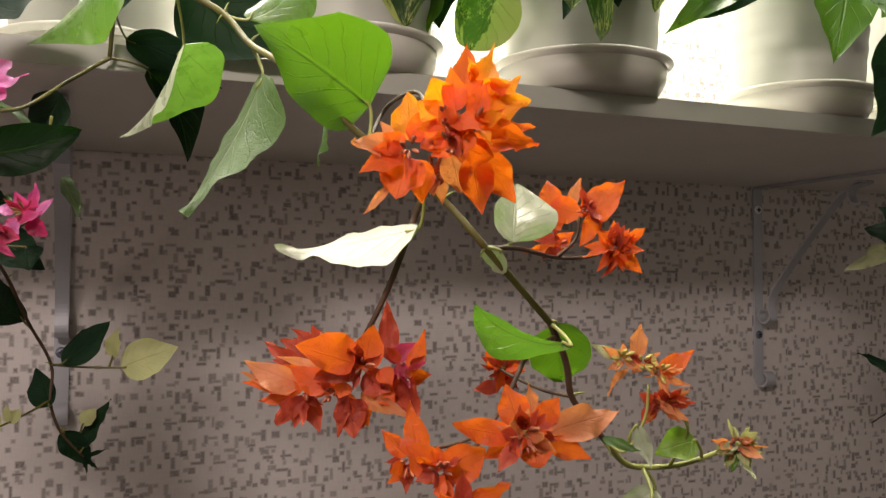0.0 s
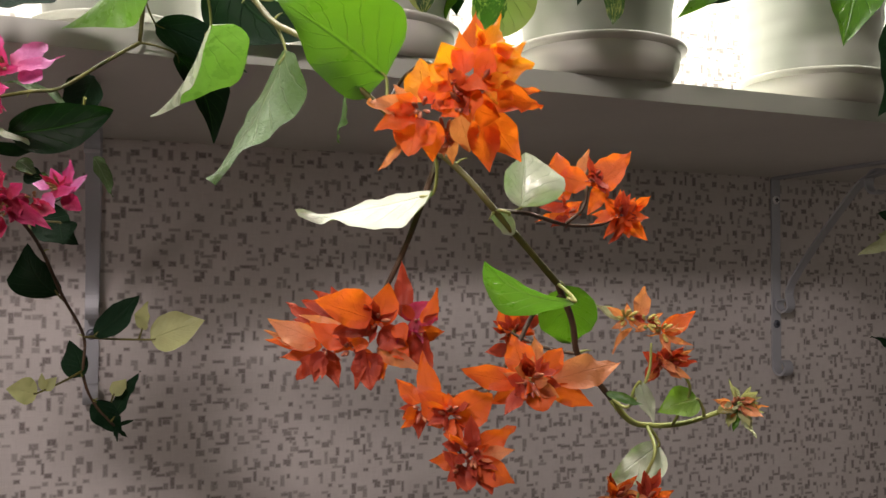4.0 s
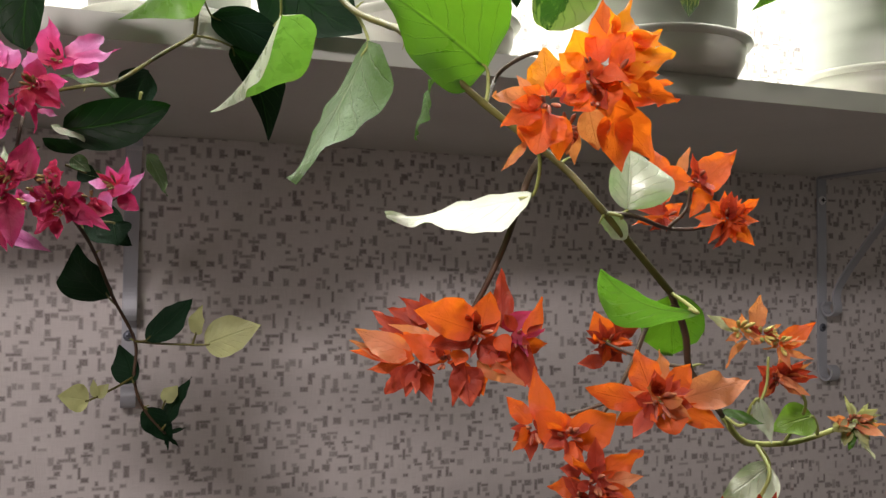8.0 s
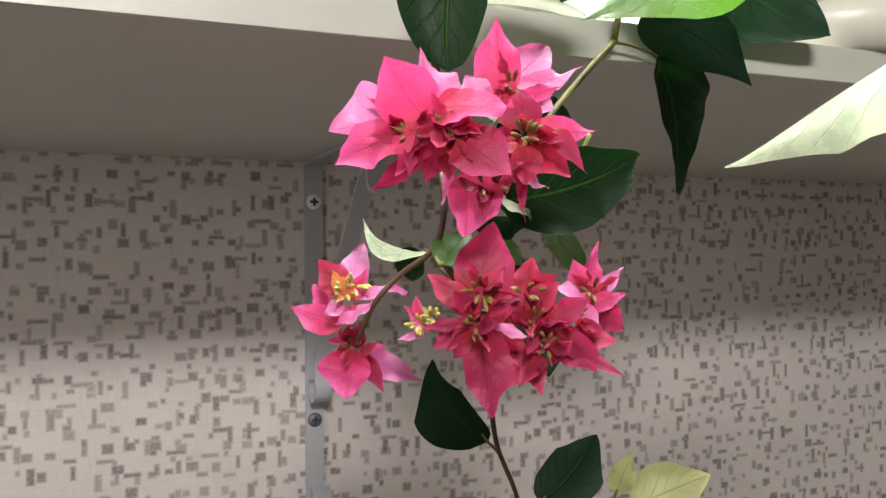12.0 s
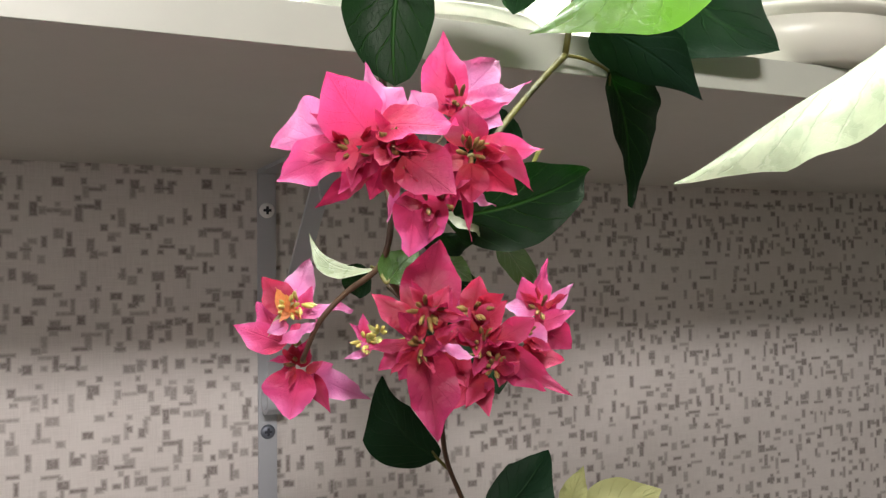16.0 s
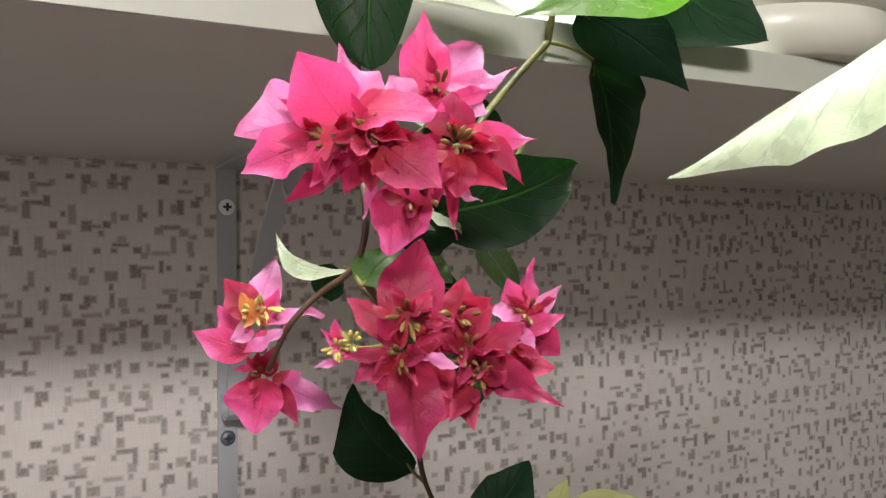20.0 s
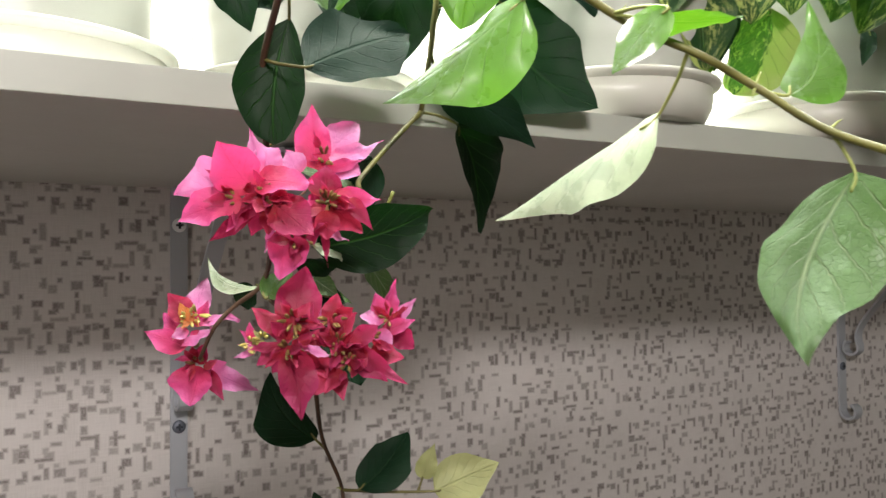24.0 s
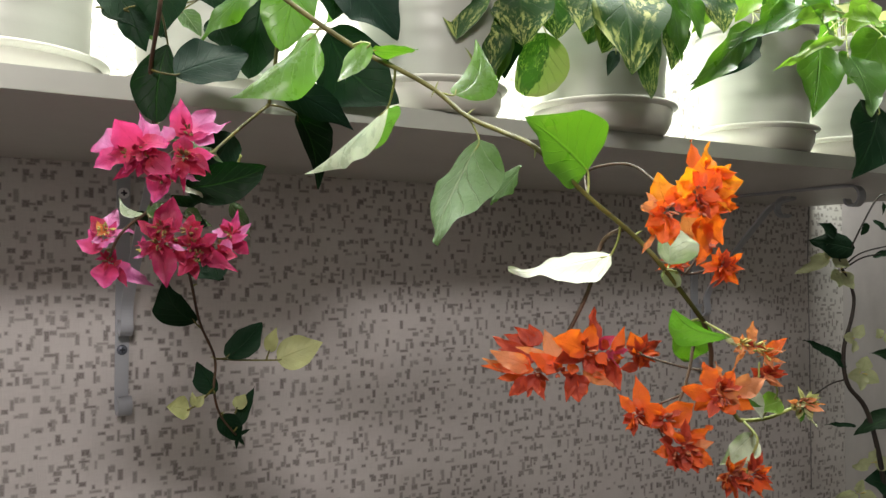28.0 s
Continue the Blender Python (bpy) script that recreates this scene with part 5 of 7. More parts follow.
leaf(orange, (0.0854, -0.5590, 1.4546), (0.0522, -0.5640, 1.3969), 0.0463, (-0.62, 0.493, 0.61), DULL, node_at=(0.0806, -0.5534, 1.4690), bend=-0.124, sway=0.157, curl=-0.042, shape=(0.55, 1.15), point=0.4, halves=((0.0276, -5), (0.0187, -15)), wave=0.07, label="dull green leaf with raised veins")
leaf(orange, (0.0599, -0.4961, 1.4809), (0.0371, -0.4242, 1.4449), 0.0406, (-0.93, 0.28, 0.24), SHEENED, node_at=(0.0529, -0.5192, 1.5000), bend=-0.053, sway=0.088, curl=0.056, shape=(0.5, 0.95), point=0.65, halves=((0.0240, -5), (0.0285, -64)), wave=0.03, label="glossy leaf with a white sheen painted into its colour")
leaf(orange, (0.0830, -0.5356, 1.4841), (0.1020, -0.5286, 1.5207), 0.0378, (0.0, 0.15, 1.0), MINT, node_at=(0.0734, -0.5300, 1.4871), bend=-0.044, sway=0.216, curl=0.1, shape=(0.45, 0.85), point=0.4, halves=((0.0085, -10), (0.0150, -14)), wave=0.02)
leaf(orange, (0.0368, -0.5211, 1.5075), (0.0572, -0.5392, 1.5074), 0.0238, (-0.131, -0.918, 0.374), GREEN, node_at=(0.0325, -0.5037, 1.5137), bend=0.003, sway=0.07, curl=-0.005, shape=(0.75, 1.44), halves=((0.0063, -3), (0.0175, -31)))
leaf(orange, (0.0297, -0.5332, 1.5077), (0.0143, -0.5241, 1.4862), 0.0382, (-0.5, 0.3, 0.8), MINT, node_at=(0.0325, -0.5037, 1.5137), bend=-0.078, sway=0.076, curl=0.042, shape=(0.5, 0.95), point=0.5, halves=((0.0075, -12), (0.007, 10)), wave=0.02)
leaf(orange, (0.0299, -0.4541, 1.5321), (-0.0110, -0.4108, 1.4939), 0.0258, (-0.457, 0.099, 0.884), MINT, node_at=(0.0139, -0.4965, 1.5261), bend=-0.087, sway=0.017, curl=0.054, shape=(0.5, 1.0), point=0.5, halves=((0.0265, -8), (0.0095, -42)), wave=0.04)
leaf(orange, (0.1119, -0.5619, 1.4412), (0.1148, -0.5198, 1.4234), 0.0153, (-0.948, 0.224, 0.227), DULL, bend=-0.055, sway=0.023, curl=-0.265, shape=(0.78, 1.09), halves=((0.0073, -9), (0.0080, -3)), wave=0.06)
leaf(orange, (0.1349, -0.6118, 1.3899), (0.0870, -0.5848, 1.3804), 0.0318, (-0.199, 0.729, 0.655), PALE, node_at=(0.1303, -0.6246, 1.4060), bend=-0.038, sway=0.012, curl=0.131, shape=(0.45, 1.0), point=0.7, halves=((0.0183, 11), (0.0150, -26)), wave=0.07, seed=9, label="leaf with the lamp's whitening painted into its colour")
leaf(orange, (0.1696, -0.6202, 1.3848), (0.1735, -0.6160, 1.4079), 0.0240, (-0.05, 0.62, 0.75), SHEENED, node_at=(0.1515, -0.6350, 1.3820), bend=0.03, halves=((0.0085, 30), (0.0170, -4)), shape=(0.6, 0.75), point=0.5)
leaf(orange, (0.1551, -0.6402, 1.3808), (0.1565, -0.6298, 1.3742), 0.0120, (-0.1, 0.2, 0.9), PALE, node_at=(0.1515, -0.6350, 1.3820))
leaf(orange, (0.1723, -0.6595, 1.3482), (0.1392, -0.6530, 1.3622), 0.0165, (-0.35, -0.2, 0.9), VIVID, node_at=(0.1765, -0.6380, 1.3545), bend=-0.03, curl=-0.1, sway=-0.13, halves=((0.0120, -10), (0.0030, 20)), shape=(1.0, 0.62), point=0.3, label="vivid green leaf, part of its lit glow put into the colour")
leaf(orange, (0.1915, -0.6157, 1.3534), (0.2007, -0.6044, 1.3292), 0.0220, (0, -0.25, 1), GREEN, node_at=(0.1765, -0.6380, 1.3545), bend=0.05, halves=((0.0125, 8), (0.0125, 8)), shape=(0.45, 0.55), point=0.3)
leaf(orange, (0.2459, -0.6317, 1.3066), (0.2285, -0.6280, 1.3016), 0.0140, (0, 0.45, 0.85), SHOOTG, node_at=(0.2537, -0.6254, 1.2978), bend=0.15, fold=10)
leaf(orange, (0.2101, -0.6429, 1.3166), (0.2187, -0.6403, 1.3006), 0.0070, (-0.4, 0.2, 0.8), PALE, node_at=(0.2097, -0.6373, 1.3065), curl=0.4)
leaf(orange, (0.2335, -0.6220, 1.2869), (0.2108, -0.6170, 1.2706), 0.0150, (-0.2, 0.35, 0.9), SHEENED, node_at=(0.2300, -0.6180, 1.2945), bend=0.05, shape=(0.5, 1.0), halves=((0.0115, 8), (0.0050, 12)), point=0.6)
leaf(orange, (0.1953, -0.6425, 1.3126), (0.2061, -0.6518, 1.3080), 0.0040, (0, 0.4, 0.9), GREEN, curl=0.5)
orange_top = cluster_of(orange, (0.1124, -0.6870, 1.4088), "full head of bright orange bracts")
bract(orange_top, (0.1026, -0.6832, 1.4085), (0.0864, -0.6867, 1.4089), 0.0036, 0.0036, SALMON, shape=(0.5,0.7), fold=12, face=(-0.2, 0.1, 1))
bract(orange_top, (0.1027, -0.6832, 1.4065), (0.0890, -0.6864, 1.4004), 0.0032, 0.0036, ORANGE, shape=(0.5,0.7))
bract(orange_top, (0.1046, -0.6828, 1.4063), (0.1002, -0.6850, 1.3933), 0.0060, 0.0064, ORANGE, shape=(0.45,0.6), face=(-0.1, -0.1, 1))
bract(orange_top, (0.1080, -0.6809, 1.4056), (0.1090, -0.6819, 1.3927), 0.0041, 0.0037, ORANGE, shape=(0.5,0.8))
bract(orange_top, (0.0982, -0.6803, 1.4047), (0.0987, -0.6813, 1.3953), 0.0020, 0.0018, ORANGE)
bract(orange_top, (0.0991, -0.6815, 1.3977), (0.0914, -0.6804, 1.3884), 0.0014, 0.0012, SALMON)
bract(orange_top, (0.1056, -0.6834, 1.4103), (0.1062, -0.6767, 1.4270), 0.0057, 0.0061, AMBER, shape=(0.5,0.8), face=(0, 0.3, 1))
bract(orange_top, (0.1067, -0.6860, 1.4112), (0.1140, -0.6919, 1.4103), 0.0032, 0.0032, ORANGE)
bract(orange_top, (0.1007, -0.6815, 1.4107), (0.0970, -0.6782, 1.4171), 0.0014, 0.0016, SALMON)
bract(orange_top, (0.1044, -0.6840, 1.4110), (0.1135, -0.6835, 1.4207), 0.0040, 0.0049, ORANGE, shape=(0.5,0.7))
bract(orange_top, (0.1019, -0.6851, 1.4078), (0.0954, -0.6870, 1.4116), 0.0028, 0.0032, ORANGE)
bract(orange_top, (0.1189, -0.6899, 1.4211), (0.1247, -0.6789, 1.4423), 0.0045, 0.0045, ORANGE, shape=(0.55,0.95), fold=14)
bract(orange_top, (0.1228, -0.6893, 1.4216), (0.1317, -0.6815, 1.4398), 0.0037, 0.0041, AMBER, shape=(0.55,0.95), fold=14)
bract(orange_top, (0.1135, -0.6920, 1.4175), (0.1076, -0.6933, 1.4272), 0.0051, 0.0047, AMBER, shape=(0.5,0.75), face=(-0.1, 0.3, 1))
bract(orange_top, (0.1145, -0.6945, 1.4179), (0.1128, -0.6943, 1.4305), 0.0033, 0.0033, ORANGE, shape=(0.55,0.95), fold=16)
bract(orange_top, (0.1223, -0.6912, 1.4203), (0.1361, -0.6925, 1.4304), 0.0044, 0.0040, AMBER, shape=(0.5,0.8), face=(0, 0.3, 1))
bract(orange_top, (0.1192, -0.6963, 1.4175), (0.1351, -0.7004, 1.4216), 0.0051, 0.0051, AMBER, shape=(0.42,0.70), face=(0.1, 0.35, 1))
bract(orange_top, (0.1281, -0.6825, 1.4148), (0.1448, -0.6846, 1.4171), 0.0033, 0.0033, ORANGE)
bract(orange_top, (0.1211, -0.6926, 1.4127), (0.1427, -0.6911, 1.4109), 0.0045, 0.0049, ORANGE, shape=(0.45,0.95), fold=10, face=(0.1, 0.2, 1))
bract(orange_top, (0.1176, -0.6926, 1.4213), (0.1224, -0.6957, 1.4275), 0.0028, 0.0028, ORANGE)
bract(orange_top, (0.1140, -0.6974, 1.4130), (0.1148, -0.6984, 1.4027), 0.0043, 0.0039, ORANGE, shape=(0.5,0.7), face=(0, -0.2, 1))
bract(orange_top, (0.1121, -0.6967, 1.4130), (0.1076, -0.6973, 1.4186), 0.0027, 0.0031, ORANGE)
bract(orange_top, (0.1256, -0.6856, 1.4085), (0.1372, -0.6874, 1.3933), 0.0053, 0.0049, ORANGE, shape=(0.5,0.9), fold=8, face=(0.1, 0, 1))
bract(orange_top, (0.1228, -0.6877, 1.4064), (0.1263, -0.6863, 1.3896), 0.0049, 0.0045, ORANGE, shape=(0.5,0.95), fold=10)
bract(orange_top, (0.1194, -0.6918, 1.4083), (0.1260, -0.6953, 1.4054), 0.0036, 0.0040, ORANGE, shape=(0.5,0.8))
bract(orange_top, (0.1180, -0.6827, 1.4078), (0.1217, -0.6816, 1.3962), 0.0045, 0.0045, SALMON, shape=(0.5,0.8), fold=14)
bract(orange_top, (0.1192, -0.6702, 1.4041), (0.1211, -0.6684, 1.3937), 0.0023, 0.0023, SALMON)
bract(orange_top, (0.1200, -0.6705, 1.4053), (0.1162, -0.6677, 1.3974), 0.0026, 0.0030, RUST)
bract(orange_top, (0.1117, -0.6912, 1.4147), (0.1049, -0.6888, 1.4214), 0.0036, 0.0040, AMBER, shape=(0.5,0.8))
bract(orange_top, (0.1120, -0.6934, 1.4123), (0.1055, -0.6907, 1.4072), 0.0032, 0.0032, ORANGE)
bract(orange_top, (0.1144, -0.6942, 1.4098), (0.1089, -0.6898, 1.4052), 0.0032, 0.0032, ORANGE)
bract(orange_top, (0.1244, -0.6940, 1.4156), (0.1297, -0.6969, 1.4104), 0.0032, 0.0032, ORANGE)
heart(orange_top, (0.1037, -0.6858, 1.4086), 2, [ORANGE, RUST], 6, TUBE_RED, 0.0070, 0.80, seed=4186)
heart(orange_top, (0.1122, -0.6957, 1.4151), 3, [ORANGE, ORANGE, RUST], 3, TUBE_RED, 0.0070, 0.90, seed=5875)
heart(orange_top, (0.1189, -0.6961, 1.4148), 4, [ORANGE, AMBER], 2, TUBE_RED, 0.0060, 1.00, seed=8685)
heart(orange_top, (0.1172, -0.6715, 1.4037), 2, [SALMON], 9, TUBE_RED, 0.0070, 0.80, seed=476)
heart(orange_top, (0.1138, -0.6961, 1.4081), 1, [SALMON], 5, TUBE_RED, 0.0080, 0.80, seed=7629)
heart(orange_top, (0.1224, -0.6914, 1.4260), 4, [ORANGE, AMBER], 0, TUBE_RED, 0.0060, 1.00, seed=4081)
orange_small = cluster_of(orange, (0.2116, -0.6002, 1.3961), "small orange flower head on a thin stalk")
bract(orange_small, (0.2030, -0.5917, 1.3995), (0.2020, -0.5896, 1.4137), 0.0047, 0.0050, ORANGE, shape=(0.5,0.8))
bract(orange_small, (0.2009, -0.5942, 1.4025), (0.2136, -0.6021, 1.3985), 0.0050, 0.0055, ORANGE, shape=(0.45,0.7), face=(0, 0.2, 1))
bract(orange_small, (0.2087, -0.5961, 1.4010), (0.2150, -0.5957, 1.4151), 0.0025, 0.0025, SALMON)
bract(orange_small, (0.2128, -0.6028, 1.3967), (0.2300, -0.6057, 1.4127), 0.0072, 0.0066, ORANGE, shape=(0.5,0.75), fold=10, face=(0.1, 0.3, 1))
bract(orange_small, (0.2153, -0.6049, 1.3988), (0.2111, -0.6036, 1.4059), 0.0027, 0.0030, RUST)
bract(orange_small, (0.2180, -0.6038, 1.3991), (0.2116, -0.5998, 1.3842), 0.0039, 0.0033, ORANGE, shape=(0.5,0.9))
bract(orange_small, (0.2064, -0.5936, 1.3861), (0.1924, -0.5871, 1.3822), 0.0022, 0.0022, ORANGE)
bract(orange_small, (0.2059, -0.5934, 1.3878), (0.1939, -0.5878, 1.3883), 0.0022, 0.0025, RUST)
bract(orange_small, (0.2038, -0.5926, 1.3855), (0.2105, -0.5975, 1.3910), 0.0031, 0.0033, ORANGE)
bract(orange_small, (0.2059, -0.5933, 1.3833), (0.2069, -0.5960, 1.3888), 0.0025, 0.0025, ORANGE)
bract(orange_small, (0.2034, -0.5928, 1.3950), (0.2050, -0.5954, 1.3915), 0.0033, 0.0033, ORANGE)
bract(orange_small, (0.2243, -0.6079, 1.3850), (0.2250, -0.6053, 1.3959), 0.0027, 0.0025, ORANGE)
bract(orange_small, (0.2237, -0.6077, 1.3850), (0.2180, -0.6057, 1.3923), 0.0025, 0.0025, ORANGE)
bract(orange_small, (0.2243, -0.6079, 1.3850), (0.2309, -0.6085, 1.3926), 0.0025, 0.0022, ORANGE)
bract(orange_small, (0.2242, -0.6089, 1.3846), (0.2324, -0.6111, 1.3886), 0.0025, 0.0025, ORANGE)
bract(orange_small, (0.2242, -0.6089, 1.3841), (0.2324, -0.6120, 1.3820), 0.0025, 0.0025, RUST)
bract(orange_small, (0.2247, -0.6091, 1.3835), (0.2347, -0.6115, 1.3733), 0.0033, 0.0033, ORANGE)
bract(orange_small, (0.2237, -0.6087, 1.3830), (0.2269, -0.6096, 1.3743), 0.0027, 0.0027, ORANGE)
bract(orange_small, (0.2232, -0.6085, 1.3830), (0.2208, -0.6073, 1.3770), 0.0025, 0.0025, ORANGE)
bract(orange_small, (0.2227, -0.6073, 1.3847), (0.2126, -0.6013, 1.3847), 0.0027, 0.0027, ORANGE)
heart(orange_small, (0.2132, -0.6053, 1.4004), 3, [RUST], 4, TUBE_RED, 0.0060, 0.80, seed=850)
heart(orange_small, (0.2226, -0.6104, 1.3845), 14, [RUST, ORANGE, ORANGE], 3, TUBE_RED, 0.0060, 0.90, seed=2570)
heart(orange_small, (0.2044, -0.5949, 1.3854), 3, [RUST, ORANGE], 3, TUBE_RED, 0.0060, 0.70, seed=1855)
orange_left = cluster_of(orange, (0.1074, -0.6119, 1.3360), "wide head of orange and salmon bracts")
bract(orange_left, (0.0943, -0.5949, 1.3308), (0.0754, -0.5837, 1.3392), 0.0060, 0.0040, SALMON, shape=(0.55,0.85), face=(-0.1, 0.3, 1))
bract(orange_left, (0.0948, -0.5896, 1.3269), (0.0745, -0.5779, 1.3347), 0.0036, 0.0031, SALMON, shape=(0.55,0.95))
bract(orange_left, (0.0934, -0.5891, 1.3264), (0.0807, -0.5820, 1.3239), 0.0023, 0.0025, ORANGE)
bract(orange_left, (0.1011, -0.6093, 1.3311), (0.0879, -0.6024, 1.3392), 0.0054, 0.0044, ORANGE, shape=(0.45,0.75), face=(0, 0.3, 1))
bract(orange_left, (0.1031, -0.5867, 1.3368), (0.0861, -0.5760, 1.3391), 0.0039, 0.0036, RUST)
bract(orange_left, (0.1037, -0.5849, 1.3404), (0.0901, -0.5757, 1.3466), 0.0042, 0.0039, RUST)
bract(orange_left, (0.1034, -0.5891, 1.3413), (0.1008, -0.5842, 1.3528), 0.0039, 0.0044, RUST)
bract(orange_left, (0.1003, -0.6006, 1.3375), (0.0849, -0.5928, 1.3418), 0.0017, 0.0020, SALMON)
bract(orange_left, (0.1060, -0.6244, 1.3413), (0.0843, -0.6260, 1.3482), 0.0051, 0.0084, ORANGE, shape=(0.34,0.75), fold=8, face=(-0.1, 0.3, 1))
bract(orange_left, (0.1103, -0.6195, 1.3383), (0.0936, -0.6152, 1.3349), 0.0029, 0.0062, RUST, shape=(0.4,0.7))
bract(orange_left, (0.1104, -0.6206, 1.3383), (0.1138, -0.6214, 1.3546), 0.0053, 0.0057, ORANGE, shape=(0.5,0.75), face=(0, 0.1, 1))
bract(orange_left, (0.1217, -0.6154, 1.3409), (0.1213, -0.6138, 1.3629), 0.0034, 0.0037, RUST, shape=(0.6,0.95))
bract(orange_left, (0.1205, -0.6171, 1.3414), (0.1311, -0.6192, 1.3476), 0.0029, 0.0034, CRIMSON, shape=(0.5,0.7))
bract(orange_left, (0.1222, -0.6220, 1.3399), (0.1260, -0.6254, 1.3355), 0.0026, 0.0024, CRIMSON)
bract(orange_left, (0.1259, -0.6168, 1.3346), (0.1372, -0.6190, 1.3358), 0.0029, 0.0032, ORANGE)
bract(orange_left, (0.1233, -0.6191, 1.3386), (0.1278, -0.6213, 1.3208), 0.0048, 0.0048, RUST, shape=(0.55,0.85))
bract(orange_left, (0.1107, -0.6172, 1.3300), (0.1258, -0.6249, 1.3221), 0.0029, 0.0036, SALMON, shape=(0.55,0.9))
bract(orange_left, (0.1151, -0.6190, 1.3339), (0.1221, -0.6225, 1.3244), 0.0038, 0.0038, ORANGE)
bract(orange_left, (0.1063, -0.6166, 1.3281), (0.1081, -0.6178, 1.3138), 0.0048, 0.0053, RUST, shape=(0.5,0.75))
bract(orange_left, (0.1094, -0.6166, 1.3276), (0.1132, -0.6177, 1.3175), 0.0034, 0.0031, ORANGE)
bract(orange_left, (0.1050, -0.6173, 1.3339), (0.1022, -0.6182, 1.3283), 0.0033, 0.0029, ORANGE)
bract(orange_left, (0.0947, -0.5971, 1.3269), (0.0868, -0.5926, 1.3158), 0.0027, 0.0030, RUST)
bract(orange_left, (0.0935, -0.5977, 1.3275), (0.0912, -0.5964, 1.3151), 0.0032, 0.0035, RUST)
bract(orange_left, (0.0952, -0.5973, 1.3274), (0.1009, -0.5979, 1.3129), 0.0037, 0.0035, RUST)
bract(orange_left, (0.1114, -0.6166, 1.3357), (0.1210, -0.6212, 1.3305), 0.0048, 0.0048, RUST, shape=(0.5,0.8))
bract(orange_left, (0.1165, -0.6219, 1.3388), (0.1199, -0.6251, 1.3329), 0.0033, 0.0033, ORANGE)
bract(orange_left, (0.1048, -0.6044, 1.3344), (0.0986, -0.5997, 1.3280), 0.0040, 0.0040, ORANGE)
bract(orange_left, (0.0937, -0.5958, 1.3308), (0.0849, -0.5815, 1.3375), 0.0042, 0.0042, ORANGE, shape=(0.5, 0.8), fold=12, face=(-0.3, 0.1, 1))
bract(orange_left, (0.0925, -0.5949, 1.3255), (0.0860, -0.5861, 1.3148), 0.0036, 0.0036, RUST, shape=(0.5, 0.8), fold=12, face=(-0.3, 0.1, 1))
bract(orange_left, (0.0961, -0.5950, 1.3336), (0.0851, -0.5726, 1.3457), 0.0039, 0.0039, RUST, shape=(0.5, 0.8), fold=12, face=(-0.3, 0.1, 1))
bract(orange_left, (0.1009, -0.5912, 1.3421), (0.0939, -0.5803, 1.3514), 0.0033, 0.0033, RUST, shape=(0.5, 0.8), fold=12, face=(-0.3, 0.1, 1))
bract(orange_left, (0.0938, -0.5982, 1.3296), (0.0751, -0.5754, 1.3306), 0.0030, 0.0030, ORANGE, shape=(0.5, 0.8), fold=12, face=(-0.3, 0.1, 1))
bract(orange_left, (0.1027, -0.6059, 1.3342), (0.0999, -0.5990, 1.3510), 0.0044, 0.0047, SALMON, shape=(0.5, 0.8), fold=12, face=(-0.3, 0.1, 1))
bract(orange_left, (0.1014, -0.6076, 1.3368), (0.0985, -0.6032, 1.3271), 0.0047, 0.0041, ORANGE, shape=(0.5, 0.8), fold=12, face=(-0.3, 0.1, 1))
bract(orange_left, (0.1064, -0.6175, 1.3350), (0.1032, -0.6137, 1.3499), 0.0055, 0.0052, ORANGE, shape=(0.5, 0.8), fold=12, face=(-0.3, 0.1, 1))
bract(orange_left, (0.1078, -0.6157, 1.3275), (0.1117, -0.6177, 1.3174), 0.0041, 0.0038, RUST, shape=(0.5, 0.8), fold=12, face=(-0.3, 0.1, 1))
bract(orange_left, (0.1052, -0.6166, 1.3307), (0.1035, -0.6127, 1.3136), 0.0026, 0.0026, RUST, shape=(0.5, 0.8), fold=12, face=(-0.3, 0.1, 1))
bract(orange_left, (0.1247, -0.6225, 1.3345), (0.1301, -0.6241, 1.3192), 0.0035, 0.0035, RUST, shape=(0.5, 0.8), fold=12, face=(-0.3, 0.1, 1))
bract(orange_left, (0.1266, -0.6226, 1.3368), (0.1328, -0.6244, 1.3525), 0.0029, 0.0035, ORANGE, shape=(0.5, 0.8), fold=12, face=(-0.3, 0.1, 1))
heart(orange_left, (0.1096, -0.6214, 1.3400), 3, [RUST], 4, TUBE_RED, 0.0070, 0.80, seed=6092)
heart(orange_left, (0.1021, -0.6096, 1.3287), 3, [RUST, ORANGE], 6, TUBE_RED, 0.0060, 0.80, seed=7686)
heart(orange_left, (0.1245, -0.6228, 1.3383), 3, [CRIMSON, RUST], 3, TUBE_RED, 0.0060, 0.80, seed=4040)
heart(orange_left, (0.0944, -0.5981, 1.3285), 3, [RUST], 3, TUBE_RED, 0.0060, 0.80, seed=6239)
orange_back = cluster_of(orange, (0.1859, -0.5796, 1.3329), "small rust-red flower head behind the others")
bract(orange_back, (0.1859, -0.5796, 1.3324), (0.1803, -0.5769, 1.3458), 0.0048, 0.0048, ORANGE)
bract(orange_back, (0.1869, -0.5800, 1.3329), (0.1839, -0.5786, 1.3239), 0.0042, 0.0042, RUST)
bract(orange_back, (0.1850, -0.5790, 1.3251), (0.1735, -0.5746, 1.3233), 0.0031, 0.0031, RUST)
bract(orange_back, (0.1882, -0.5806, 1.3346), (0.1996, -0.5830, 1.3400), 0.0028, 0.0028, RUST)
bract(orange_back, (0.1849, -0.5803, 1.3307), (0.1913, -0.5825, 1.3241), 0.0034, 0.0034, RUST)
bract(orange_back, (0.1869, -0.5789, 1.3320), (0.1921, -0.5792, 1.3447), 0.0039, 0.0039, RUST)
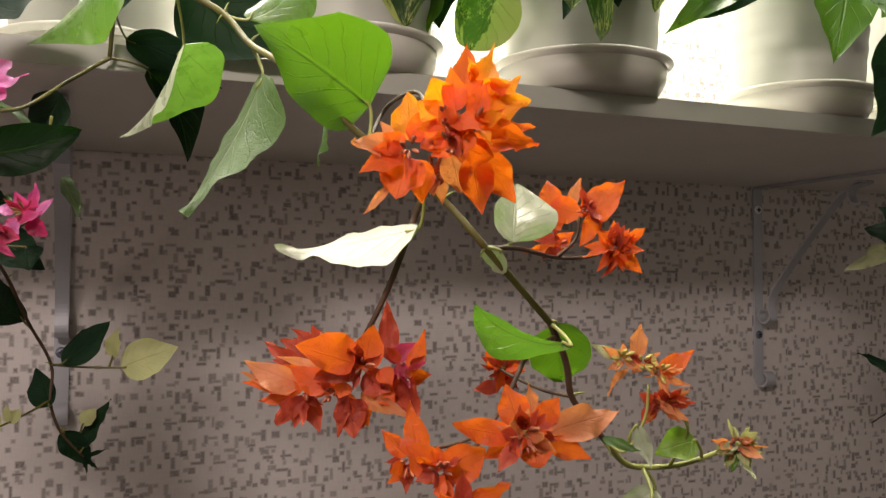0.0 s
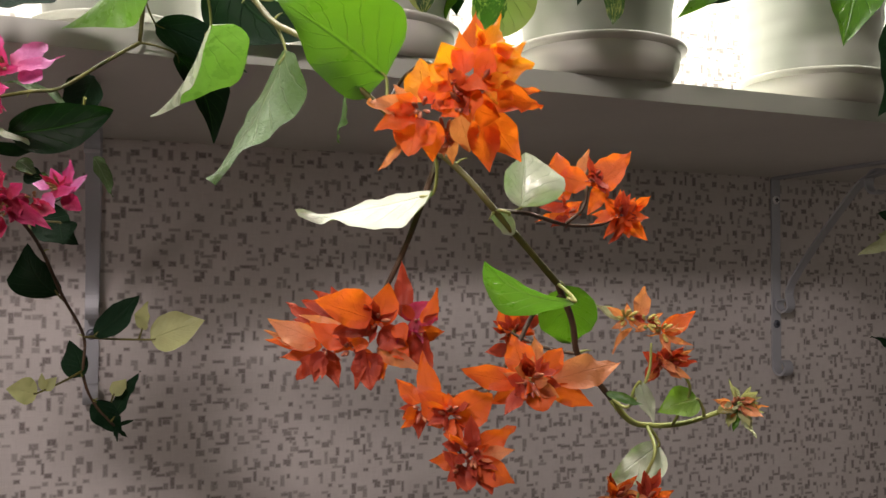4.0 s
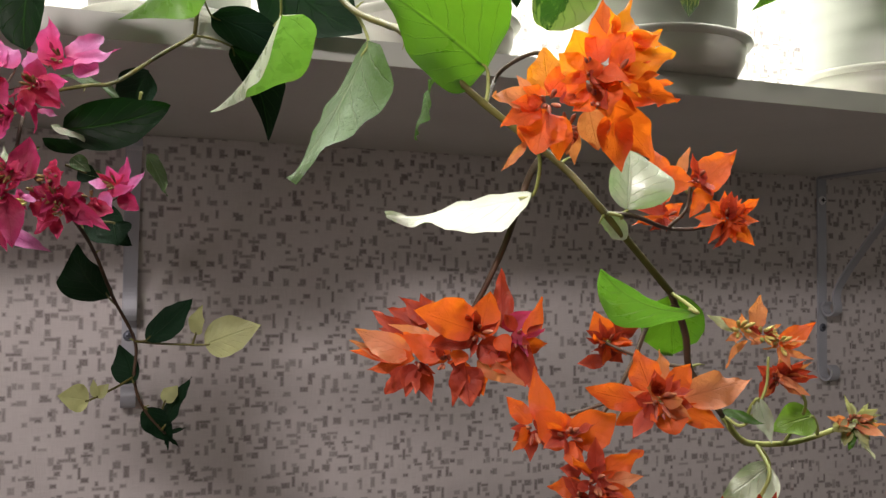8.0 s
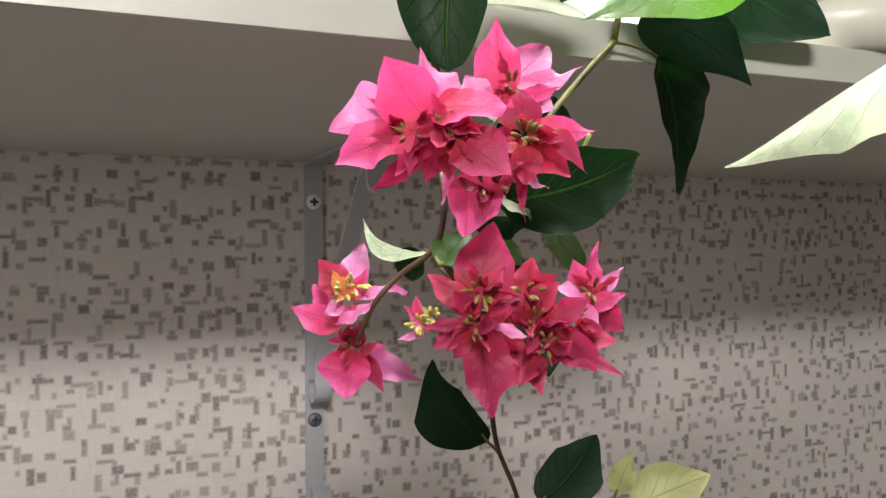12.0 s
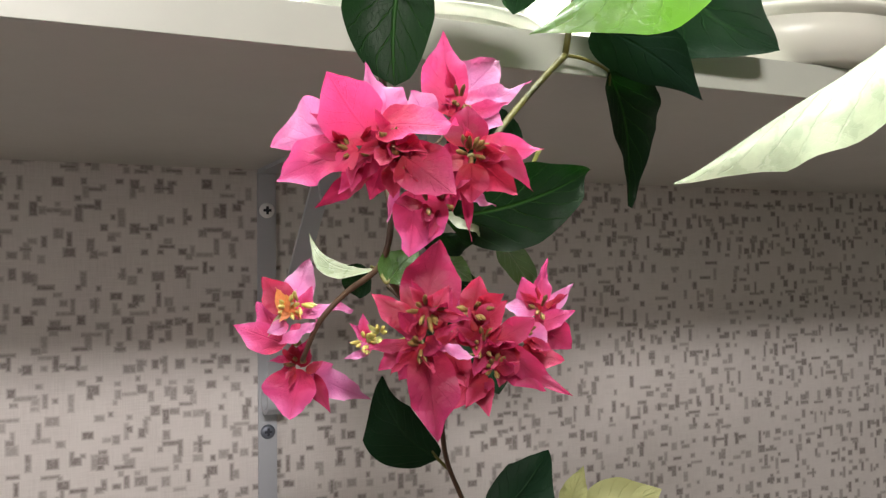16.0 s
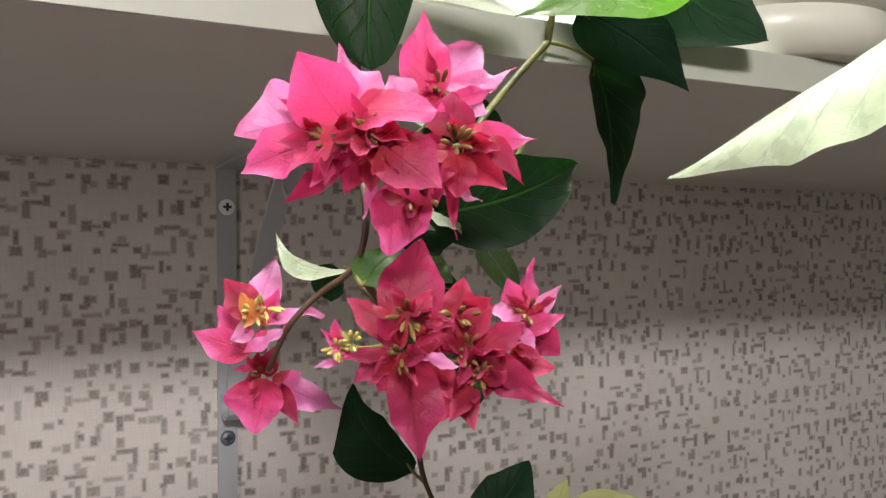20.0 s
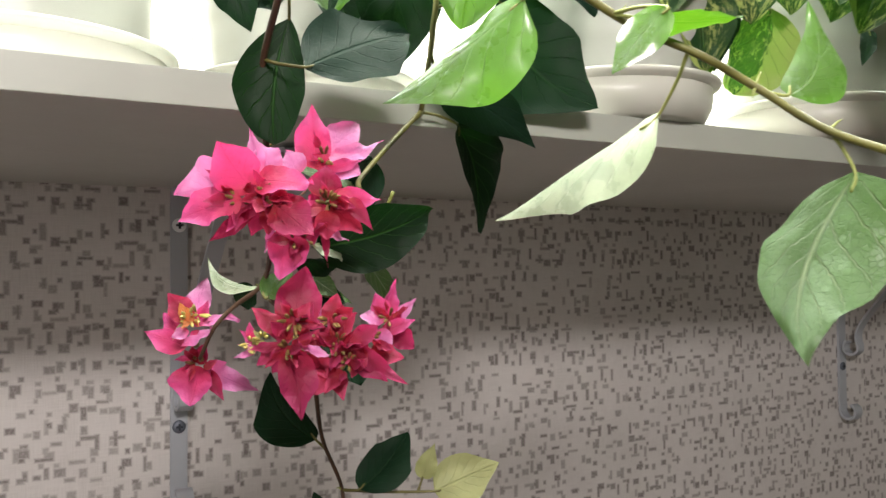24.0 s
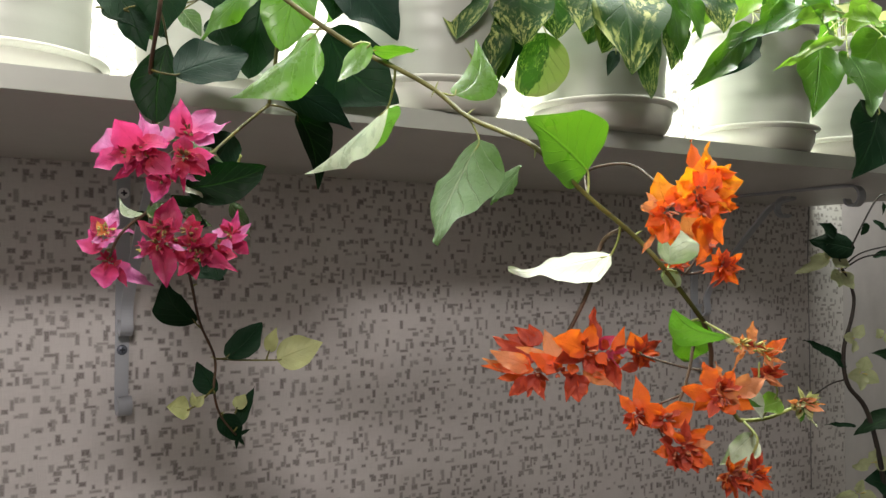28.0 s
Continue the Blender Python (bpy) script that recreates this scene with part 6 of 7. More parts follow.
heart(orange_back, (0.1845, -0.5823, 1.3323), 6, [RUST, ORANGE], 3, TUBE_RED, 0.0060, 0.90, seed=8909)
orange_mid = cluster_of(orange, (0.1467, -0.6757, 1.3228), "open orange flower with a red centre")
bract(orange_mid, (0.1419, -0.6749, 1.3222), (0.1217, -0.6727, 1.3267), 0.0038, 0.0038, ORANGE, shape=(0.5,0.85), fold=12, face=(-0.1, 0.3, 1))
bract(orange_mid, (0.1462, -0.6723, 1.3244), (0.1429, -0.6683, 1.3373), 0.0048, 0.0048, ORANGE, shape=(0.5,0.8), fold=12)
bract(orange_mid, (0.1512, -0.6711, 1.3259), (0.1508, -0.6692, 1.3375), 0.0026, 0.0026, SALMON)
bract(orange_mid, (0.1524, -0.6726, 1.3247), (0.1601, -0.6726, 1.3330), 0.0037, 0.0039, ORANGE, shape=(0.5,0.75))
bract(orange_mid, (0.1561, -0.6739, 1.3225), (0.1835, -0.6706, 1.3268), 0.0053, 0.0062, SALMON, shape=(0.5,0.85), fold=10, face=(0.1, 0.3, 1))
bract(orange_mid, (0.1543, -0.6753, 1.3197), (0.1694, -0.6776, 1.3134), 0.0032, 0.0035, ORANGE, shape=(0.5,0.85))
bract(orange_mid, (0.1473, -0.6781, 1.3219), (0.1475, -0.6821, 1.3129), 0.0053, 0.0046, ORANGE, shape=(0.35,0.4), fold=8)
bract(orange_mid, (0.1444, -0.6737, 1.3205), (0.1354, -0.6690, 1.3145), 0.0034, 0.0039, ORANGE, shape=(0.45,0.7))
bract(orange_mid, (0.1434, -0.6766, 1.3223), (0.1369, -0.6774, 1.3242), 0.0021, 0.0025, RUST)
bract(orange_mid, (0.1439, -0.6778, 1.3209), (0.1385, -0.6789, 1.3185), 0.0021, 0.0021, RUST)
bract(orange_mid, (0.1468, -0.6769, 1.3239), (0.1427, -0.6777, 1.3300), 0.0021, 0.0021, RUST)
bract(orange_mid, (0.1482, -0.6774, 1.3239), (0.1512, -0.6798, 1.3294), 0.0021, 0.0021, RUST)
bract(orange_mid, (0.1498, -0.6779, 1.3218), (0.1544, -0.6818, 1.3210), 0.0021, 0.0021, RUST)
bract(orange_mid, (0.1449, -0.6782, 1.3220), (0.1425, -0.6803, 1.3177), 0.0019, 0.0019, RUST)
heart(orange_mid, (0.1452, -0.6784, 1.3228), 8, [RUST, ORANGE, SALMON], 8, TUBE_RED, 0.0080, 0.90, seed=1671)
orange_low = cluster_of(orange, (0.1252, -0.6605, 1.3057), "hanging string of orange and rust-red flowers")
bract(orange_low, (0.1168, -0.6490, 1.3129), (0.1091, -0.6452, 1.3214), 0.0031, 0.0027, ORANGE)
bract(orange_low, (0.1193, -0.6521, 1.3127), (0.1175, -0.6488, 1.3310), 0.0036, 0.0044, ORANGE, shape=(0.6,1.2))
bract(orange_low, (0.1164, -0.6487, 1.3106), (0.1111, -0.6466, 1.3070), 0.0022, 0.0024, RUST)
bract(orange_low, (0.1168, -0.6489, 1.3102), (0.1166, -0.6485, 1.3004), 0.0024, 0.0024, RUST)
bract(orange_low, (0.1181, -0.6505, 1.3112), (0.1186, -0.6516, 1.3065), 0.0022, 0.0022, RUST)
bract(orange_low, (0.1181, -0.6494, 1.3111), (0.1217, -0.6520, 1.3168), 0.0022, 0.0022, RUST)
bract(orange_low, (0.1231, -0.6609, 1.3097), (0.1136, -0.6586, 1.3184), 0.0056, 0.0048, ORANGE, shape=(0.45,0.65), face=(-0.1, 0.2, 1))
bract(orange_low, (0.1227, -0.6597, 1.3100), (0.1167, -0.6572, 1.3065), 0.0030, 0.0026, ORANGE)
bract(orange_low, (0.1239, -0.6623, 1.3107), (0.1357, -0.6692, 1.3179), 0.0052, 0.0073, ORANGE, shape=(0.42,0.6), face=(0.1, 0.2, 1))
bract(orange_low, (0.1247, -0.6604, 1.3089), (0.1265, -0.6608, 1.3013), 0.0030, 0.0026, RUST)
bract(orange_low, (0.1241, -0.6602, 1.3100), (0.1238, -0.6582, 1.3174), 0.0031, 0.0031, ORANGE)
bract(orange_low, (0.1282, -0.6711, 1.3003), (0.1403, -0.6770, 1.3081), 0.0036, 0.0038, ORANGE, shape=(0.5,0.75))
bract(orange_low, (0.1290, -0.6724, 1.2983), (0.1394, -0.6786, 1.3009), 0.0025, 0.0025, SALMON)
bract(orange_low, (0.1279, -0.6719, 1.2966), (0.1402, -0.6764, 1.2896), 0.0042, 0.0042, ORANGE, shape=(0.5,0.8))
bract(orange_low, (0.1256, -0.6678, 1.2956), (0.1153, -0.6628, 1.2960), 0.0028, 0.0030, ORANGE)
bract(orange_low, (0.1260, -0.6690, 1.2941), (0.1206, -0.6656, 1.2892), 0.0026, 0.0026, RUST)
bract(orange_low, (0.1260, -0.6649, 1.3003), (0.1208, -0.6608, 1.3007), 0.0026, 0.0024, RUST)
bract(orange_low, (0.1260, -0.6700, 1.2943), (0.1231, -0.6687, 1.2869), 0.0028, 0.0028, RUST)
bract(orange_low, (0.1302, -0.6728, 1.2958), (0.1336, -0.6737, 1.2857), 0.0032, 0.0032, RUST)
bract(orange_low, (0.1275, -0.6697, 1.2994), (0.1271, -0.6676, 1.3055), 0.0030, 0.0030, RUST)
bract(orange_low, (0.1265, -0.6704, 1.2986), (0.1299, -0.6729, 1.3040), 0.0025, 0.0025, RUST)
heart(orange_low, (0.1169, -0.6511, 1.3109), 5, [RUST, ORANGE], 4, TUBE_RED, 0.0065, 0.80, seed=9404)
heart(orange_low, (0.1222, -0.6638, 1.3105), 4, [RUST, ORANGE], 5, TUBE_RED, 0.0065, 0.80, seed=4086)
heart(orange_low, (0.1270, -0.6727, 1.2985), 5, [RUST, RUST, ORANGE], 4, TUBE_RED, 0.0065, 0.90, seed=215)
heart(orange_low, (0.1246, -0.6695, 1.2932), 3, [RUST], 3, TUBE_RED, 0.0060, 0.90, seed=3551)
orange_tip = cluster_of(orange, (0.2157, -0.6383, 1.3374), "young salmon flowers with yellow florets")
bract(orange_tip, (0.2137, -0.6377, 1.3411), (0.2161, -0.6369, 1.3537), 0.0033, 0.0035, SALMON, shape=(0.55,0.8))
bract(orange_tip, (0.2081, -0.6355, 1.3406), (0.1980, -0.6297, 1.3462), 0.0020, 0.0023, CREAM)
bract(orange_tip, (0.2085, -0.6367, 1.3396), (0.2019, -0.6351, 1.3366), 0.0013, 0.0013, SALMON)
bract(orange_tip, (0.2100, -0.6362, 1.3396), (0.2087, -0.6360, 1.3474), 0.0015, 0.0015, SALMON)
bract(orange_tip, (0.2104, -0.6374, 1.3371), (0.2028, -0.6351, 1.3266), 0.0013, 0.0013, SALMON, sway=0.12)
bract(orange_tip, (0.2160, -0.6396, 1.3387), (0.2106, -0.6384, 1.3354), 0.0015, 0.0015, SALMON)
bract(orange_tip, (0.2151, -0.6392, 1.3397), (0.2103, -0.6375, 1.3424), 0.0015, 0.0015, RUST)
bract(orange_tip, (0.2225, -0.6398, 1.3356), (0.2355, -0.6439, 1.3435), 0.0033, 0.0041, ORANGE, shape=(0.5,0.75))
bract(orange_tip, (0.2228, -0.6409, 1.3336), (0.2340, -0.6450, 1.3302), 0.0013, 0.0013, SALMON)
bract(orange_tip, (0.2219, -0.6406, 1.3349), (0.2249, -0.6426, 1.3274), 0.0018, 0.0018, SALMON)
bract(orange_tip, (0.2209, -0.6403, 1.3366), (0.2179, -0.6403, 1.3412), 0.0018, 0.0018, SALMON)
bract(orange_tip, (0.2244, -0.6346, 1.3210), (0.2192, -0.6324, 1.3143), 0.0026, 0.0028, RUST)
bract(orange_tip, (0.2277, -0.6360, 1.3225), (0.2391, -0.6384, 1.3284), 0.0015, 0.0018, SALMON)
bract(orange_tip, (0.2267, -0.6356, 1.3236), (0.2238, -0.6346, 1.3274), 0.0020, 0.0020, RUST)
bract(orange_tip, (0.2282, -0.6361, 1.3220), (0.2323, -0.6388, 1.3237), 0.0020, 0.0020, RUST)
bract(orange_tip, (0.2249, -0.6360, 1.3226), (0.2289, -0.6376, 1.3272), 0.0020, 0.0020, SALMON)
bract(orange_tip, (0.2228, -0.6351, 1.3200), (0.2207, -0.6334, 1.3243), 0.0020, 0.0020, RUST)
heart(orange_tip, (0.2079, -0.6376, 1.3407), 2, [SALMON], 8, TUBE_GREEN, 0.0065, 0.70, seed=6688)
heart(orange_tip, (0.2154, -0.6404, 1.3392), 2, [SALMON, RUST], 9, TUBE_GREEN, 0.0060, 0.70, seed=4580)
heart(orange_tip, (0.2222, -0.6418, 1.3357), 2, [SALMON], 6, TUBE_GREEN, 0.0060, 0.70, seed=2984)
heart(orange_tip, (0.2255, -0.6373, 1.3227), 8, [RUST, SALMON], 6, TUBE_RED, 0.0060, 0.80, seed=6381)
orange_bud = cluster_of(orange, (0.2690, -0.6297, 1.3034), "green and pink flower buds at the branch tip")
floret(orange_bud, (0.2676, -0.6313, 1.3036), [(115, 0.0120, 0.10, 0.20), (60, 0.0094, 0.10, 0.25), (-105, 0.0120, 0.10, 0.35), (-130, 0.0112, 0.20, 0.30), (-55, 0.0086, 0.20, 0.50)], [SHOOT, SHOOT, GREEN, PALE, PALE], inner=10, inner_mat=[SALMON, SHOOT, CREAM], tubes=10, tube_mat=TUBE_RED, tube_len=0.007, seed=55)
orange_bottom = cluster_of(orange, (0.2158, -0.6316, 1.2671), "rust-red flowers on the lowest shoot")
floret(orange_bottom, (0.2075, -0.6285, 1.2675), [(100, 0.0107, 0.10, 0.40), (50, 0.0097, 0.20, 0.40), (230, 0.0102, 0.20, 0.40), (-50, 0.0097, 0.20, 0.40)], [RUST], inner=14, inner_mat=[RUST, ORANGE, SALMON], tubes=4, tube_mat=TUBE_RED, seed=56)
floret(orange_bottom, (0.2198, -0.6332, 1.2671), [(95, 0.0133, 0.10, 0.35), (25, 0.0117, 0.20, 0.45), (-70, 0.0133, 0.10, 0.50), (-110, 0.0122, 0.20, 0.40)], [RUST, ORANGE, ORANGE, RUST], inner=10, inner_mat=[RUST, RUST, ORANGE], tubes=4, tube_mat=TUBE_RED, seed=57)

# ---- leafy plants in the pots along the shelf ----
trailing_a = thing("trailing_plant", (0.193, -0.275, 1.630), "variegated trailing plant with yellow-splashed leaves spilling over a white pot", "plant", "trailing plants")
trailing_b = thing("trailing_plant", (0.374, -0.310, 1.645), "variegated trailing plant with yellow-splashed leaves spilling over a ringed white pot", "plant", "trailing plants")
leafy = thing("leafy_plant", (0.590, -0.315, 1.635), "bushy plant with smooth green leaves over a white pot", "plant")
leafy_far = thing("leafy_plant", (0.790, -0.300, 1.635), "bushy plant with lime green leaves and a small pink flower", "plant")

under(part("vine_stem", tube([(0.193, -0.275, 1.625), (0.20, -0.31, 1.665), (0.2731, -0.3202, 1.6656)], 0.0022, 0.0015, 8, 6), YOUNG_STEM), trailing_a)
under(part("vine_stem", tube([(0.374, -0.310, 1.640), (0.36, -0.34, 1.680), (0.3528, -0.3674, 1.6604)], 0.0022, 0.0015, 8, 6), YOUNG_STEM), trailing_b)
under(part("plant_stem", tube([(0.590, -0.315, 1.630), (0.58, -0.34, 1.665), (0.5126, -0.3919, 1.6373)], 0.0022, 0.0014, 8, 6), YOUNG_STEM), leafy)
under(part("plant_stem", tube([(0.790, -0.300, 1.630), (0.74, -0.36, 1.665), (0.6296, -0.4152, 1.6435)], 0.0022, 0.0014, 8, 6), YOUNG_STEM), leafy_far)
leaf(trailing_a, (0.1998, -0.3683, 1.6231), (0.1814, -0.3787, 1.5668), 0.0459, (-0.2, 0.2, 0.9), POTHOS, node_at=(0.2731, -0.3202, 1.6656), shape=(0.46, 0.70))
leaf(trailing_a, (0.2136, -0.3640, 1.5983), (0.2138, -0.3738, 1.5388), 0.0454, (0.1, 0.1, 1), POTHOS, node_at=(0.2731, -0.3202, 1.6656), bend=0.06, shape=(0.46, 0.70))
leaf(trailing_a, (0.2465, -0.3729, 1.6251), (0.2443, -0.3813, 1.5692), 0.0562, (-0.1, 0.25, 0.95), POTHOS, node_at=(0.2731, -0.3202, 1.6656), bend=0.08, shape=(0.46, 0.70))
leaf(trailing_a, (0.2814, -0.3645, 1.5898), (0.2779, -0.3375, 1.5388), 0.0480, (0.1, 0.05, 1), POTHOS_HALF, node_at=(0.2731, -0.3202, 1.6656), bend=0.06, fold=10, sway=-0.10, shape=(0.42, 0.45), point=0.1)
leaf(trailing_a, (0.2512, -0.3511, 1.5877), (0.2378, -0.3533, 1.5415), 0.0174, (-0.3, 0.2, 0.9), GREEN, node_at=(0.2731, -0.3202, 1.6656))
leaf(trailing_b, (0.3168, -0.4149, 1.6299), (0.2880, -0.4643, 1.5335), 0.0684, (0.0, 0.25, 0.95), POTHOS, node_at=(0.3528, -0.3674, 1.6604), bend=0.1, fold=12, shape=(0.46, 0.70))
leaf(trailing_b, (0.3377, -0.4263, 1.6013), (0.3161, -0.4571, 1.5128), 0.0257, (-0.4, 0.1, 0.9), POTHOS, node_at=(0.3528, -0.3674, 1.6604), bend=0.08, fold=20, curl=0.3, shape=(0.46, 0.70))
leaf(trailing_b, (0.3006, -0.4049, 1.6203), (0.2801, -0.4145, 1.5768), 0.0378, (-0.3, 0.3, 0.9), POTHOS, node_at=(0.3528, -0.3674, 1.6604), shape=(0.46, 0.70))
leaf(trailing_b, (0.3313, -0.3983, 1.5731), (0.3186, -0.4016, 1.5488), 0.0116, (-0.1, 0.2, 0.9), DARK, node_at=(0.3528, -0.3674, 1.6604))
leaf(trailing_b, (0.4043, -0.3967, 1.6193), (0.3947, -0.4008, 1.5629), 0.0263, (0.0, 0.15, 1), POTHOS, node_at=(0.3528, -0.3674, 1.6604), fold=16, shape=(0.46, 0.70))
leaf(trailing_b, (0.4061, -0.3986, 1.6450), (0.4094, -0.4220, 1.5882), 0.0301, (0.2, 0.3, 0.9), GREEN, node_at=(0.3528, -0.3674, 1.6604))
leaf(trailing_a, (0.1982, -0.3441, 1.6251), (0.1917, -0.3504, 1.5795), 0.0383, (-0.2, 0.2, 1), POTHOS, node_at=(0.2731, -0.3202, 1.6656), shape=(0.46, 0.70))
leaf(trailing_a, (0.2365, -0.3555, 1.6332), (0.2173, -0.3540, 1.5822), 0.0583, (0.1, 0.2, 1), POTHOS, node_at=(0.2731, -0.3202, 1.6656), shape=(0.46, 0.70))
leaf(trailing_a, (0.2503, -0.3396, 1.6053), (0.2489, -0.3484, 1.5486), 0.0391, (-0.1, 0.1, 1), DARK, node_at=(0.2731, -0.3202, 1.6656))
leaf(trailing_a, (0.2820, -0.3711, 1.6366), (0.2808, -0.3802, 1.5802), 0.0525, (0.2, 0.2, 1), POTHOS, node_at=(0.2731, -0.3202, 1.6656), shape=(0.46, 0.70))
leaf(trailing_a, (0.2733, -0.3542, 1.6350), (0.2532, -0.3525, 1.5926), 0.0466, (-0.2, 0.2, 1), POTHOS, node_at=(0.2731, -0.3202, 1.6656), shape=(0.46, 0.70))
leaf(trailing_b, (0.3471, -0.4100, 1.6415), (0.3076, -0.4072, 1.5656), 0.0615, (-0.1, 0.2, 1), POTHOS, node_at=(0.3528, -0.3674, 1.6604), shape=(0.46, 0.70))
leaf(trailing_b, (0.3327, -0.3900, 1.6499), (0.3102, -0.3859, 1.5780), 0.0565, (-0.2, 0.2, 1), POTHOS, node_at=(0.3528, -0.3674, 1.6604), shape=(0.46, 0.70))
leaf(trailing_b, (0.3547, -0.4016, 1.6053), (0.3559, -0.4124, 1.5584), 0.0293, (0.1, 0.1, 1), DARK, node_at=(0.3528, -0.3674, 1.6604))
leaf(trailing_b, (0.3900, -0.4006, 1.6417), (0.3946, -0.4125, 1.5681), 0.0261, (0.1, 0.1, 1), GREEN, node_at=(0.3528, -0.3674, 1.6604))
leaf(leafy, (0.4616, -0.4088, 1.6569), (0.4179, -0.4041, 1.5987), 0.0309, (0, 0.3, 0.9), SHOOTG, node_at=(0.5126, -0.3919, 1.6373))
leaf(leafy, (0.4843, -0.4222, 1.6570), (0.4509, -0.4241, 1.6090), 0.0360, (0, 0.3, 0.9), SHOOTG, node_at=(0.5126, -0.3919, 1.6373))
leaf(leafy, (0.5071, -0.4355, 1.6464), (0.4709, -0.4358, 1.6039), 0.0309, (0.1, 0.4, 0.9), GREEN, node_at=(0.5126, -0.3919, 1.6373))
leaf(leafy, (0.4814, -0.4303, 1.6015), (0.3885, -0.4313, 1.5438), 0.0293, (0.1, -0.1, 1), DARK, node_at=(0.5126, -0.3919, 1.6373), bend=0.06)
leaf(leafy_far, (0.5304, -0.4717, 1.6193), (0.4761, -0.4620, 1.5983), 0.0251, (0, 0.5, 0.8), SHOOTG, node_at=(0.6296, -0.4152, 1.6435))
leaf(leafy_far, (0.5286, -0.5162, 1.5878), (0.4950, -0.5063, 1.5417), 0.0434, (0, 0.1, 1), GREEN, node_at=(0.6296, -0.4152, 1.6435))
leaf(leafy_far, (0.5568, -0.4878, 1.6296), (0.5215, -0.4888, 1.5933), 0.0301, (0, 0.3, 0.8), SHOOTG, node_at=(0.6296, -0.4152, 1.6435))
leaf(leafy, (0.4642, -0.4319, 1.6064), (0.3711, -0.4439, 1.5337), 0.0295, (0.1, -0.1, 1), GREEN, node_at=(0.5126, -0.3919, 1.6373), bend=0.06, fold=12)
leaf(leafy, (0.4929, -0.4491, 1.6090), (0.4310, -0.4347, 1.5842), 0.0181, (0, 0.5, 0.85), GREEN, node_at=(0.5126, -0.3919, 1.6373))
leaf(leafy, (0.4327, -0.4143, 1.6399), (0.4266, -0.4324, 1.5932), 0.0341, (0, 0.3, 0.9), POTHOS, node_at=(0.5126, -0.3919, 1.6373), shape=(0.46, 0.70))
leaf(leafy, (0.5038, -0.4561, 1.6245), (0.4568, -0.4503, 1.5933), 0.0276, (0, 0.5, 0.8), GREEN, node_at=(0.5126, -0.3919, 1.6373))
leaf(leafy_far, (0.5014, -0.4998, 1.5829), (0.3819, -0.5204, 1.5370), 0.0105, (-0.1, 0.35, 0.95), SHOOTG, node_at=(0.6296, -0.4152, 1.6435), bend=0.06)
leaf(leafy_far, (0.5000, -0.4759, 1.5873), (0.4697, -0.4903, 1.5127), 0.0425, (-0.1, 0.1, 1), GREEN, node_at=(0.6296, -0.4152, 1.6435), bend=0.05, fold=12)
leaf(leafy_far, (0.4856, -0.5131, 1.5657), (0.4676, -0.5470, 1.5061), 0.0432, (0.1, -0.1, 1), GREEN, node_at=(0.6296, -0.4152, 1.6435), bend=0.06)
leaf(leafy_far, (0.4901, -0.5375, 1.5167), (0.4366, -0.5501, 1.4539), 0.0520, (0.0, 0.0, 1), DARK, node_at=(0.6296, -0.4152, 1.6435), bend=0.06, fold=12)
leaf(leafy_far, (0.5263, -0.4686, 1.5988), (0.4953, -0.4739, 1.6133), 0.0301, (0, 0.5, 0.8), GREEN, node_at=(0.6296, -0.4152, 1.6435))
leaf(leafy_far, (0.5472, -0.5045, 1.6033), (0.4990, -0.4990, 1.6025), 0.0245, (0, 0.5, 0.8), SHOOTG, node_at=(0.6296, -0.4152, 1.6435))
leaf(leafy_far, (0.5036, -0.4563, 1.6348), (0.5305, -0.4715, 1.6090), 0.0309, (0, 0.5, 0.8), GREEN, node_at=(0.6296, -0.4152, 1.6435))
bush(trailing_a, (0.193, -0.275, 1.635), 0.05, 14, 0.062, [POTHOS, POTHOS, GREEN], 71)
bush(trailing_b, (0.374, -0.310, 1.650), 0.055, 16, 0.066, [POTHOS, POTHOS, GREEN], 72)
bush(leafy, (0.590, -0.315, 1.640), 0.05, 16, 0.058, [GREEN, DARK, GREEN], 73)
bush(leafy_far, (0.790, -0.300, 1.640), 0.05, 16, 0.056, [GREEN, SHOOT, GREEN], 74)

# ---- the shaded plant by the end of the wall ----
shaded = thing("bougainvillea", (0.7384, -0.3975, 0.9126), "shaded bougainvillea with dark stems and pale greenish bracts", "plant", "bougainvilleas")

under(part("stem", tube([(0.7384, -0.3975, 0.9126), (0.7195, -0.3933, 1.1265), (0.7012, -0.3857, 1.2255), (0.6807, -0.3747, 1.2609), (0.6765, -0.3734, 1.2976), (0.6838, -0.3789, 1.3343), (0.6845, -0.3802, 1.3587), (0.6736, -0.3746, 1.3862)], 0.0030, 0.0016, 9, 6, lumps=0.05, seed=191), BLACK_STEM), shaded)
under(part("stem", tube([(0.6736, -0.3746, 1.3862), (0.6888, -0.3849, 1.4259), (0.7040, -0.3951, 1.4595), (0.7134, -0.4009, 1.4657), (0.7251, -0.4075, 1.4565)], 0.0011, 0.0008, 9, 6, lumps=0.05, seed=192), BLACK_STEM), shaded)
under(part("stem", tube([(0.6736, -0.3746, 1.3862), (0.6891, -0.3843, 1.4015), (0.7100, -0.3970, 1.4088), (0.7310, -0.4096, 1.4125)], 0.0010, 0.0007, 9, 6, lumps=0.05, seed=193), BLACK_STEM), shaded)
under(part("stem", tube([(0.6762, -0.3761, 1.3862), (0.6944, -0.3874, 1.3984), (0.7206, -0.4031, 1.4027), (0.7416, -0.4157, 1.4076)], 0.0010, 0.0007, 9, 6, lumps=0.05, seed=194), BLACK_STEM), shaded)
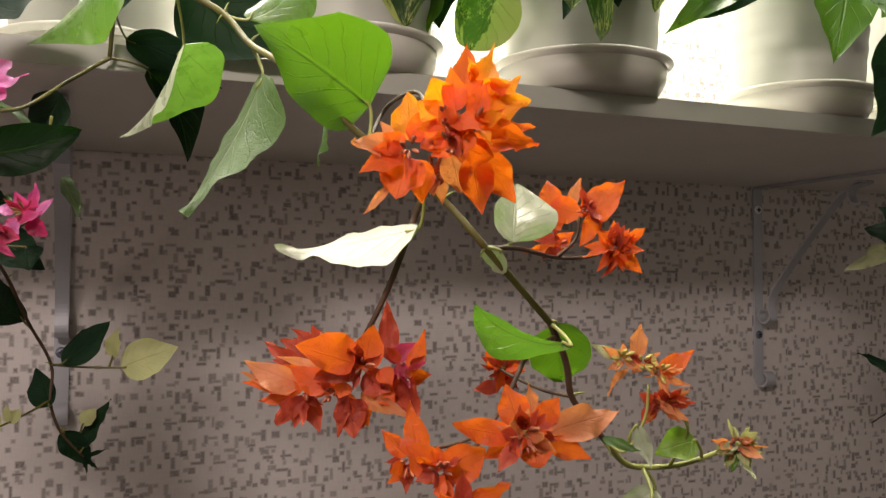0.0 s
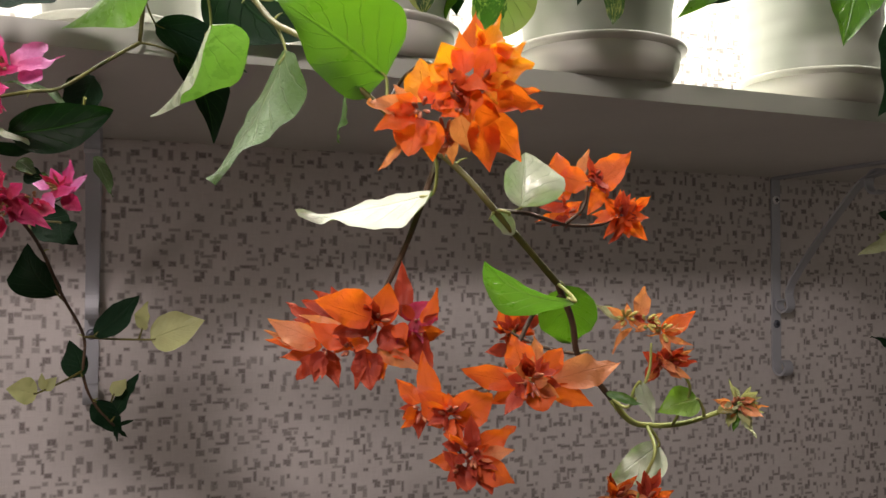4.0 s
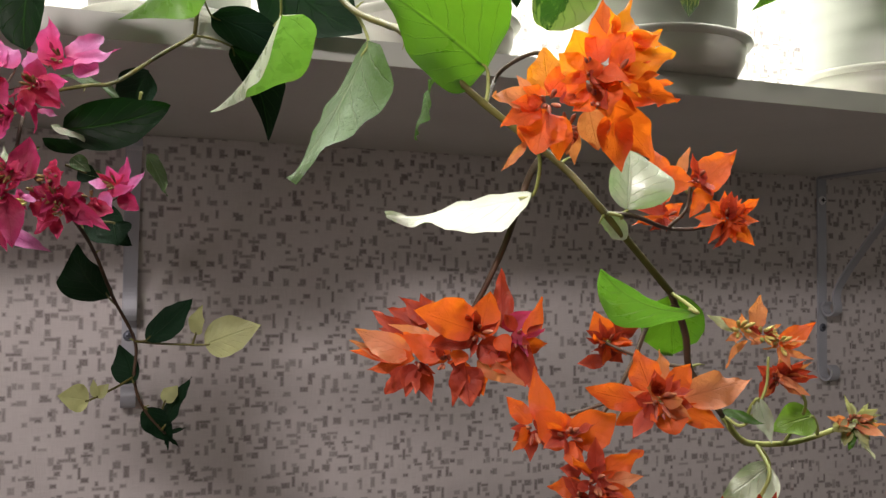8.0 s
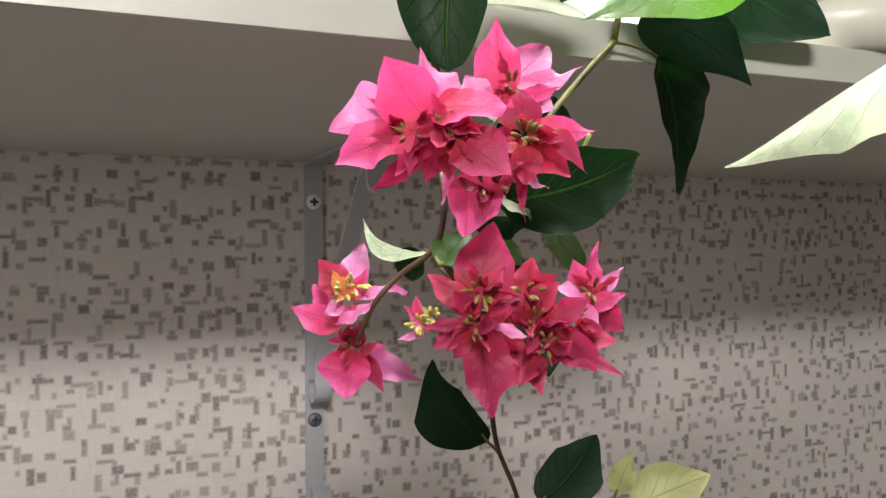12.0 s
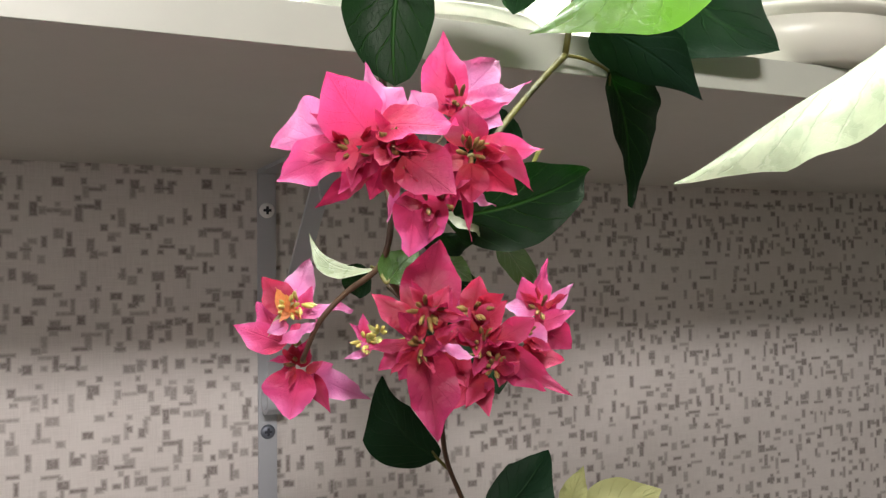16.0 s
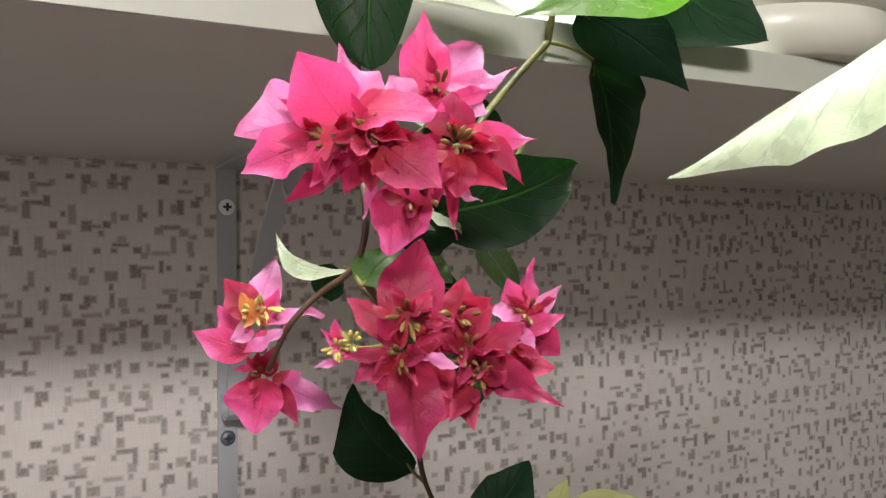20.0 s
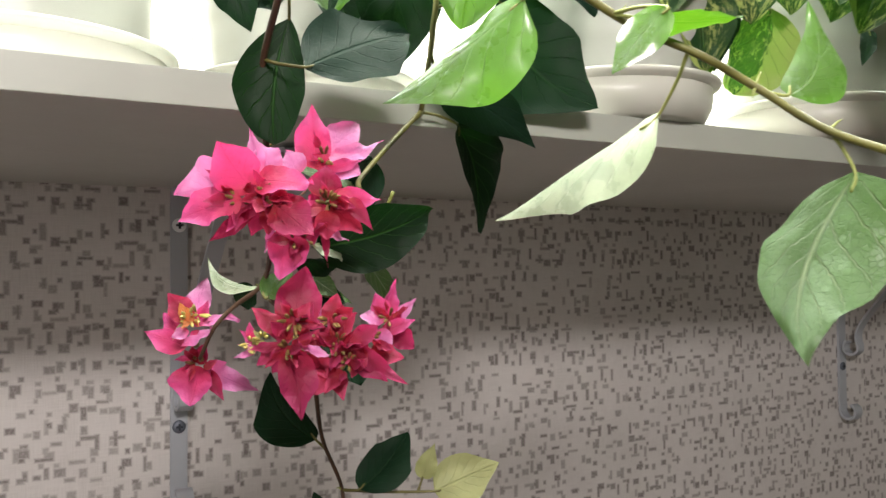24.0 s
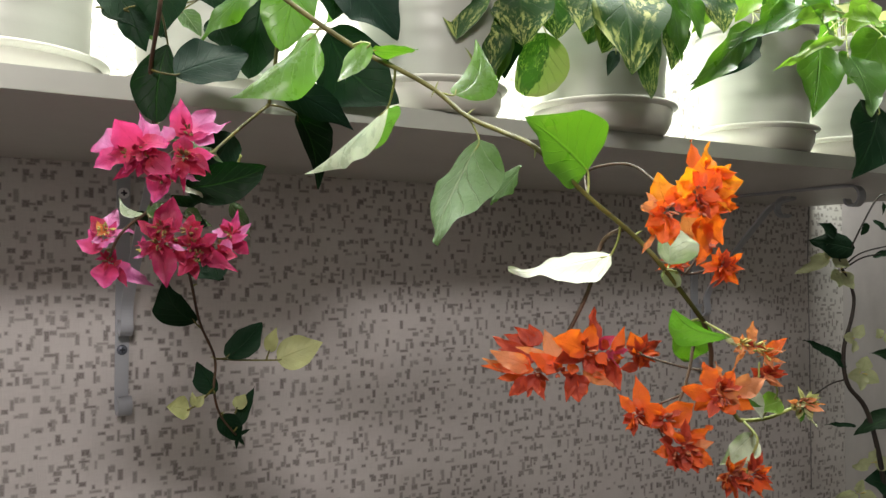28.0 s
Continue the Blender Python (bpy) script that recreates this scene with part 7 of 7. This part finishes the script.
under(part("stem", tube([(0.6736, -0.3746, 1.3862), (0.6680, -0.3720, 1.4076), (0.6652, -0.3707, 1.4198)], 0.0010, 0.0007, 9, 6, lumps=0.05, seed=195), BLACK_STEM), shaded)
under(part("stem", tube([(0.6785, -0.3735, 1.2658), (0.6649, -0.3653, 1.2609), (0.6494, -0.3556, 1.2487)], 0.0010, 0.0007, 9, 6, lumps=0.05, seed=196), BLACK_STEM), shaded)
# near-black DARK also stands for the shade these leaves are in
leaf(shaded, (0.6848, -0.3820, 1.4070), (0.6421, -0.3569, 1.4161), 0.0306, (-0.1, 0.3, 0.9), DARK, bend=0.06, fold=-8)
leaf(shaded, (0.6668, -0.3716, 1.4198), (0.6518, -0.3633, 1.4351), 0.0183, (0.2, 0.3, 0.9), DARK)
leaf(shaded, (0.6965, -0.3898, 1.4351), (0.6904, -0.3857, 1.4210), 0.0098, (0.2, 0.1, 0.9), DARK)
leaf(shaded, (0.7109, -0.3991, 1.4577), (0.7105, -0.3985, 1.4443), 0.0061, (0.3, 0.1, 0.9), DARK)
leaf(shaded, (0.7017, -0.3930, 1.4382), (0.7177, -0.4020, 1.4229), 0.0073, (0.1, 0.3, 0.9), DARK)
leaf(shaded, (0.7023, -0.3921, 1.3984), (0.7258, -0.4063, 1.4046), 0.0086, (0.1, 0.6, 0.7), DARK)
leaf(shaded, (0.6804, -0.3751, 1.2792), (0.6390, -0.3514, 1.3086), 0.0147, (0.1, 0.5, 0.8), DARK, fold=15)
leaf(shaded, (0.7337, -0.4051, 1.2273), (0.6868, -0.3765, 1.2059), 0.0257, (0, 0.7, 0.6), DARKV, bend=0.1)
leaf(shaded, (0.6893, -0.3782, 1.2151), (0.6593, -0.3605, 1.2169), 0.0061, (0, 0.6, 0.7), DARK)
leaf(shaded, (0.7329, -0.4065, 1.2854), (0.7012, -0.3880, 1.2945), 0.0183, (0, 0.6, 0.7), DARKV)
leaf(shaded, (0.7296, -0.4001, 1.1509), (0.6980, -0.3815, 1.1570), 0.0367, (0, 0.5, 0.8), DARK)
shaded_heads = cluster_of(shaded, (0.6788, -0.3778, 1.3893), "pale greenish white bracts in the shade")
floret(shaded_heads, (0.6629, -0.3685, 1.3954), [(110, 0.0183, 0.20, 0.70), (175, 0.0275, 0.10, 0.50), (200, 0.0459, 0.10, 0.28), (-20, 0.0214, 0.30, 0.80), (60, 0.0183, 0.20, 0.80)], [CREAM], tubes=2, seed=61)
floret(shaded_heads, (0.6726, -0.3739, 1.3831), [(210, 0.0171, 0.20, 0.80), (-60, 0.0232, 0.20, 0.70), (-100, 0.0183, 0.20, 0.70)], [CREAM], tubes=2, seed=62)
floret(shaded_heads, (0.6863, -0.3796, 1.3098), [(60, 0.0183, 0.20, 0.80), (170, 0.0171, 0.20, 0.80), (250, 0.0171, 0.20, 0.80)], [CREAM], tubes=2, seed=63)
floret(shaded_heads, (0.6936, -0.3828, 1.2731), [(80, 0.0196, 0.20, 0.90), (190, 0.0214, 0.20, 0.80), (-30, 0.0214, 0.20, 0.80), (-100, 0.0196, 0.20, 0.80)], [CREAM], tubes=2, seed=64)
floret(shaded_heads, (0.7115, -0.3946, 1.3098), [(120, 0.0135, 0.20, 0.90), (10, 0.0135, 0.20, 0.80)], [CREAM], tubes=1, seed=65)
floret(shaded_heads, (0.7056, -0.3866, 1.1754), [(185, 0.0293, 0.20, 0.50), (80, 0.0171, 0.20, 0.90), (0, 0.0214, 0.20, 0.80)], [CREAM], tubes=2, seed=66)
floret(shaded_heads, (0.6930, -0.3780, 1.1417), [(185, 0.0367, 0.20, 0.40), (80, 0.0171, 0.20, 0.90), (-20, 0.0214, 0.20, 0.80)], [CREAM], tubes=2, seed=67)
under(part("thorn", tube([(-0.0015, -0.4904, 1.5376), (-0.0007, -0.4910, 1.5410), (0.0002, -0.4915, 1.5432)], 0.0008, 0.0001, 6, 3), YOUNG_STEM), orange)
under(part("thorn", tube([(0.0350, -0.5050, 1.5120), (0.0363, -0.5050, 1.5153), (0.0377, -0.5050, 1.5174)], 0.0008, 0.0001, 6, 3), YOUNG_STEM), orange)
under(part("thorn", tube([(0.0734, -0.5300, 1.4871), (0.0745, -0.5303, 1.4905), (0.0756, -0.5306, 1.4926)], 0.0008, 0.0001, 6, 3), YOUNG_STEM), orange)
under(part("thorn", tube([(0.0734, -0.5300, 1.4871), (0.0717, -0.5307, 1.4853), (0.0700, -0.5314, 1.4823)], 0.0008, 0.0001, 6, 3), YOUNG_STEM), orange)
under(part("thorn", tube([(0.0806, -0.5534, 1.4690), (0.0826, -0.5544, 1.4716), (0.0846, -0.5554, 1.4730)], 0.0008, 0.0001, 6, 3), YOUNG_STEM), orange)
under(part("thorn", tube([(0.0850, -0.6120, 1.4440), (0.0842, -0.6126, 1.4418), (0.0833, -0.6131, 1.4384)], 0.0008, 0.0001, 6, 3), YOUNG_STEM), orange)
under(part("thorn", tube([(0.1380, -0.6269, 1.3995), (0.1405, -0.6275, 1.4017), (0.1430, -0.6281, 1.4026)], 0.0008, 0.0001, 6, 3), YOUNG_STEM), orange)
under(part("thorn", tube([(0.1515, -0.6350, 1.3820), (0.1496, -0.6359, 1.3804), (0.1478, -0.6369, 1.3777)], 0.0008, 0.0001, 6, 3), YOUNG_STEM), orange)
under(part("thorn", tube([(0.1880, -0.6330, 1.3270), (0.1909, -0.6336, 1.3282), (0.1937, -0.6343, 1.3283)], 0.0008, 0.0001, 6, 3), YOUNG_STEM), orange)
under(part("thorn", tube([(0.2050, -0.6300, 1.3085), (0.2058, -0.6306, 1.3063), (0.2067, -0.6311, 1.3029)], 0.0008, 0.0001, 6, 3), YOUNG_STEM), orange)
under(part("thorn", tube([(-0.0269, -0.4186, 1.4560), (-0.0273, -0.4192, 1.4547), (-0.0277, -0.4197, 1.4522)], 0.0008, 0.0001, 6, 3), YOUNG_STEM), pink)
under(part("thorn", tube([(-0.0560, -0.3950, 1.4750), (-0.0542, -0.3957, 1.4763), (-0.0525, -0.3963, 1.4763)], 0.0008, 0.0001, 6, 3), YOUNG_STEM), pink)
under(part("thorn", tube([(-0.0222, -0.3620, 1.3708), (-0.0205, -0.3624, 1.3723), (-0.0187, -0.3629, 1.3725)], 0.0008, 0.0001, 6, 3), YOUNG_STEM), pink)
under(part("thorn", tube([(0.0009, -0.3380, 1.3185), (-0.0009, -0.3385, 1.3198), (-0.0027, -0.3389, 1.3199)], 0.0008, 0.0001, 6, 3), YOUNG_STEM), pink)
under(part("thorn", tube([(0.0070, -0.3322, 1.2766), (0.0086, -0.3327, 1.2783), (0.0102, -0.3331, 1.2789)], 0.0008, 0.0001, 6, 3), YOUNG_STEM), pink)
